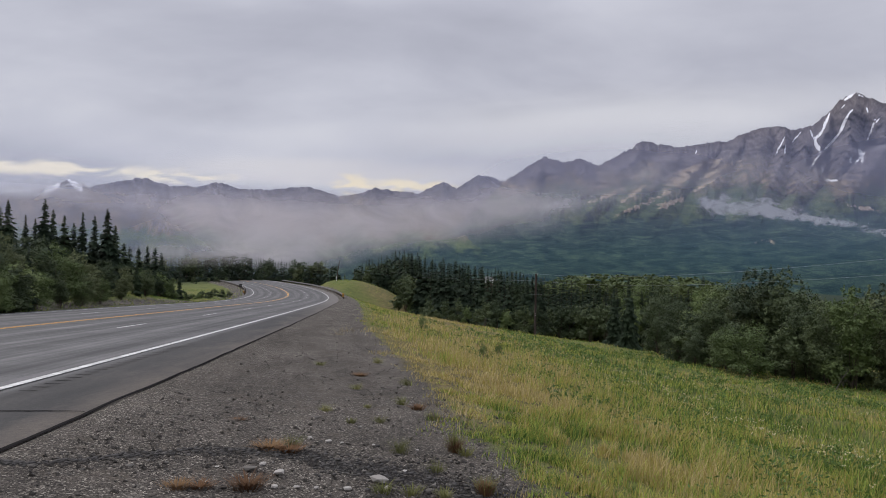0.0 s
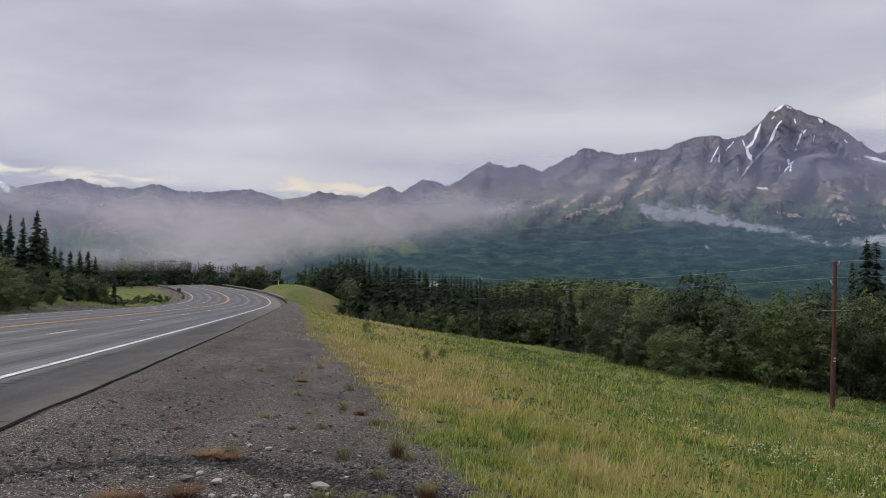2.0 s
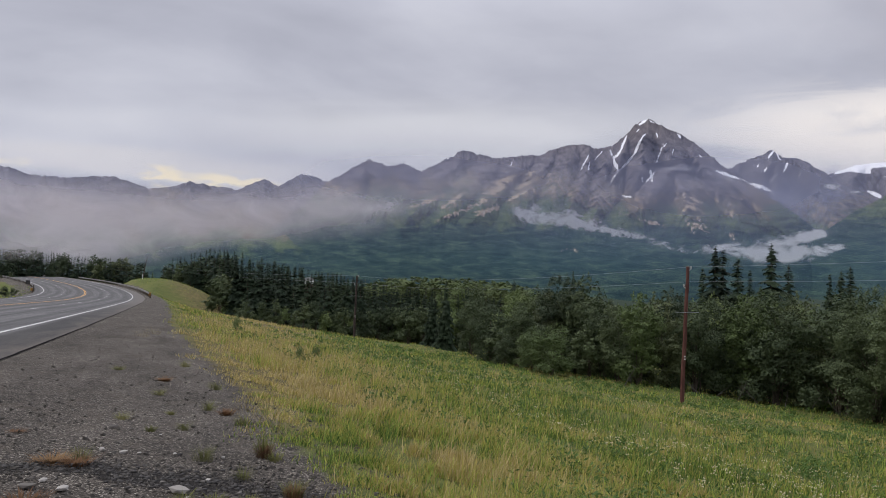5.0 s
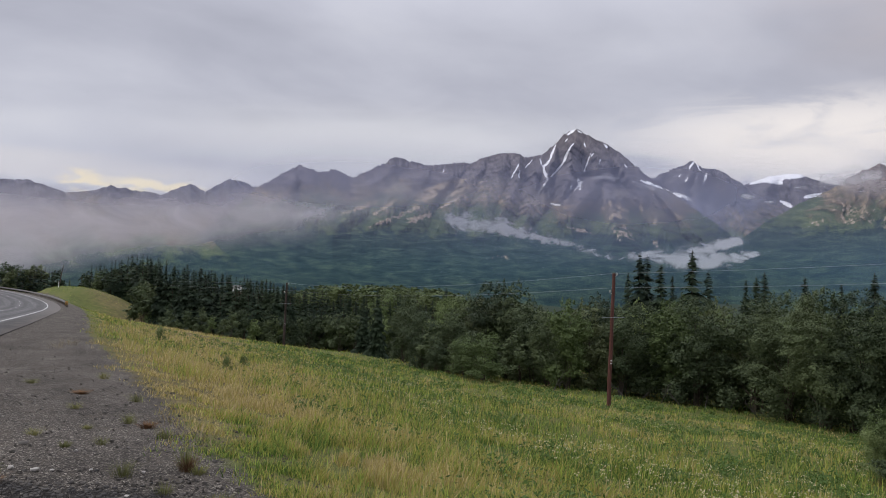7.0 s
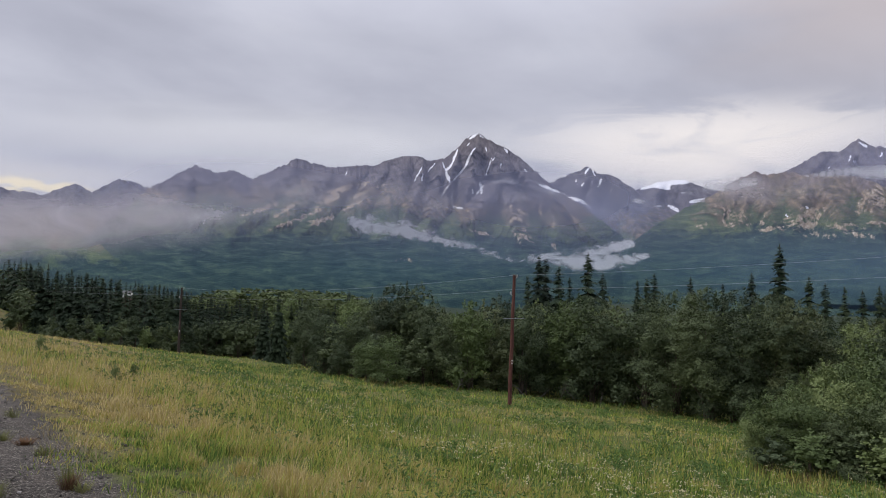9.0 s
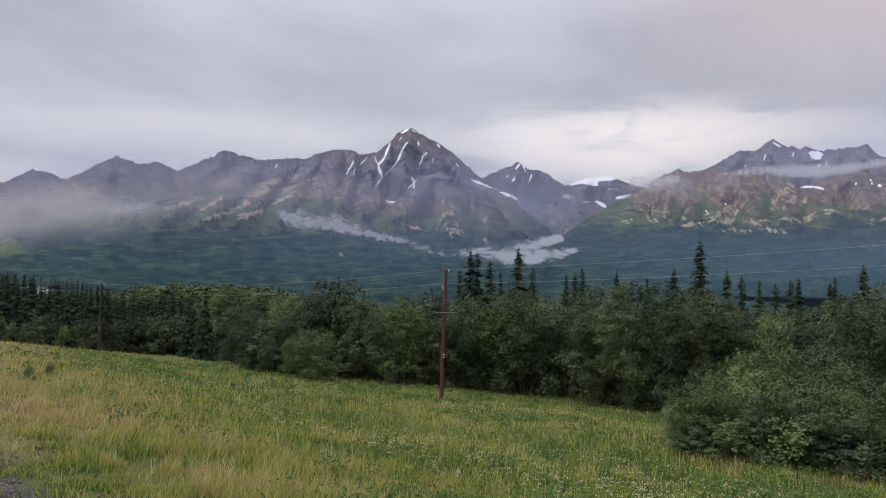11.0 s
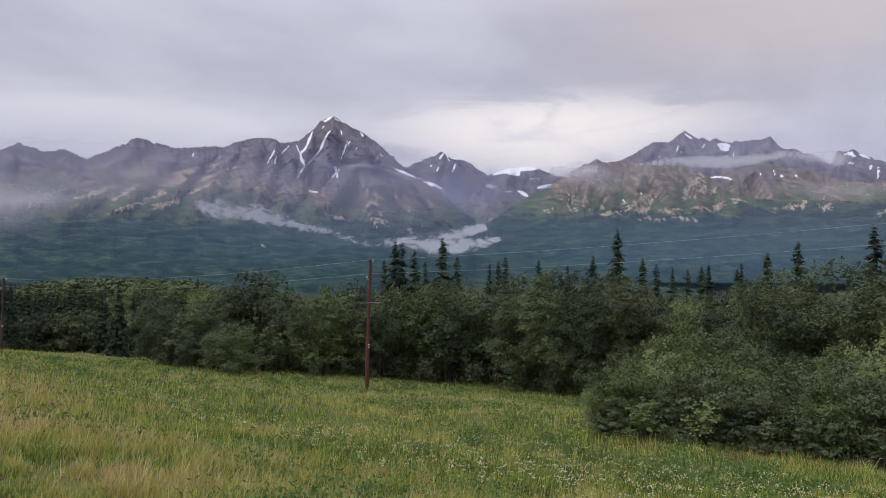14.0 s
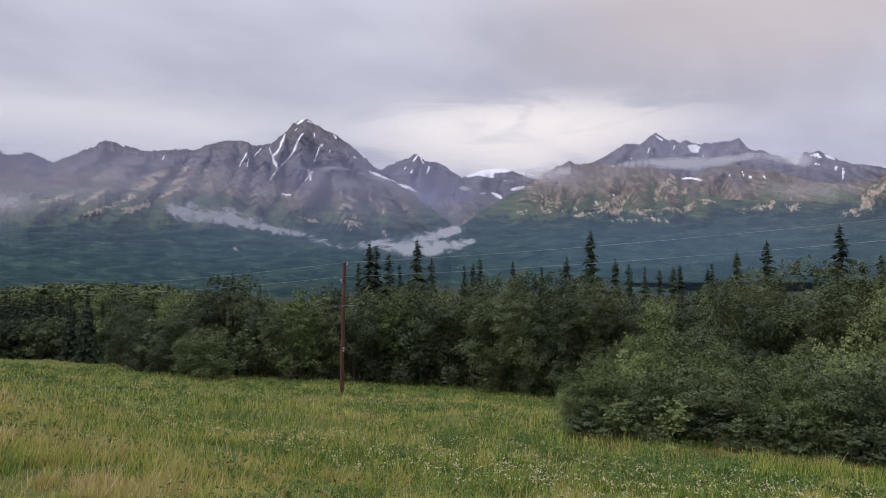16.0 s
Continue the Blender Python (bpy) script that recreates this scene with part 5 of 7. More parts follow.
def make_broadleaf(name, height, spread, seed, mat, leaf=0.22, count=5200, stems=4, skirt=0.3, label="leafy green tree", category="tree", lobes=9, thick=1.0, inner=0.16, sprays=16, shoots=60):
    """Several leaning stems with limbs that carry rounded boughs; each bough is covered with sprays of small leaves and dark inside."""
    rng = np.random.default_rng(seed)
    tree = tagged(new(name), label, category)
    C, R = [np.array([rng.normal() * 0.05 * spread, rng.normal() * 0.05 * spread, 0.76 * height])], [np.array([0.27 * spread, 0.27 * spread, 0.23 * height])]
    for i in range(lobes):
        b = 2 * math.pi * (i * 0.618 + rng.uniform(-0.08, 0.08))
        low = rng.random() < skirt
        hh = height * (rng.uniform(0.10, 0.24) if low else 0.24 + 0.48 * ((i + rng.random()) / lobes))
        rad = spread * (rng.uniform(0.24, 0.34) if low else rng.uniform(0.16, 0.33))
        size = rng.uniform(0.16, 0.25)
        C.append(np.array([rad * math.cos(b), rad * math.sin(b), hh]))
        R.append(np.array([size * spread, size * spread, height * rng.uniform(0.10, 0.17)]))
    C, R = np.array(C), np.array(R)
    wood_v, wood_f, nb = [], [], 0
    feet = [np.array([math.cos(a), math.sin(a), 0]) * 0.06 * spread * rng.random() for a in np.arange(stems) * 2 * math.pi / stems]
    for i, c in enumerate(C):
        foot = feet[i % stems]
        joint = foot + (c - foot) * np.array([0.25, 0.25, 0.55])
        w = thick * height * (1.0 if i < stems else 0.55)
        v, f = tube([foot + [0, 0, -0.3], (foot + joint) / 2 + [0.02 * spread * rng.normal(), 0.02 * spread * rng.normal(), 0], joint, c], [0.010 * w, 0.008 * w, 0.0055 * w, 0.002 * w], 6)
        wood_v.append(v)
        wood_f.append(f + nb)
        nb += len(v)
    part("trunk", mesh_of("trunk", np.concatenate(wood_v), np.concatenate(wood_f), M_BARK, True), M_BARK, tree)
    # sprays on the outside of the boughs
    m = len(C) * sprays
    lob = np.repeat(np.arange(len(C)), sprays)
    u = unit(rng.normal(size=(m, 3)) + [0, 0, 0.55])
    S = C[lob] + u * R[lob] * rng.uniform(0.82, 1.10, (m, 1))
    depth_ = np.min(np.linalg.norm((S[:, None] - C[None]) / R[None], axis=2) + 9.0 * (lob[:, None] == np.arange(len(C))[None]), axis=1)
    ok = (depth_ > 0.78) & (S[:, 2] > 0.03 * height)
    S, u = S[ok], u[ok]
    k = rng.integers(0, len(S), count)
    fall = rng.normal(size=(count, 3)) * np.array([1.0, 1.0, 0.62]) * spread * rng.uniform(0.020, 0.046, len(S))[k][:, None]
    c = S[k] + fall
    nrm = unit(u[k] * 0.9 + rng.normal(size=(count, 3)) * 0.36 + [0, 0, 0.25])
    sz = leaf * rng.uniform(0.6, 1.4, count)
    # leafy shoots that stand out of the crown
    n_sh = int(count * 0.07)
    sh = rng.integers(0, shoots, n_sh)
    hi = np.argsort(-(S[:, 2] + 0.25 * height * rng.random(len(S))))[:max(shoots, 8)]
    root = S[hi[rng.integers(0, len(hi), shoots)]]
    way = unit(np.stack([rng.normal(size=shoots) * 0.35, rng.normal(size=shoots) * 0.35, np.ones(shoots)], 1) + root * np.array([0.5, 0.5, 0]) / spread)
    c[:n_sh] = root[sh] + way[sh] * (spread * rng.uniform(0.03, 0.12, shoots)[sh] * rng.random(n_sh))[:, None] + rng.normal(size=(n_sh, 3)) * 0.008 * spread
    # larger shaded leaves inside
    n_in = int(count * inner)
    q = rng.integers(0, len(C), n_in)
    ci = C[q] + unit(rng.normal(size=(n_in, 3))) * R[q] * (0.78 * rng.random((n_in, 1)) ** 0.4)
    c, nrm, sz = np.concatenate([c, ci]), np.concatenate([nrm, unit(rng.normal(size=(n_in, 3)))]), np.concatenate([sz, np.full(n_in, leaf * 2.0)])
    c[:, 2] = np.maximum(c[:, 2], 0.02 * height + 0.05 * height * rng.random(len(c)))
    c[:, 2] *= height / np.quantile(c[:, 2], 0.998)
    t1 = unit(np.cross(nrm, rng.normal(size=nrm.shape)))
    t2 = np.cross(nrm, t1)
    v, f = tris_from(c, t1 * sz[:, None] * 0.95, t2 * sz[:, None] * 0.8)
    part("crown", mesh_of("crown", v, f, mat), mat, tree)
    return tree


spruces = [make_spruce("spruce", 10.0, w, 30 + i, 0.30, d) for i, (w, d) in enumerate(((2.2, 9), (2.6, 10), (3.0, 10), (1.9, 9)))]
far_spruces = [make_spruce("spruce", 10.0, w, 40 + i, 0.55, 6) for i, w in enumerate((2.0, 2.3, 2.6, 1.8))]
distant_spruces = [make_spruce("spruce", 10.0, w, 50 + i, 0.85, 5) for i, w in enumerate((2.0, 2.4, 1.8))]
LEAFY = ((5.8, M_LEAF, 4, 0.30, 12), (4.8, M_LEAF, 3, 0.26, 10), (6.4, M_LEAF2, 5, 0.40, 13), (5.4, M_LEAF3, 5, 0.30, 11), (4.6, M_LEAF2, 3, 0.16, 10))
leafy = [make_broadleaf("broadleaf_tree", 8.0, w, 60 + i, m, 0.075, 19000, st, sk, lobes=n, inner=0.20, sprays=44) for i, (w, m, st, sk, n) in enumerate(LEAFY)]
mid_leafy = [make_broadleaf("broadleaf_tree", 8.0, w, 60 + i, m, 0.115, 8600, st, sk, lobes=n, inner=0.20, sprays=40) for i, (w, m, st, sk, n) in enumerate(LEAFY)]
far_leafy = [make_broadleaf("broadleaf_tree", 8.0, w, 70 + i, m, 0.25, 1300, 3, 0.3, lobes=7, inner=0.30, sprays=14, shoots=24) for i, (w, m) in enumerate(((6.0, M_LEAF), (5.2, M_LEAF), (6.6, M_LEAF2), (5.6, M_LEAF)))]
distant_leafy = [make_broadleaf("broadleaf_tree", 8.0, w, 75 + i, m, 0.34, 760, 2, 0.3, lobes=6, inner=0.3, sprays=16, shoots=10) for i, (w, m) in enumerate(((6.0, M_LEAF), (6.6, M_LEAF3), (5.6, M_LEAF)))]
rise_brush = [make_broadleaf("broadleaf_tree", 8.0, 6.6, 78 + i, M_BRUSH, 0.24, 1500, 2, 0.3, lobes=8, inner=0.1, sprays=26, shoots=10) for i in range(2)]
bushes = [make_broadleaf("shrub", 4.0, 4.4, 80 + i, m, 0.070, 16000, 6, 0.45, "dense leafy green shrub", "shrub", 16, 0.7, 0.16, 36, 90) for i, m in enumerate((M_LEAF2, M_LEAF))]
KEEP = set()


def plant(kind, k, az, r, top_el=None, height=None, wide=1.0, label="", turn=None):
    """A tree at a bearing and distance, as tall as the angle of its top says."""
    proto = (mid_leafy if kind is leafy and r > 56 else kind)[k % len(kind)]
    tall = {"spruce": 10.0, "broadleaf_tree": 8.0, "shrub": 4.0}[proto.name.split(".")[0]]
    x, y = at_bearing(az, r)
    z = ground_at(x, y)
    if height is None:
        height = EYE + r * math.tan(radians(top_el)) - z
    sc = height / tall
    m = pose(x, y, z, 0, 0, turn if turn is not None else (az * 37.7 + r * 11.3) % 360) @ Matrix.Diagonal((sc * wide, sc * wide, sc, 1))
    if proto not in KEEP:
        KEEP.add(proto)
        proto.matrix_basis = m
        ob = proto
    else:
        made = {}
        for o in (proto, *proto.children_recursive):
            made[o] = o.copy()
            scene.collection.objects.link(made[o])
            made[o].parent = made.get(o.parent, o.parent)
        ob = made[proto]
        ob.matrix_basis = m
    if label:
        ob["label"] = label
    return ob


TR = random.Random(5)


def edge_r(az, el):
    """How far off the ground at a bearing shows at that angle below the eye."""
    r = np.geomspace(5, 260, 240)
    x, y = r * math.sin(radians(az)), r * math.cos(radians(az))
    e = np.degrees(np.arctan((ground_z(x, y) - EYE) / r))
    k = np.where(e > el)[0]
    return float(r[k[0]]) if len(k) else 200.0


def wood_edge(az):
    """The foot of the wood along the meadow."""
    return edge_r(az, float(np.interp(az, [-3, 3, 9.8, 14.7, 19.2, 23.5, 26.4, 30.8, 37.4, 46.5, 52, 60, 84], [-4.4, -5.25, -5.9, -6.35, -7.5, -8.3, -8.45, -8.75, -9.05, -9.9, -10.6, -11.0, -11.4])))

# spruces standing above the bushes across the meadow
for az, r, el, k in ((34.6, 92, 0.9, 0), (35.45, 88, 2.44, 1), (36.0, 90, 2.35, 0), (37.04, 82, 1.66, 2), (37.9, 96, 0.7, 3), (39.33, 86, 2.74, 1), (40.47, 90, 1.18, 0), (43.1, 120, 0.55, 3), (44.36, 112, 1.15, 0), (43.8, 118, 0.8, 1),
                     (47.0, 125, 0.9, 0), (49.3, 130, 0.4, 3), (51.3, 95, 1.2, 1), (53.2, 84, 3.34, 1), (55.08, 95, 1.03, 1), (56.1, 100, 0.6, 0), (57.3, 110, 0.3, 3), (58.4, 95, 0.1, 0), (59.4, 92, 0.35, 1), (59.9, 94, 0.5, 0),
                     (61.9, 98, 0.2, 1), (62.2, 90, 0.5, 3), (63.96, 82, 1.54, 1), (66.01, 76, 2.21, 2), (70.73, 66, 3.2, 1), (73.2, 70, 1.0, 2), (74.0, 72, 1.4, 0), (76, 75, 2, 1)):
    plant(spruces, k, az, r, el, label="dark spruce rising above the leafy trees")
plant(spruces, 2, 14.73, 90, -0.72, wide=0.75, label="full dark spruce at the meadow's edge")
plant(spruces, 2, 13.6, 94, -1.9, wide=0.85)
plant(spruces, 1, 16.5, 110, -1.2)
plant(spruces, 1, 20.2, 105, -0.6)
# leafy trees along the edge of the meadow: bearing, metres behind the edge, angle of the top, kind, width
for az, back, el, k, w in ((16.9, 3, -2.4, 0, 0.95), (18.4, 3, -2.7, 0, 1.0), (20.6, 7, -2.4, 1, 1.0), (19.6, 1.5, -4.7, 0, 1.1), (23.4, 1.5, -3.95, 2, 1.25), (21.8, 1.5, -4.3, 2, 1.1), (21.9, 16, -1.2, 1, 0.9), (24.0, 12, -0.1, 0, 0.9), (26.2, 12, -0.2, 1, 1.05),
                           (27.4, 6, -1.6, 1, 1.0), (30.1, 2.0, -1.43, 4, 0.95), (28.6, 4, -2.4, 0, 0.9), (32.0, 5, -1.5, 3, 1.0), (34.2, 4, -1.7, 0, 0.95), (36.0, 5, -1.5, 0, 1.0), (37.8, 3, -1.3, 4, 1.1), (39.8, 3, -0.87, 0, 1.0), (41.8, 4, -1.1, 3, 0.9), (43.8, 3, -0.7, 0, 1.0),
                           (46.0, 3, -0.4, 0, 1.0), (48.4, 3, -0.05, 1, 1.1), (50.6, 4, -0.15, 0, 1.0), (52.8, 4, -0.4, 1, 1.05), (54.8, 5, -0.9, 3, 1.0), (56.8, 6, -1.9, 0, 1.0), (59.0, 6, -2.3, 2, 1.0), (61.2, 4, -1.6, 1, 1.0), (63.5, 2, -0.8, 0, 1.0), (66.0, 2, -0.1, 3, 1.1),
                           (68.6, 2, 0.6, 0, 1.1), (71.2, 3, 0.4, 3, 1.05), (73.8, 4, -0.4, 2, 1.0), (76.6, 3, 0.0, 0, 1.0)):
    plant(leafy, k, az, wood_edge(az) + back, el, wide=w, label="dense dark green broadleaf tree at the meadow's edge")
# undergrowth that closes the foot of the wood
for i in range(46):
    az = 16.5 + 50 * (i + TR.random()) / 46
    plant(far_leafy, TR.choice((0, 1, 3)), az, wood_edge(az) + TR.uniform(4.0, 9.0), height=TR.uniform(2.2, 4.2), wide=1.25, label="low leafy bush at the foot of the wood")
# a second row that closes the wood behind them
for i in range(34):
    az = 15 + 61 * (i + TR.random()) / 34
    plant(leafy, TR.randrange(4), az, wood_edge(az) + TR.uniform(9, 26), TR.uniform(-2.2, -0.9), wide=1.05, label="broadleaf tree inside the wood")
# the near shrub
for az, r, el, k, w in ((52.3, 24.6, -8.6, 0, 0.9), (54.0, 24.6, -6.8, 0, 0.95), (56.0, 25.6, -5.4, 0, 0.85), (57.6, 23.8, -8.2, 1, 0.95), (58.8, 26.5, -4.2, 0, 0.85), (61.4, 27.5, -4.4, 1, 0.85), (60.6, 24.4, -7.4, 1, 1.0), (62.6, 25.6, -5.6, 0, 0.9), (63.6, 23.6, -8.4, 1, 1.0), (65.4, 24.8, -7.2, 1, 1.0), (67.6, 24, -7.6, 0, 0.95), (68.6, 28, -5.4, 0, 0.9),
                        (70.0, 24.5, -6.4, 1, 1.0), (71.6, 28, -4.3, 0, 0.95), (73.0, 24.4, -6.2, 1, 1.0), (76.5, 25, -5.6, 0, 1.0)):
    plant(bushes, k, az, r, el, wide=w, label="dense leafy alder shrub in the meadow")
for i in range(22):
    az = 52.0 + 27 * (i + TR.random()) / 22
    plant(far_leafy, i, az, 23.2 + TR.uniform(-0.4, 1.2), height=TR.uniform(0.9, 1.5), wide=1.6, label="low leafy shoots at the foot of the shrub")
# spruce wood beyond the brow of the slope
for i in range(130):
    az = -3.4 + 22.9 * (i + TR.random()) / 130
    r = max(wood_edge(az), 100 + 9 * max(0, 3 - az)) + 3 + TR.uniform(0, 40)
    el = float(np.interp(az, [-5, -4, -2, 0, 2, 6, 10, 14, 20], [1.1, 1.35, 1.25, 0.75, 0.3, -0.3, -1.0, -1.3, -1.2])) - abs(TR.gauss(0, 0.55))
    plant(far_spruces if i % 2 else spruces, TR.randrange(4), az, r, el, label="dark spruce in the wood below the road")
for i in range(40):
    az = -2.5 + 19 * (i + TR.random()) / 40
    plant(far_leafy, TR.randrange(4), az, max(wood_edge(az), 98 + 9 * max(0, 3 - az)) + TR.uniform(0, 6), TR.uniform(-3.9, -2.5), label="leafy bush among the spruces")
for i in range(22):
    az = -6.8 + 4.5 * (i + TR.random()) / 22
    leaf = i % 3 == 0
    plant(distant_leafy if leaf else far_spruces, TR.randrange(4), az, TR.uniform(196, 225), float(np.interp(az, [-7, -5.5, -4], [0.3, 1.0, 1.35])) - abs(TR.gauss(0, 0.35)) - (0.5 if leaf else 0), label="tree on the hill behind the knoll")
for i in range(30):
    az = 8.0 + 13 * (i + TR.random()) / 30
    plant(rise_brush, TR.randrange(2), az, TR.uniform(200, 250), float(np.interp(az, [8, 11, 16, 22], [-1.05, -0.62, -0.62, -1.0])) - TR.uniform(0, 0.3), wide=1.8, label="pale green brush on the rise behind the wood")
for i in range(16):
    az = -3.3 + 3.3 * (i + TR.random()) / 16
    plant(distant_leafy, TR.randrange(3), az, TR.uniform(150, 178), float(np.interp(az, [-3.3, -2.2, 0], [-0.9, -0.6, -0.9])) - TR.uniform(0, 0.9), wide=1.1, label="rounded leafy bush below the knoll")
# left of the road
for az, r, el, k, w in ((-33.5, 50, 2.3, 0, 1.2), (-31.8, 55, 2.1, 3, 1.2), (-30.2, 60, 1.9, 0, 1.2), (-28.6, 65, 1.5, 2, 1.2), (-27.0, 70, 0.9, 3, 1.2), (-25.6, 76, 0.3, 0, 1.1), (-36, 48, 2.6, 0, 1.2), (-32.8, 46, 0.2, 2, 1.1), (-31.2, 51, -0.3, 0, 1.1), (-29.9, 56, -0.5, 2, 1.1), (-24.2, 84, -0.2, 3, 1.1), (-22.8, 92, -0.4, 0, 1.1),
                        (-28.4, 61, -0.7, 1, 1.1), (-27.0, 66, -0.8, 0, 1.1), (-25.8, 72, -1.0, 2, 1.0), (-24.4, 80, -1.1, 3, 1.0), (-21.9, 106, -0.9, 1, 1.0), (-21.0, 112, -1.1, 2, 1.0), (-39, 46, 1, 0, 1.2), (-34.8, 47, 1.2, 3, 1.2)):
    plant(leafy, k, az, r, el, wide=w, label="dense roadside alder thicket on the bank")
for az, r, el, k in ((-31.64, 78, 4.44, 1), (-32.1, 84, 3.9, 0), (-30.6, 86, 3.4, 3), (-30.0, 88, 3.2, 0), (-29.43, 82, 4.64, 1), (-28.9, 86, 3.9, 0), (-28.2, 88, 3.5, 2), (-27.6, 92, 3.0, 2), (-27.03, 90, 3.74, 3), (-26.26, 92, 3.57, 0), (-25.41, 90, 4.09, 1), (-24.9, 96, 2.9, 0), (-24.3, 102, 1.6, 2), (-23.9, 106, 1.35, 0),
                     (-23.3, 108, 1.3, 1), (-22.7, 110, 1.4, 0), (-22.15, 112, 1.29, 1), (-21.7, 116, 0.9, 0), (-33.5, 80, 4.2, 1), (-35, 78, 4.4, 0), (-37, 78, 4.0, 2), (-30.4, 54, 1.2, 3), (-21.2, 118, -0.4, 1), (-20.4, 124, -0.7, 3), (-23.4, 90, 0.2, 0)):
    plant(spruces, k, az, r, el, wide=1.25 if r > 92 else 1.0, label="dark spruce on the bank above the road")
# low growth at the foot of the bank and on the inside of the bend
for i in range(30):
    az = -36 + 5.0 * (i + TR.random()) / 30
    plant(far_leafy, TR.randrange(4), az, float(np.interp(az, [-35, -28, -20.5], [43, 57, 104])) + TR.uniform(0, 5), height=TR.uniform(1.8, 3.2), wide=1.5, label="low alder bush at the foot of the bank")
for i in range(34):
    az = -21.4 + 3.6 * (i + TR.random()) / 26
    plant(far_leafy if i % 4 else far_spruces, TR.randrange(4), az, float(np.interp(az, [-21.5, -17.8], [112, 150])) + TR.uniform(-6, 10), height=TR.uniform(0.6, 1.9), wide=1.5, label="low bush on the inside of the bend")
for i in range(16):
    az = -35 + 13.5 * (i + TR.random()) / 16
    plant(far_leafy, TR.randrange(4), az, float(np.interp(az, [-35, -22], [56, 104])) + TR.uniform(0, 8), float(np.interp(az, [-35, -28, -22], [1.2, 0.6, -0.6])), wide=1.2, label="alder thicket on the bank")
for i in range(12):
    az = -23 + 14 * (i + TR.random()) / 26
    plant(distant_leafy, TR.randrange(3), az, TR.uniform(268, 290), TR.uniform(-1.2, -0.9), wide=1.3, label="leafy bush in the misty wood behind the bend")
# the wood behind the bend
for i in range(150):
    az = -23 + 14.5 * (i + TR.random()) / 150
    plant(distant_spruces if TR.random() < 0.93 else distant_leafy, TR.randrange(4), az, TR.uniform(285, 325), float(np.interp(az, [-23, -18, -12, -9], [0.75, 0.85, 0.5, 0.2])) - abs(TR.gauss(0, 0.28)), label="tree in the misty wood behind the bend")
for proto in spruces + leafy + bushes + far_spruces + distant_spruces + far_leafy + distant_leafy + mid_leafy + rise_brush:
    if proto not in KEEP:
        for o in (*proto.children_recursive, proto):
            bpy.data.objects.remove(o)


def build_far_forest():
    """The wooded valley floor: thousands of small spires in one mesh."""
    rng = np.random.default_rng(8)
    n = 5000
    az = np.radians(rng.uniform(-12, 88, n))
    r = 230 * (900 / 230) ** rng.random(n)
    x, y = r * np.sin(az), r * np.cos(az)
    z = ground_z(x, y)
    far = smooth(350, 900, r)
    z = z * (1 - far) - 48 * far
    h = rng.uniform(5, 10.5, n)
    keep = ~((np.degrees(az) < -3) & (r < 330))
    V, F, b = [], [], 0
    tiers = 5
    for X, Y, Z, H in zip(x[keep], y[keep], z[keep], h[keep]):
        w = H * rng.uniform(0.10, 0.17)
        for t in range(tiers):
            z0, z1 = Z + H * (0.06 + 0.18 * t), Z + H * (0.40 + 0.16 * t) if t < tiers - 1 else Z + H
            rad = w * (1 - 0.8 * t / tiers)
            ph = rng.uniform(0, 6.28)
            ring = [(X + rad * rng.uniform(0.6, 1.2) * math.cos(ph + 6.283 * q / 5), Y + rad * rng.uniform(0.6, 1.2) * math.sin(ph + 6.283 * q / 5), z0 + rng.uniform(-0.3, 0.3)) for q in range(5)]
            V += ring + [(X, Y, z1)]
            F += [(b + q, b + (q + 1) % 5, b + 5) for q in range(5)]
            b += 6
    me = mesh_of("far_forest", V, F, M_SPRUCE)
    return tagged(new("far_forest", me), "dark spruce forest covering the valley floor", "forest", kind="stuff")


build_far_forest()


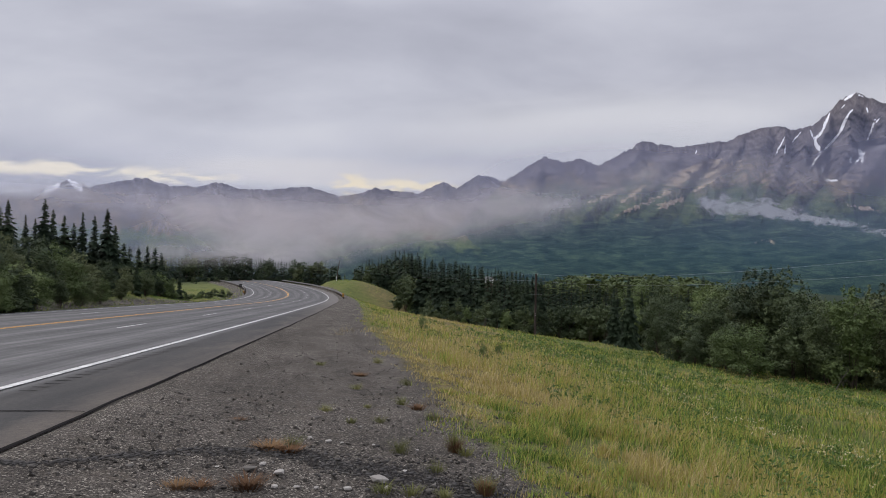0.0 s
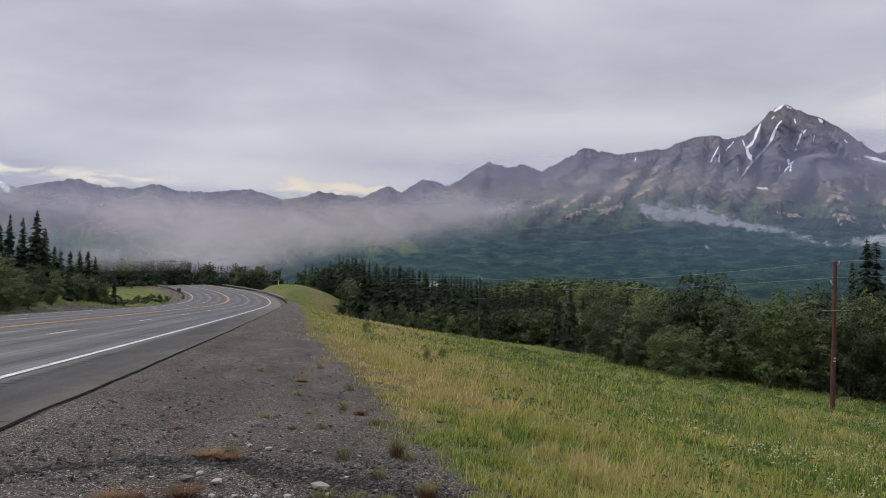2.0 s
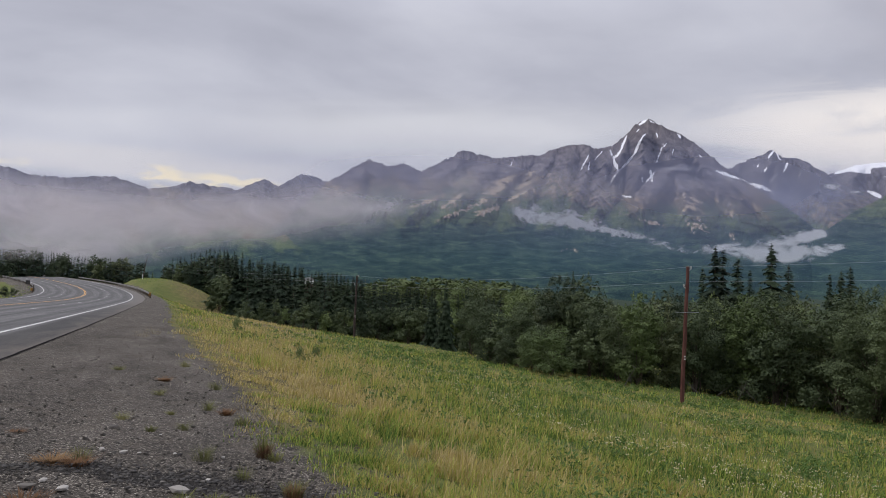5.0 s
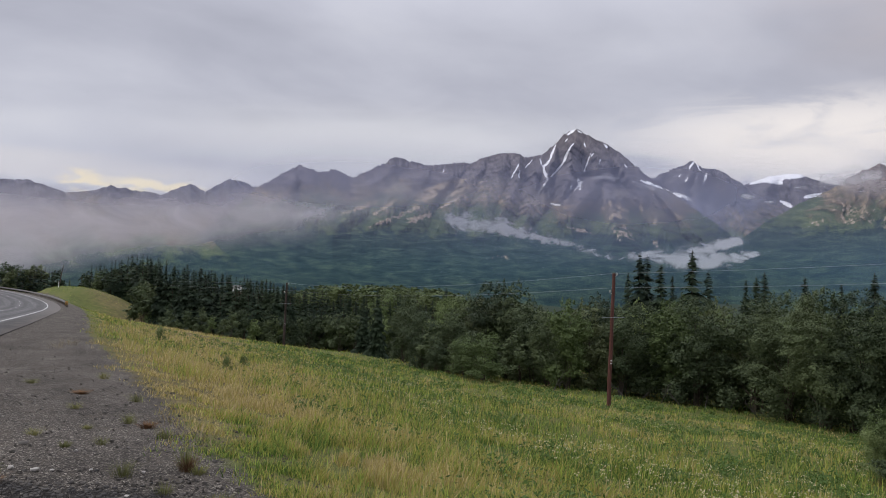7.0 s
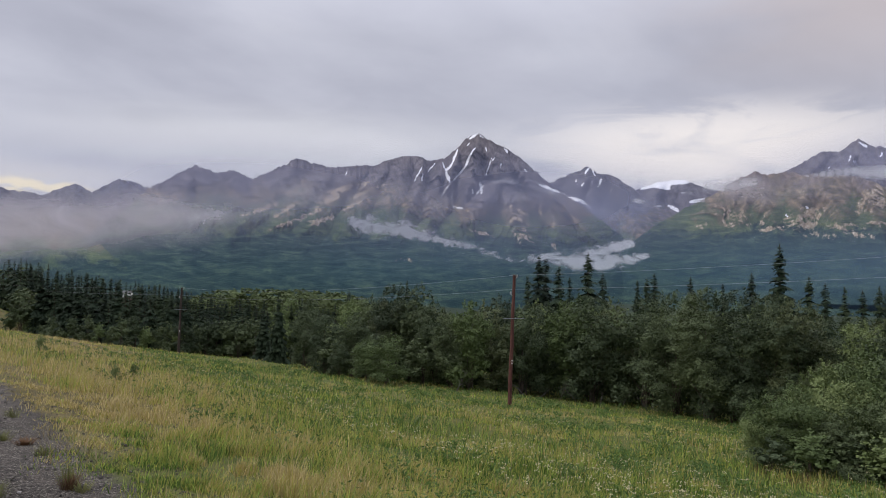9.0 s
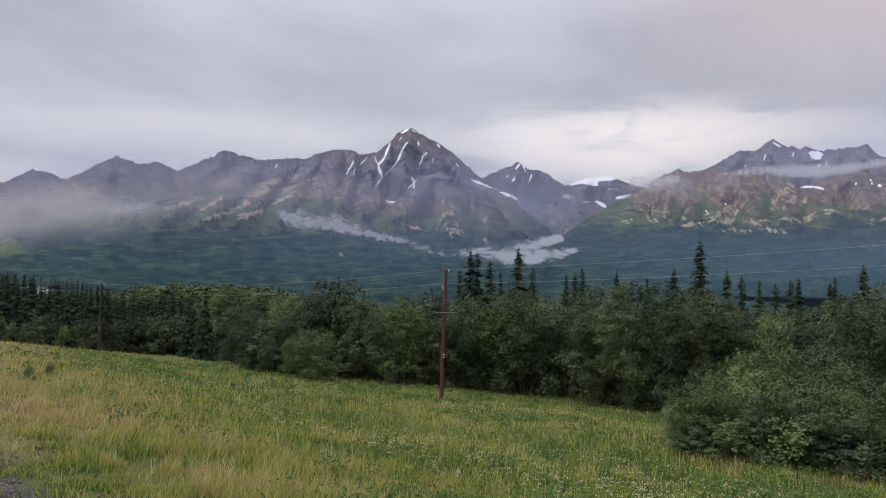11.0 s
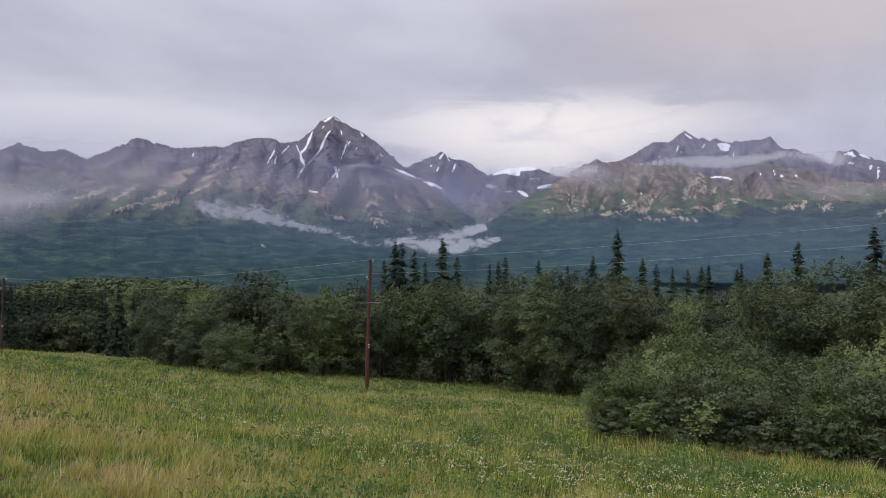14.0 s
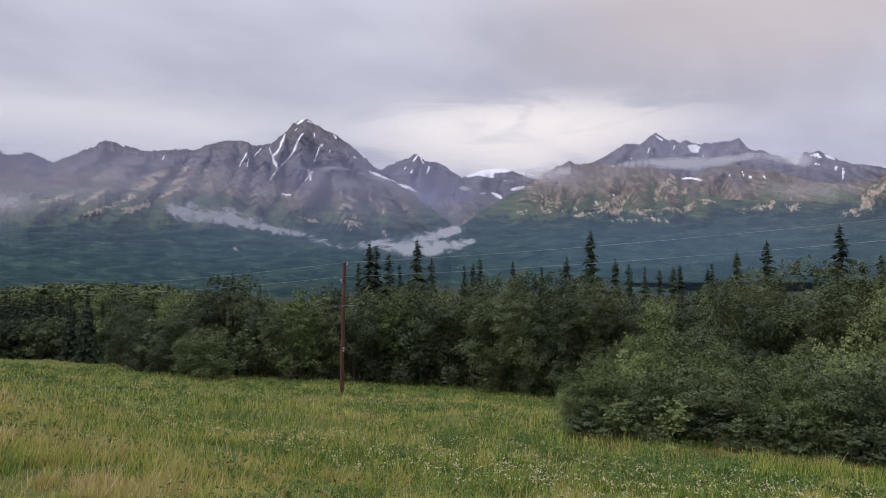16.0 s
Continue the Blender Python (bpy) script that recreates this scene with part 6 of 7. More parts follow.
# ---- meadow ----
def blades(n_try, az0, az1, r0, r1, seed, height, width, keep, tone, bend=0.75, simple=False):
    """Bent grass blades of two quads and a tip each, scattered over a sector."""
    rng = np.random.default_rng(seed)
    az = np.radians(rng.uniform(az0, az1, n_try))
    r = r0 * (r1 / r0) ** rng.random(n_try)
    x, y = r * np.sin(az), r * np.cos(az)
    s, off = station(x, y)
    ok = keep(x, y, s, off, rng)
    x, y, s, off, r = x[ok], y[ok], s[ok], off[ok], r[ok]
    z = ground_z(x, y) - 0.03
    n = len(x)
    h = height(x, y, s, off) * rng.uniform(0.55, 1.25, n)
    w = width * (0.5 + r / 9.0) * rng.uniform(0.7, 1.3, n)
    a = rng.uniform(0, 2 * np.pi, n)
    lean = rng.uniform(0.1, 1.0, n) * bend * h
    wind = 0.10 * h
    dx, dy = np.cos(a) * lean + wind, np.sin(a) * lean
    # blades stand broadside in every direction
    b = rng.uniform(0, 2 * np.pi, n)
    sx, sy = np.cos(b) * w, np.sin(b) * w
    shade_ = tone(x, y, s, off, rng)[:, None]
    if simple:
        P = np.stack([np.stack([x - sx, y - sy, z], 1), np.stack([x + sx, y + sy, z], 1), np.stack([x + dx, y + dy, z + h], 1)], 1)
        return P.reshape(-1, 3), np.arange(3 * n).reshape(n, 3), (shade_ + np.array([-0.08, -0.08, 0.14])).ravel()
    P = np.empty((n, 5, 3), np.float32)
    P[:, 0] = np.stack([x - sx, y - sy, z], 1)
    P[:, 1] = np.stack([x + sx, y + sy, z], 1)
    P[:, 2] = np.stack([x + dx * 0.35 + sx * 0.8, y + dy * 0.35 + sy * 0.8, z + h * 0.6], 1)
    P[:, 3] = np.stack([x + dx * 0.35 - sx * 0.8, y + dy * 0.35 - sy * 0.8, z + h * 0.6], 1)
    P[:, 4] = np.stack([x + dx, y + dy, z + h], 1)
    i = np.arange(n)[:, None] * 5
    F = np.concatenate([i + [0, 1, 2], i + [0, 2, 3], i + [3, 2, 4]])
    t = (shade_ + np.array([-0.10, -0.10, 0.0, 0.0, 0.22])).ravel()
    return P.reshape(-1, 3), F, t


def meadow_tone(x, y, s, off, rng):
    """0 is deep green, 1 is straw: dry on the brow of the slope, green in the hollow, a brown patch round the pole."""
    patch, clump, fine = fbm(x * 0.16, y * 0.16, 4, 31), fbm(x * 0.45, y * 0.45, 3, 35), fbm(x * 1.1, y * 1.1, 3, 37)
    brow = dry_brow(x, y)
    brown = np.exp(-((x - 25) / 7) ** 2 - ((y - 31.5) / 3.5) ** 2)
    return np.clip(0.36 - 0.09 * smooth(4, 13, x) - 0.34 * smooth(0.54, 0.66, fbm(x * 0.33 + 3, y * 0.33, 4, 57)) + 0.60 * brow + 0.42 * brown - 0.45 * np.exp(-((x - 3.0) / 1.1) ** 2 - ((y - 5.4) / 0.9) ** 2) - 0.3 * np.exp(-((x - 7.5) / 2.0) ** 2 - ((y - 8.0) / 1.5) ** 2) - 0.16 * smooth(2, 7, x) * smooth(18, 9, y) + 0.8 * (patch - 0.5) + 1.1 * (clump - 0.5) + 1.2 * (fine - 0.5) + 0.8 * (fbm(x * 3.1, y * 3.1, 2, 39) - 0.5), 0, 1)


def meadow_keep(x, y, s, off, rng):
    """Tussocks: thick in clumps with thin places between them."""
    g = off - pad_edge(s)
    edge = smooth(-0.5, 0.8, g + 1.6 * (fbm(x * 0.8, y * 0.8, 4, 41) - 0.5))
    return rng.random(len(x)) < edge * (0.12 + 0.88 * smooth(0.38, 0.62, fbm(x * 2.6, y * 2.6, 3, 43)))


def meadow_height(x, y, s, off):
    g = off - pad_edge(s)
    tussock = fbm(x * 2.6, y * 2.6, 3, 43)
    return (0.10 + 0.14 * smooth(0, 2.0, g)) * (0.15 + 0.7 * fbm(x * 0.55, y * 0.55, 3, 47) + 2.4 * np.clip(tussock - 0.32, 0, 1)) - 0.05 * smooth(14, 30, g)


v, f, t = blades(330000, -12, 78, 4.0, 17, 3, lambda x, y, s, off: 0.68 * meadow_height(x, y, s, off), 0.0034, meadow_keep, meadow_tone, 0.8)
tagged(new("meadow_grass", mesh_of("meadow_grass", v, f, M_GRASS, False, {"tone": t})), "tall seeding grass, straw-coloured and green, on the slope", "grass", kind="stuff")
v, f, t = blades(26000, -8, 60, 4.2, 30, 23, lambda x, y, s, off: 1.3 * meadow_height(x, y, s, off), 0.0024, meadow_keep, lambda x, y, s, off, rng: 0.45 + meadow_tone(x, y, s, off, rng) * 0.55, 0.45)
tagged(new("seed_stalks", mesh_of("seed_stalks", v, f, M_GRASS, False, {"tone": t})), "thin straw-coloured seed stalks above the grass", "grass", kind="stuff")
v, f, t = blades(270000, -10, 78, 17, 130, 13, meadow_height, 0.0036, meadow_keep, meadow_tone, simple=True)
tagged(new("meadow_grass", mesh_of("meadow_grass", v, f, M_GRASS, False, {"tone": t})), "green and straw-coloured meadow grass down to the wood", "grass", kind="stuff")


def left_keep(x, y, s, off, rng):
    w = -off - 4 * LANE - 1.3
    knoll = (off > 5) & (s > 125) & (s < 215)
    return ((w > 0.8) & (rng.random(len(x)) < 0.8)) | knoll


v, f, t = blades(110000, -38, 0, 28, 210, 5, lambda x, y, s, off: np.full(len(x), 0.20), 0.0016, left_keep, lambda x, y, s, off, rng: np.clip(0.06 + 0.30 * smooth(8, 14, off) + 0.9 * (fbm(x * 0.1, y * 0.1, 3, 51) - 0.5) + 0.35 * (fbm(x * 0.6, y * 0.6, 3, 52) - 0.5), 0, 1))
tagged(new("verge_grass", mesh_of("verge_grass", v, f, M_GRASS, False, {"tone": t})), "green grass on the verge and the knoll", "grass", kind="stuff")


v, f, t = blades(5200, 51, 76, 19.6, 23.4, 27, lambda x, y, s, off: np.full(len(x), 0.34), 0.0012, lambda x, y, s, off, rng: rng.random(len(x)) < smooth(0.42, 0.62, fbm(x * 0.9, y * 0.9, 3, 63)), lambda x, y, s, off, rng: np.full(len(x), 0.8), 0.4)
tagged(new("reddish_stalks", mesh_of("reddish_stalks", v, f, M_RUST, False, {"tone": t})), "reddish dry seed stalks along the foot of the shrub", "grass", kind="stuff")


def build_dead_branch(az, back, length, lean, turn, seed):
    """A dry grey stem with side twigs, leaning out of the undergrowth."""
    rng = random.Random(seed)
    x, y = at_bearing(az, wood_edge(az) + back)
    branch = tagged(new("dead_branch"), "bare grey dead branch at the foot of the wood", "branch", "dead branches along the wood")
    branch.location, branch.rotation_euler = (x, y, ground_at(x, y) - 0.05), (0, 0, turn)
    side, up_ = length * math.sin(lean), length * math.cos(lean)
    v, f = tube([(0, 0, 0), (0.3 * side, 0.03, 0.36 * up_), (0.65 * side, -0.04, 0.72 * up_), (side, 0.02, up_)], [0.035, 0.028, 0.018, 0.006], 6)
    part("stem", mesh_of("stem", v, f, M_DEAD, True), M_DEAD, branch)
    for k in range(5):
        t = 0.35 + 0.13 * k
        p = (t * side, 0.0, t * up_)
        q = (p[0] + rng.uniform(-0.4, 0.4), rng.uniform(-0.3, 0.3), p[2] + rng.uniform(0.1, 0.5))
        v, f = tube([p, q], [0.014, 0.004], 5)
        part("twig", mesh_of("twig", v, f, M_DEAD, True), M_DEAD, branch)


for k, (az, back, length, lean) in enumerate(((29.0, 0.5, 1.8, 0.5), (29.6, 0.3, 1.3, -0.9), (34.6, 0.3, 2.0, 1.0), (35.6, 0.5, 1.6, -1.1), (37.2, 0.5, 2.3, 0.7), (38.6, 0.3, 1.9, -0.8), (40.4, 0.4, 2.4, 1.1), (42.0, 0.4, 1.6, -0.5), (44.1, 0.5, 2.2, 0.9))):
    build_dead_branch(az, back, length, lean, 1.3 * k - radians(az), 300 + k)


# ---- gravel, stones and weeds ----
def stone_shape(seed, flat=0.55):
    """A rough broken stone."""
    bm = bmesh.new()
    bmesh.ops.create_icosphere(bm, subdivisions=1, radius=0.5)
    rng = random.Random(seed)
    for v in bm.verts:
        v.co *= rng.uniform(0.7, 1.2)
        v.co.z *= flat
    return bm


STONES = []
for i in range(5):
    bm = stone_shape(90 + i, 0.4 + 0.1 * i)
    me = bpy.data.meshes.new("stone")
    bm.to_mesh(me)
    bm.free()
    me.materials.append(M_STONE)
    STONES.append(me)


def lay_stone(k, az, el, size, turn, long_=1.0):
    r = edge_r(az, el)
    x, y = at_bearing(az, r)
    ob = tagged(new("stone", STONES[k % 5]), "pale grey broken stone lying on the gravel", "stone", "stones on the gravel pad")
    ob.location, ob.rotation_euler, ob.scale = (x, y, ground_at(x, y) + 0.2 * size), (0, 0, turn), (0.7 * size * long_, 0.7 * size, 0.7 * size)


for k, (az, el, size, long_) in enumerate(((-15.0, -15.7, 0.13, 1.5), (-12.9, -16.1, 0.12, 1.3), (-14.1, -15.4, 0.07, 1.2), (-10.5, -13.6, 0.09, 1.4), (-9.0, -14.0, 0.08, 1.6), (-8.0, -14.1, 0.06, 1.1), (-9.9, -12.2, 0.10, 1.6), (-5.0, -17.0, 0.14, 1.9), (-4.4, -17.6, 0.08, 1.3), (-6.6, -12.9, 0.06, 1.0),
                                            (-3.0, -16.4, 0.06, 1.2), (-11.5, -17.6, 0.07, 1.2), (-10.0, -18.3, 0.06, 1.3), (-7.5, -18.2, 0.09, 1.2), (-2.0, -14.8, 0.05, 1.2), (-17.5, -15.3, 0.05, 1.2), (-5.5, -14.2, 0.05, 1.4), (-1.0, -17.8, 0.08, 1.2), (-13.2, -18.4, 0.08, 1.5), (-6.2, -16.2, 0.06, 1.2))):
    lay_stone(k, az, el, size, k * 1.7, long_)


def build_pebbles(n, seed):
    """Loose stones of the pad, too many and too small to pick apart."""
    rng = np.random.default_rng(seed)
    tv = np.array([(1, 1, 1), (1, -1, -1), (-1, 1, -1), (-1, -1, 1), (0, 0.2, 1.3)]) * 0.5
    tf = np.array([(0, 1, 2), (0, 3, 1), (0, 2, 3), (1, 3, 2), (0, 3, 4), (0, 2, 4)])
    az, r = np.radians(rng.uniform(-36, 12, n)), 3.6 * (22 / 3.6) ** (rng.random(n) ** 1.2)
    x, y = r * np.sin(az), r * np.cos(az)
    s, off = station(x, y)
    band = fbm(x * 0.9, y * 0.9, 4, 71)
    ok = (off > 1.9) & (off < pad_edge(s) + 0.8) & (rng.random(n) < 0.22 + 0.3 * smooth(0.4, 0.65, band) + np.exp(-((y - np.interp(x, RUT_X, RUT_Y)) / 0.25) ** 2))
    x, y = x[ok], y[ok]
    n = len(x)
    size = 0.007 + 0.028 * rng.random(n) ** 5
    z = ground_z(x, y) + size * 0.15
    a = rng.uniform(0, 6.283, n)
    ca, sa = np.cos(a), np.sin(a)
    jit = tv[None] * rng.uniform(0.6, 1.4, (n, 5, 1)) * size[:, None, None] * np.array([1.3, 1.0, 0.7])
    v = np.stack([jit[..., 0] * ca[:, None] - jit[..., 1] * sa[:, None] + x[:, None], jit[..., 0] * sa[:, None] + jit[..., 1] * ca[:, None] + y[:, None], jit[..., 2] + z[:, None]], -1)
    f = (np.arange(n)[:, None, None] * 5 + tf[None]).reshape(-1, 3)
    tagged(new("pebbles", mesh_of("pebbles", v.reshape(-1, 3), f, M_STONE)), "loose grey pebbles scattered over the pad", "gravel", kind="stuff")


build_pebbles(42000, 12)


def build_rubble(n, seed):
    """Dark broken asphalt lying in the washed-out rut."""
    rng = np.random.default_rng(seed)
    x = rng.uniform(RUT_X[0] - 0.2, RUT_X[-1] + 0.3, n)
    y = np.interp(x, RUT_X, RUT_Y) + rng.normal(size=n) * np.interp(x, RUT_X, (0.03, 0.06, 0.10, 0.18, 0.22, 0.2)) + 0.12 * (fbm(x * 2.2, x * 0, 4, 19) - 0.5)
    size = 0.007 + 0.026 * rng.random(n) ** 4
    z = ground_z(x, y) + size * 0.1
    corner = np.array([(-1, -1, -1), (1, -1, -1), (1, 1, -1), (-1, 1, -1), (-1, -1, 1), (1, -1, 1), (1, 1, 1), (-1, 1, 1)]) * 0.5
    quad = np.array([(0, 3, 2, 1), (4, 5, 6, 7), (0, 1, 5, 4), (1, 2, 6, 5), (2, 3, 7, 6), (3, 0, 4, 7)])
    a = rng.uniform(0, 6.283, n)[:, None]
    c = corner[None] * rng.uniform(0.5, 1.3, (n, 8, 1)) * size[:, None, None] * np.array([1.3, 1.0, 0.6])
    v = np.stack([c[..., 0] * np.cos(a) - c[..., 1] * np.sin(a) + x[:, None], c[..., 0] * np.sin(a) + c[..., 1] * np.cos(a) + y[:, None], c[..., 2] + z[:, None]], -1)
    f = (np.arange(n)[:, None, None] * 8 + quad[None]).reshape(-1, 4)
    tagged(new("asphalt_rubble", mesh_of("asphalt_rubble", v.reshape(-1, 3), f, M_RUBBLE)), "black crumbs of broken asphalt in a rut", "gravel", kind="stuff")


build_rubble(2600, 15)


def make_tuft(name, n, height, spread, mat, seed, label, width=0.004):
    """A small weed: a loose rosette of thin bent blades."""
    rng = np.random.default_rng(seed)
    a, l = rng.uniform(0, 6.283, n), rng.uniform(0.4, 1.0, n)
    root = np.stack([np.cos(a), np.sin(a), 0 * a], 1) * (0.6 * spread * rng.random(n))[:, None]
    out = np.stack([np.cos(a), np.sin(a), 0 * a], 1) * (spread * l * rng.uniform(0.2, 1.0, n))[:, None]
    side = np.stack([-np.sin(a), np.cos(a), 0 * a], 1) * width
    h = np.stack([0 * a, 0 * a, height * l], 1)
    P = np.stack([root - side, root + side, root + out * 0.4 + h * 0.6 + side, root + out * 0.4 + h * 0.6 - side, root + out + h], 1)
    i = np.arange(n)[:, None] * 5
    F = np.concatenate([i + [0, 1, 2], i + [0, 2, 3], i + [3, 2, 4]])
    me = mesh_of(name, P.reshape(-1, 3), F, mat, False, {"tone": np.tile([0.25, 0.25, 0.40, 0.40, 0.72], n)})
    return me, label


TUFTS = {"grass_tuft": make_tuft("grass_tuft", 150, 0.15, 0.17, M_TUFT, 1, "small tuft of yellow-green grass growing in the gravel", 0.0014),
         "dry_weed": make_tuft("dry_weed", 260, 0.11, 0.22, M_RUST, 2, "low reddish dry weed spreading on the gravel", 0.003),
         "green_weed": make_tuft("green_weed", 110, 0.10, 0.13, M_TUFT, 3, "small green weed growing in the gravel", 0.0025),
         "dead_weed": make_tuft("dead_weed", 44, 0.45, 0.70, M_DRY, 4, "tangle of dry grey stalks at the gravel's edge", 0.0026)}


def grow(kind, az, el, size, turn=0.0, squash=1.0):
    me, label = TUFTS[kind]
    r = edge_r(az, el)
    x, y = at_bearing(az, r)
    ob = tagged(new(kind, me), label, "weed", "weeds on the gravel pad")
    size *= 0.66
    ob.location, ob.rotation_euler, ob.scale = (x, y, ground_at(x, y) - 0.01), (0, 0, turn), (size, size, size * squash)


for kind, az, el, size, sq in (("dry_weed", -15.3, -17.9, 1.3, 1.0), ("dry_weed", -20.4, -16.7, 0.9, 1.0), ("dry_weed", -13.6, -14.2, 1.3, 0.8), ("dry_weed", -12.2, -14.5, 1.2, 0.8), ("grass_tuft", -11.9, -14.2, 1.3, 1.0), ("dry_weed", -16.0, -12.0, 0.8, 0.5), ("grass_tuft", -9.3, -11.6, 1.2, 0.8),
                               ("green_weed", -7.3, -12.6, 1.1, 1.0), ("grass_tuft", -3.4, -14.9, 1.4, 1.1), ("grass_tuft", 1.0, -14.5, 1.5, 1.6), ("dry_weed", 1.1, -14.7, 0.8, 2.4), ("green_weed", 1.9, -15.0, 1.4, 1.0), ("green_weed", -4.7, -18.2, 1.4, 1.0), ("green_weed", -2.4, -18.2, 1.3, 1.0),
                               ("green_weed", 3.5, -17.8, 1.6, 1.3), ("dry_weed", 3.5, -17.9, 0.7, 2.4), ("grass_tuft", -0.8, -12.4, 1.2, 1.2), ("grass_tuft", -0.4, -16.2, 1.1, 1.0), ("green_weed", -6.0, -11.4, 1.0, 0.9), ("grass_tuft", -5.0, -12.6, 1.0, 1.0), ("grass_tuft", -9.8, -8.0, 1.6, 0.6), ("dry_weed", -6.6, -8.9, 1.2, 0.8),
                               ("grass_tuft", -6.9, -9.9, 1.3, 0.8), ("grass_tuft", -3.3, -11.2, 1.4, 1.0), ("dry_weed", -2.0, -11.6, 1.0, 1.2), ("green_weed", 0.2, -18.6, 1.2, 1.0), ("grass_tuft", -2.9, -9.6, 1.5, 1.0), ("grass_tuft", -5.2, -7.9, 1.6, 1.0), ("dry_weed", -18.8, -18.8, 0.9, 0.9),
                               ("dead_weed", 0.4, -12.2, 1.0, 0.7), ("dead_weed", 1.8, -12.6, 1.1, 0.8), ("dead_weed", 2.8, -13.3, 1.0, 0.7), ("dead_weed", -0.4, -11.3, 0.9, 0.7), ("dead_weed", -8.3, -5.6, 1.3, 0.9), ("dead_weed", -7.6, -5.4, 1.2, 0.9)):
    grow(kind, az, el, size, az * 3, sq)


def build_herbs(n, seed):
    """Clumps of broad leaves among the grass of the lower slope."""
    rng = np.random.default_rng(seed)
    az, r = np.radians(rng.uniform(-4, 76, n)), 5.0 * (80 / 5.0) ** rng.random(n)
    x, y = r * np.sin(az), r * np.cos(az)
    s, off = station(x, y)
    g = off - pad_edge(s)
    dark = np.exp(-((x - 3.0) / 1.0) ** 2 - ((y - 5.4) / 0.8) ** 2)
    ok = (g > 1.5) & (rng.random(n) < 0.9 * dark + smooth(0.50, 0.60, fbm(x * 0.7, y * 0.7, 3, 83)) * (0.25 + 0.75 * smooth(4, 14, g)) * (g > 2.5))
    x, y, r = x[ok], y[ok], r[ok]
    m = 9
    n = len(x)
    z = ground_z(x, y)
    h = rng.uniform(0.12, 0.32, n)
    c = np.stack([np.repeat(x, m), np.repeat(y, m), np.repeat(z, m)], 1) + rng.normal(size=(n * m, 3)) * np.array([0.10, 0.10, 0.0])
    c[:, 2] += np.repeat(h, m) * rng.random(n * m)
    nrm = unit(rng.normal(size=(n * m, 3)) + [0, 0, 0.9])
    t1 = unit(np.cross(nrm, rng.normal(size=(n * m, 3))))
    t2 = np.cross(nrm, t1)
    sz = (0.018 + 0.0010 * np.repeat(r, m))[:, None] * rng.uniform(0.7, 1.4, (n * m, 1))
    v, f = quads_from(c, t1 * sz * 0.9, t2 * sz * 1.3)
    tagged(new("meadow_herbs", mesh_of("meadow_herbs", v, f, M_HERB)), "patches of dark broad-leaved herbs among the grass", "plant", kind="stuff")


build_herbs(38000, 4)


def build_flowers(n, seed):
    """Flat white flower heads on thin stems, scattered in drifts."""
    rng = np.random.default_rng(seed)
    az, r = np.radians(rng.uniform(2, 76, n)), 6.5 * (34 / 6.5) ** rng.random(n)
    x, y = r * np.sin(az), r * np.cos(az)
    s, off = station(x, y)
    g = off - pad_edge(s)
    ok = (g > 4) & (rng.random(n) < smooth(0.45, 0.62, fbm(x * 0.22, y * 0.22, 3, 93)) * smooth(4, 10, g))
    x, y = x[ok], y[ok]
    z = ground_z(x, y) + rng.uniform(0.28, 0.55, len(x))
    V, F, b = [], [], 0
    for X, Y, Z in zip(x, y, z):
        for q in range(int(rng.integers(2, 5))):
            rad = rng.uniform(0.007, 0.014)
            cx, cy, cz = X + rng.normal() * 0.03, Y + rng.normal() * 0.03, Z + rng.normal() * 0.012
            V += [(cx + rad * math.cos(a), cy + rad * math.sin(a), cz + 0.004 * math.cos(2 * a)) for a in np.arange(6) * math.pi / 3] + [(cx, cy, cz + 0.008), (cx, cy, cz - 0.014)]
            F += [(b + i, b + (i + 1) % 6, b + 6) for i in range(6)] + [(b + (i + 1) % 6, b + i, b + 7) for i in range(6)]
            b += 8
    tagged(new("yarrow_flowers", mesh_of("yarrow_flowers", V, F, M_FLOWER)), "white flower heads dotted over the meadow", "flower", kind="stuff")


build_flowers(5200, 6)

# small shrubs standing in the slope
for az, el, h in ((-1.6, -5.3, 0.9), (3.3, -7.6, 0.55), (4.5, -7.3, 0.5)):
    plant(far_leafy, 2, az, edge_r(az, el), height=h, wide=0.9, label="small green shrub standing in the grass")


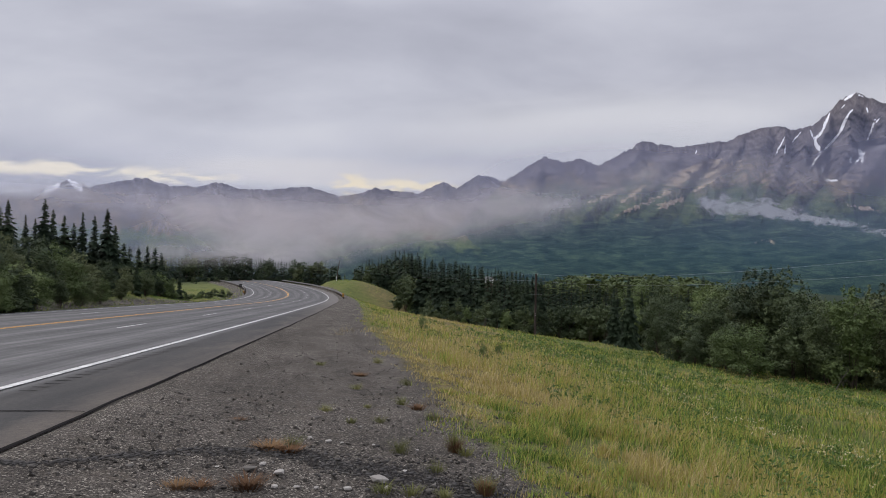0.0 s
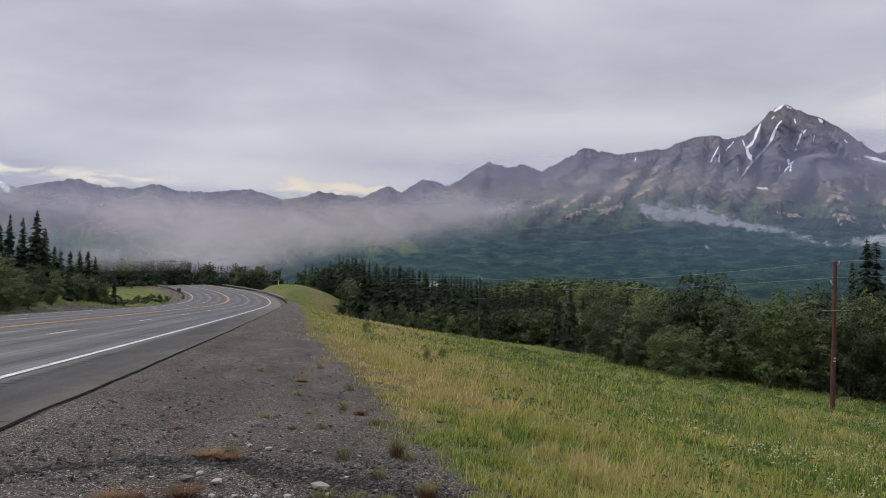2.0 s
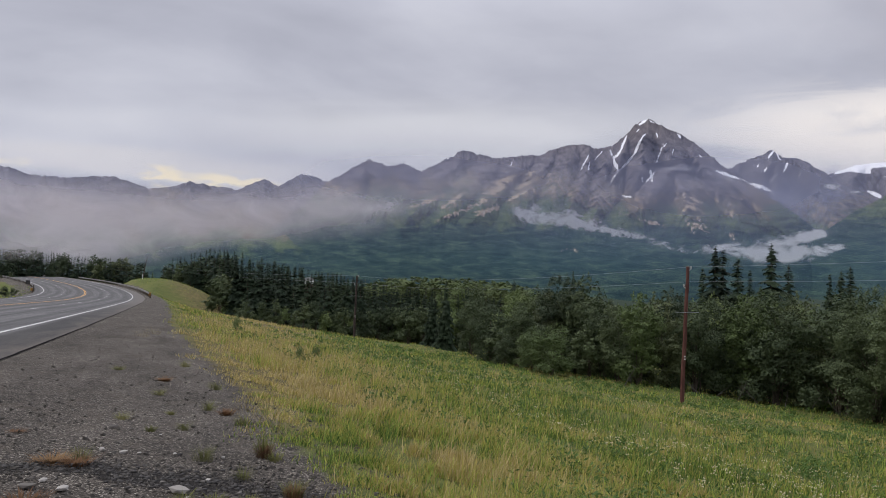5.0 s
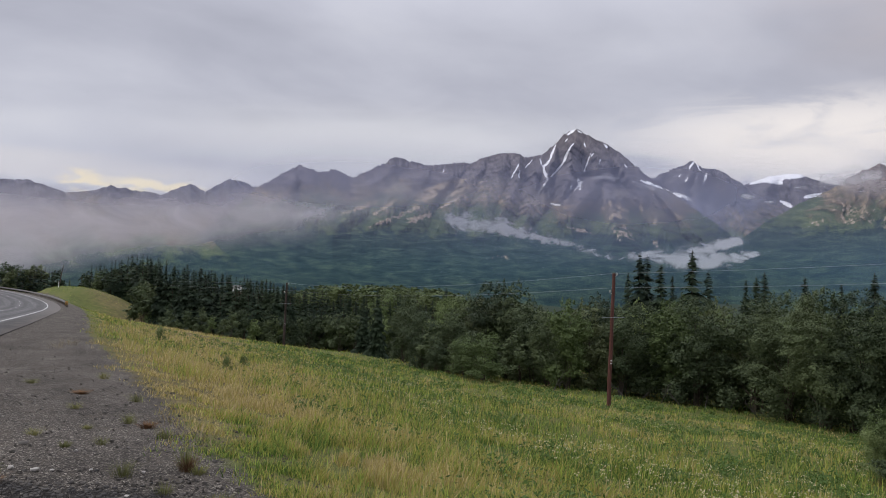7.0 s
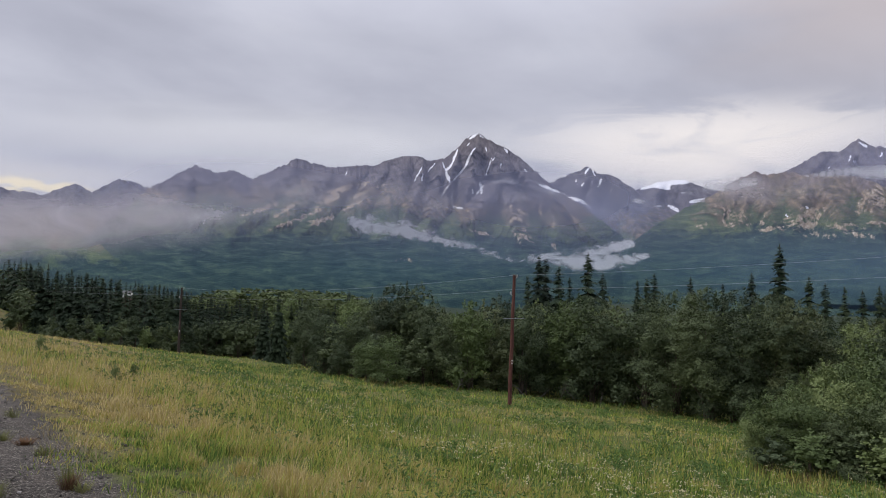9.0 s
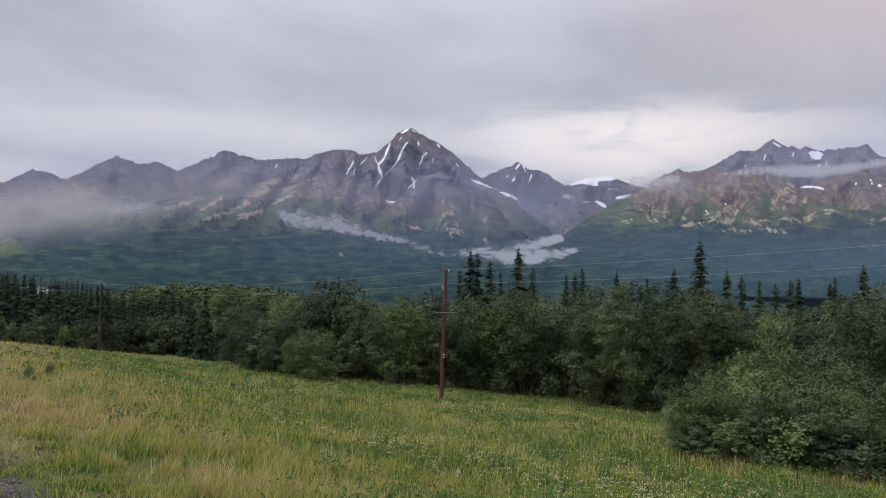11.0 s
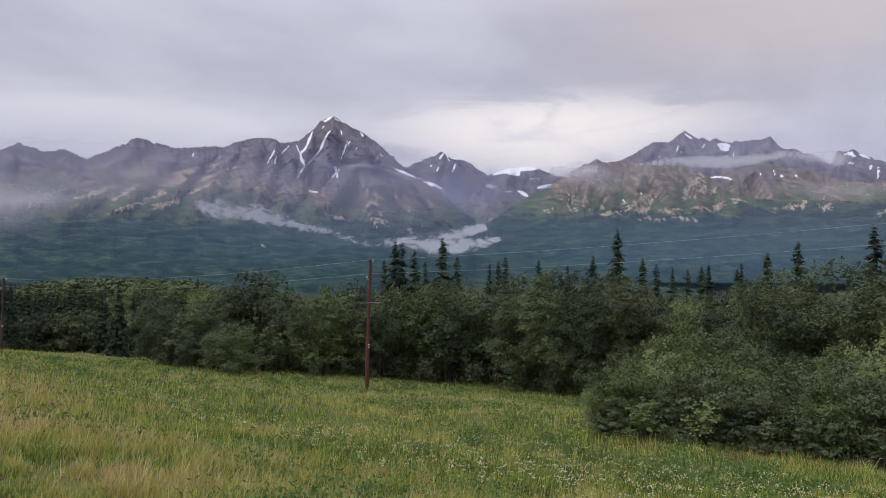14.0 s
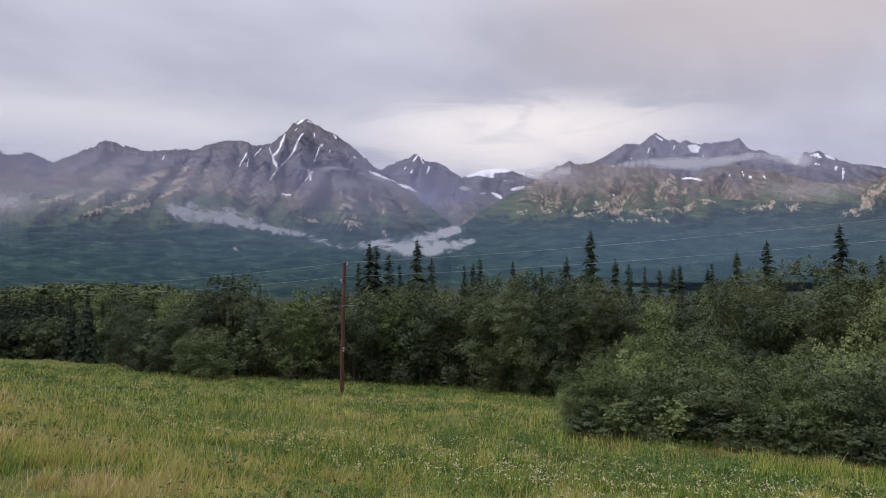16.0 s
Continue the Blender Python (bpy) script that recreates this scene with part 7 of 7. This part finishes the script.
def build_snag(az, r, top_el, lean):
    """A bare dead trunk that leans, with a few broken limbs."""
    x, y = at_bearing(az, r)
    z = ground_at(x, y)
    h = EYE + r * math.tan(radians(top_el)) - z
    snag = tagged(new("dead_tree"), "bare leaning dead trunk among the spruces", "tree")
    snag.location = (x, y, z)
    v, f = tube([(0, 0, -0.3), (lean * 0.2, 0, h * 0.4), (lean * 0.6, 0.1, h * 0.75), (lean, 0.1, h)], [0.20, 0.17, 0.12, 0.04], 7)
    part("trunk", mesh_of("trunk", v, f, M_BARK, True), M_BARK, snag)
    for t, side in ((0.62, -1), (0.74, 1), (0.85, -1)):
        v, f = tube([(lean * t * 0.8, 0.05, h * t), (lean * t * 0.8 + side * 0.6, 0.1, h * t + 0.4)], [0.05, 0.015], 5)
        part("limb", mesh_of("limb", v, f, M_BARK, True), M_BARK, snag)


build_snag(-8.6, 228, 0.45, 1.3)


def build_cabin(az, r):
    x, y = at_bearing(az, r)
    z = EYE + r * math.tan(radians(-0.95))
    cabin = tagged(new("cabin"), "small white cabin almost hidden in the spruces", "house")
    cabin.location, cabin.rotation_euler = (x, y, ground_at(x, y)), (0, 0, radians(-20))
    top = z - ground_at(x, y)
    bm = bmesh.new()
    box_mesh(bm, -0.9, -1.4, -0.5, 0.9, 1.4, top - 1.3, 0.03)
    part("wall", bm, M_POST, cabin, "dark timber lower storey")
    bm = bmesh.new()
    box_mesh(bm, -0.8, -1.5, top - 1.3, 0.8, 1.5, top - 0.3, 0.03)
    part("wall", bm, M_WHITE, cabin, "white upper storey")
    bm = bmesh.new()
    for x0, x1 in ((-0.95, 0.95),):
        vs = [bm.verts.new(c) for c in ((x0, -1.7, top - 0.35), (x1, -1.7, top - 0.35), (x1, 0, top + 0.2), (x0, 0, top + 0.2), (x0, 1.7, top - 0.35), (x1, 1.7, top - 0.35))]
        bm.faces.new((vs[0], vs[1], vs[2], vs[3]))
        bm.faces.new((vs[3], vs[2], vs[5], vs[4]))
    r_ = bmesh.ops.solidify(bm, geom=bm.faces[:], thickness=0.12)
    part("roof", bm, M_STEEL, cabin, "grey sheet-metal roof")
    bm = bmesh.new()
    box_mesh(bm, -0.3, -1.53, top - 1.2, 0.3, -1.49, top - 0.7, 0.01)
    part("window", bm, M_SIGN, cabin)


build_cabin(3.75, 172)
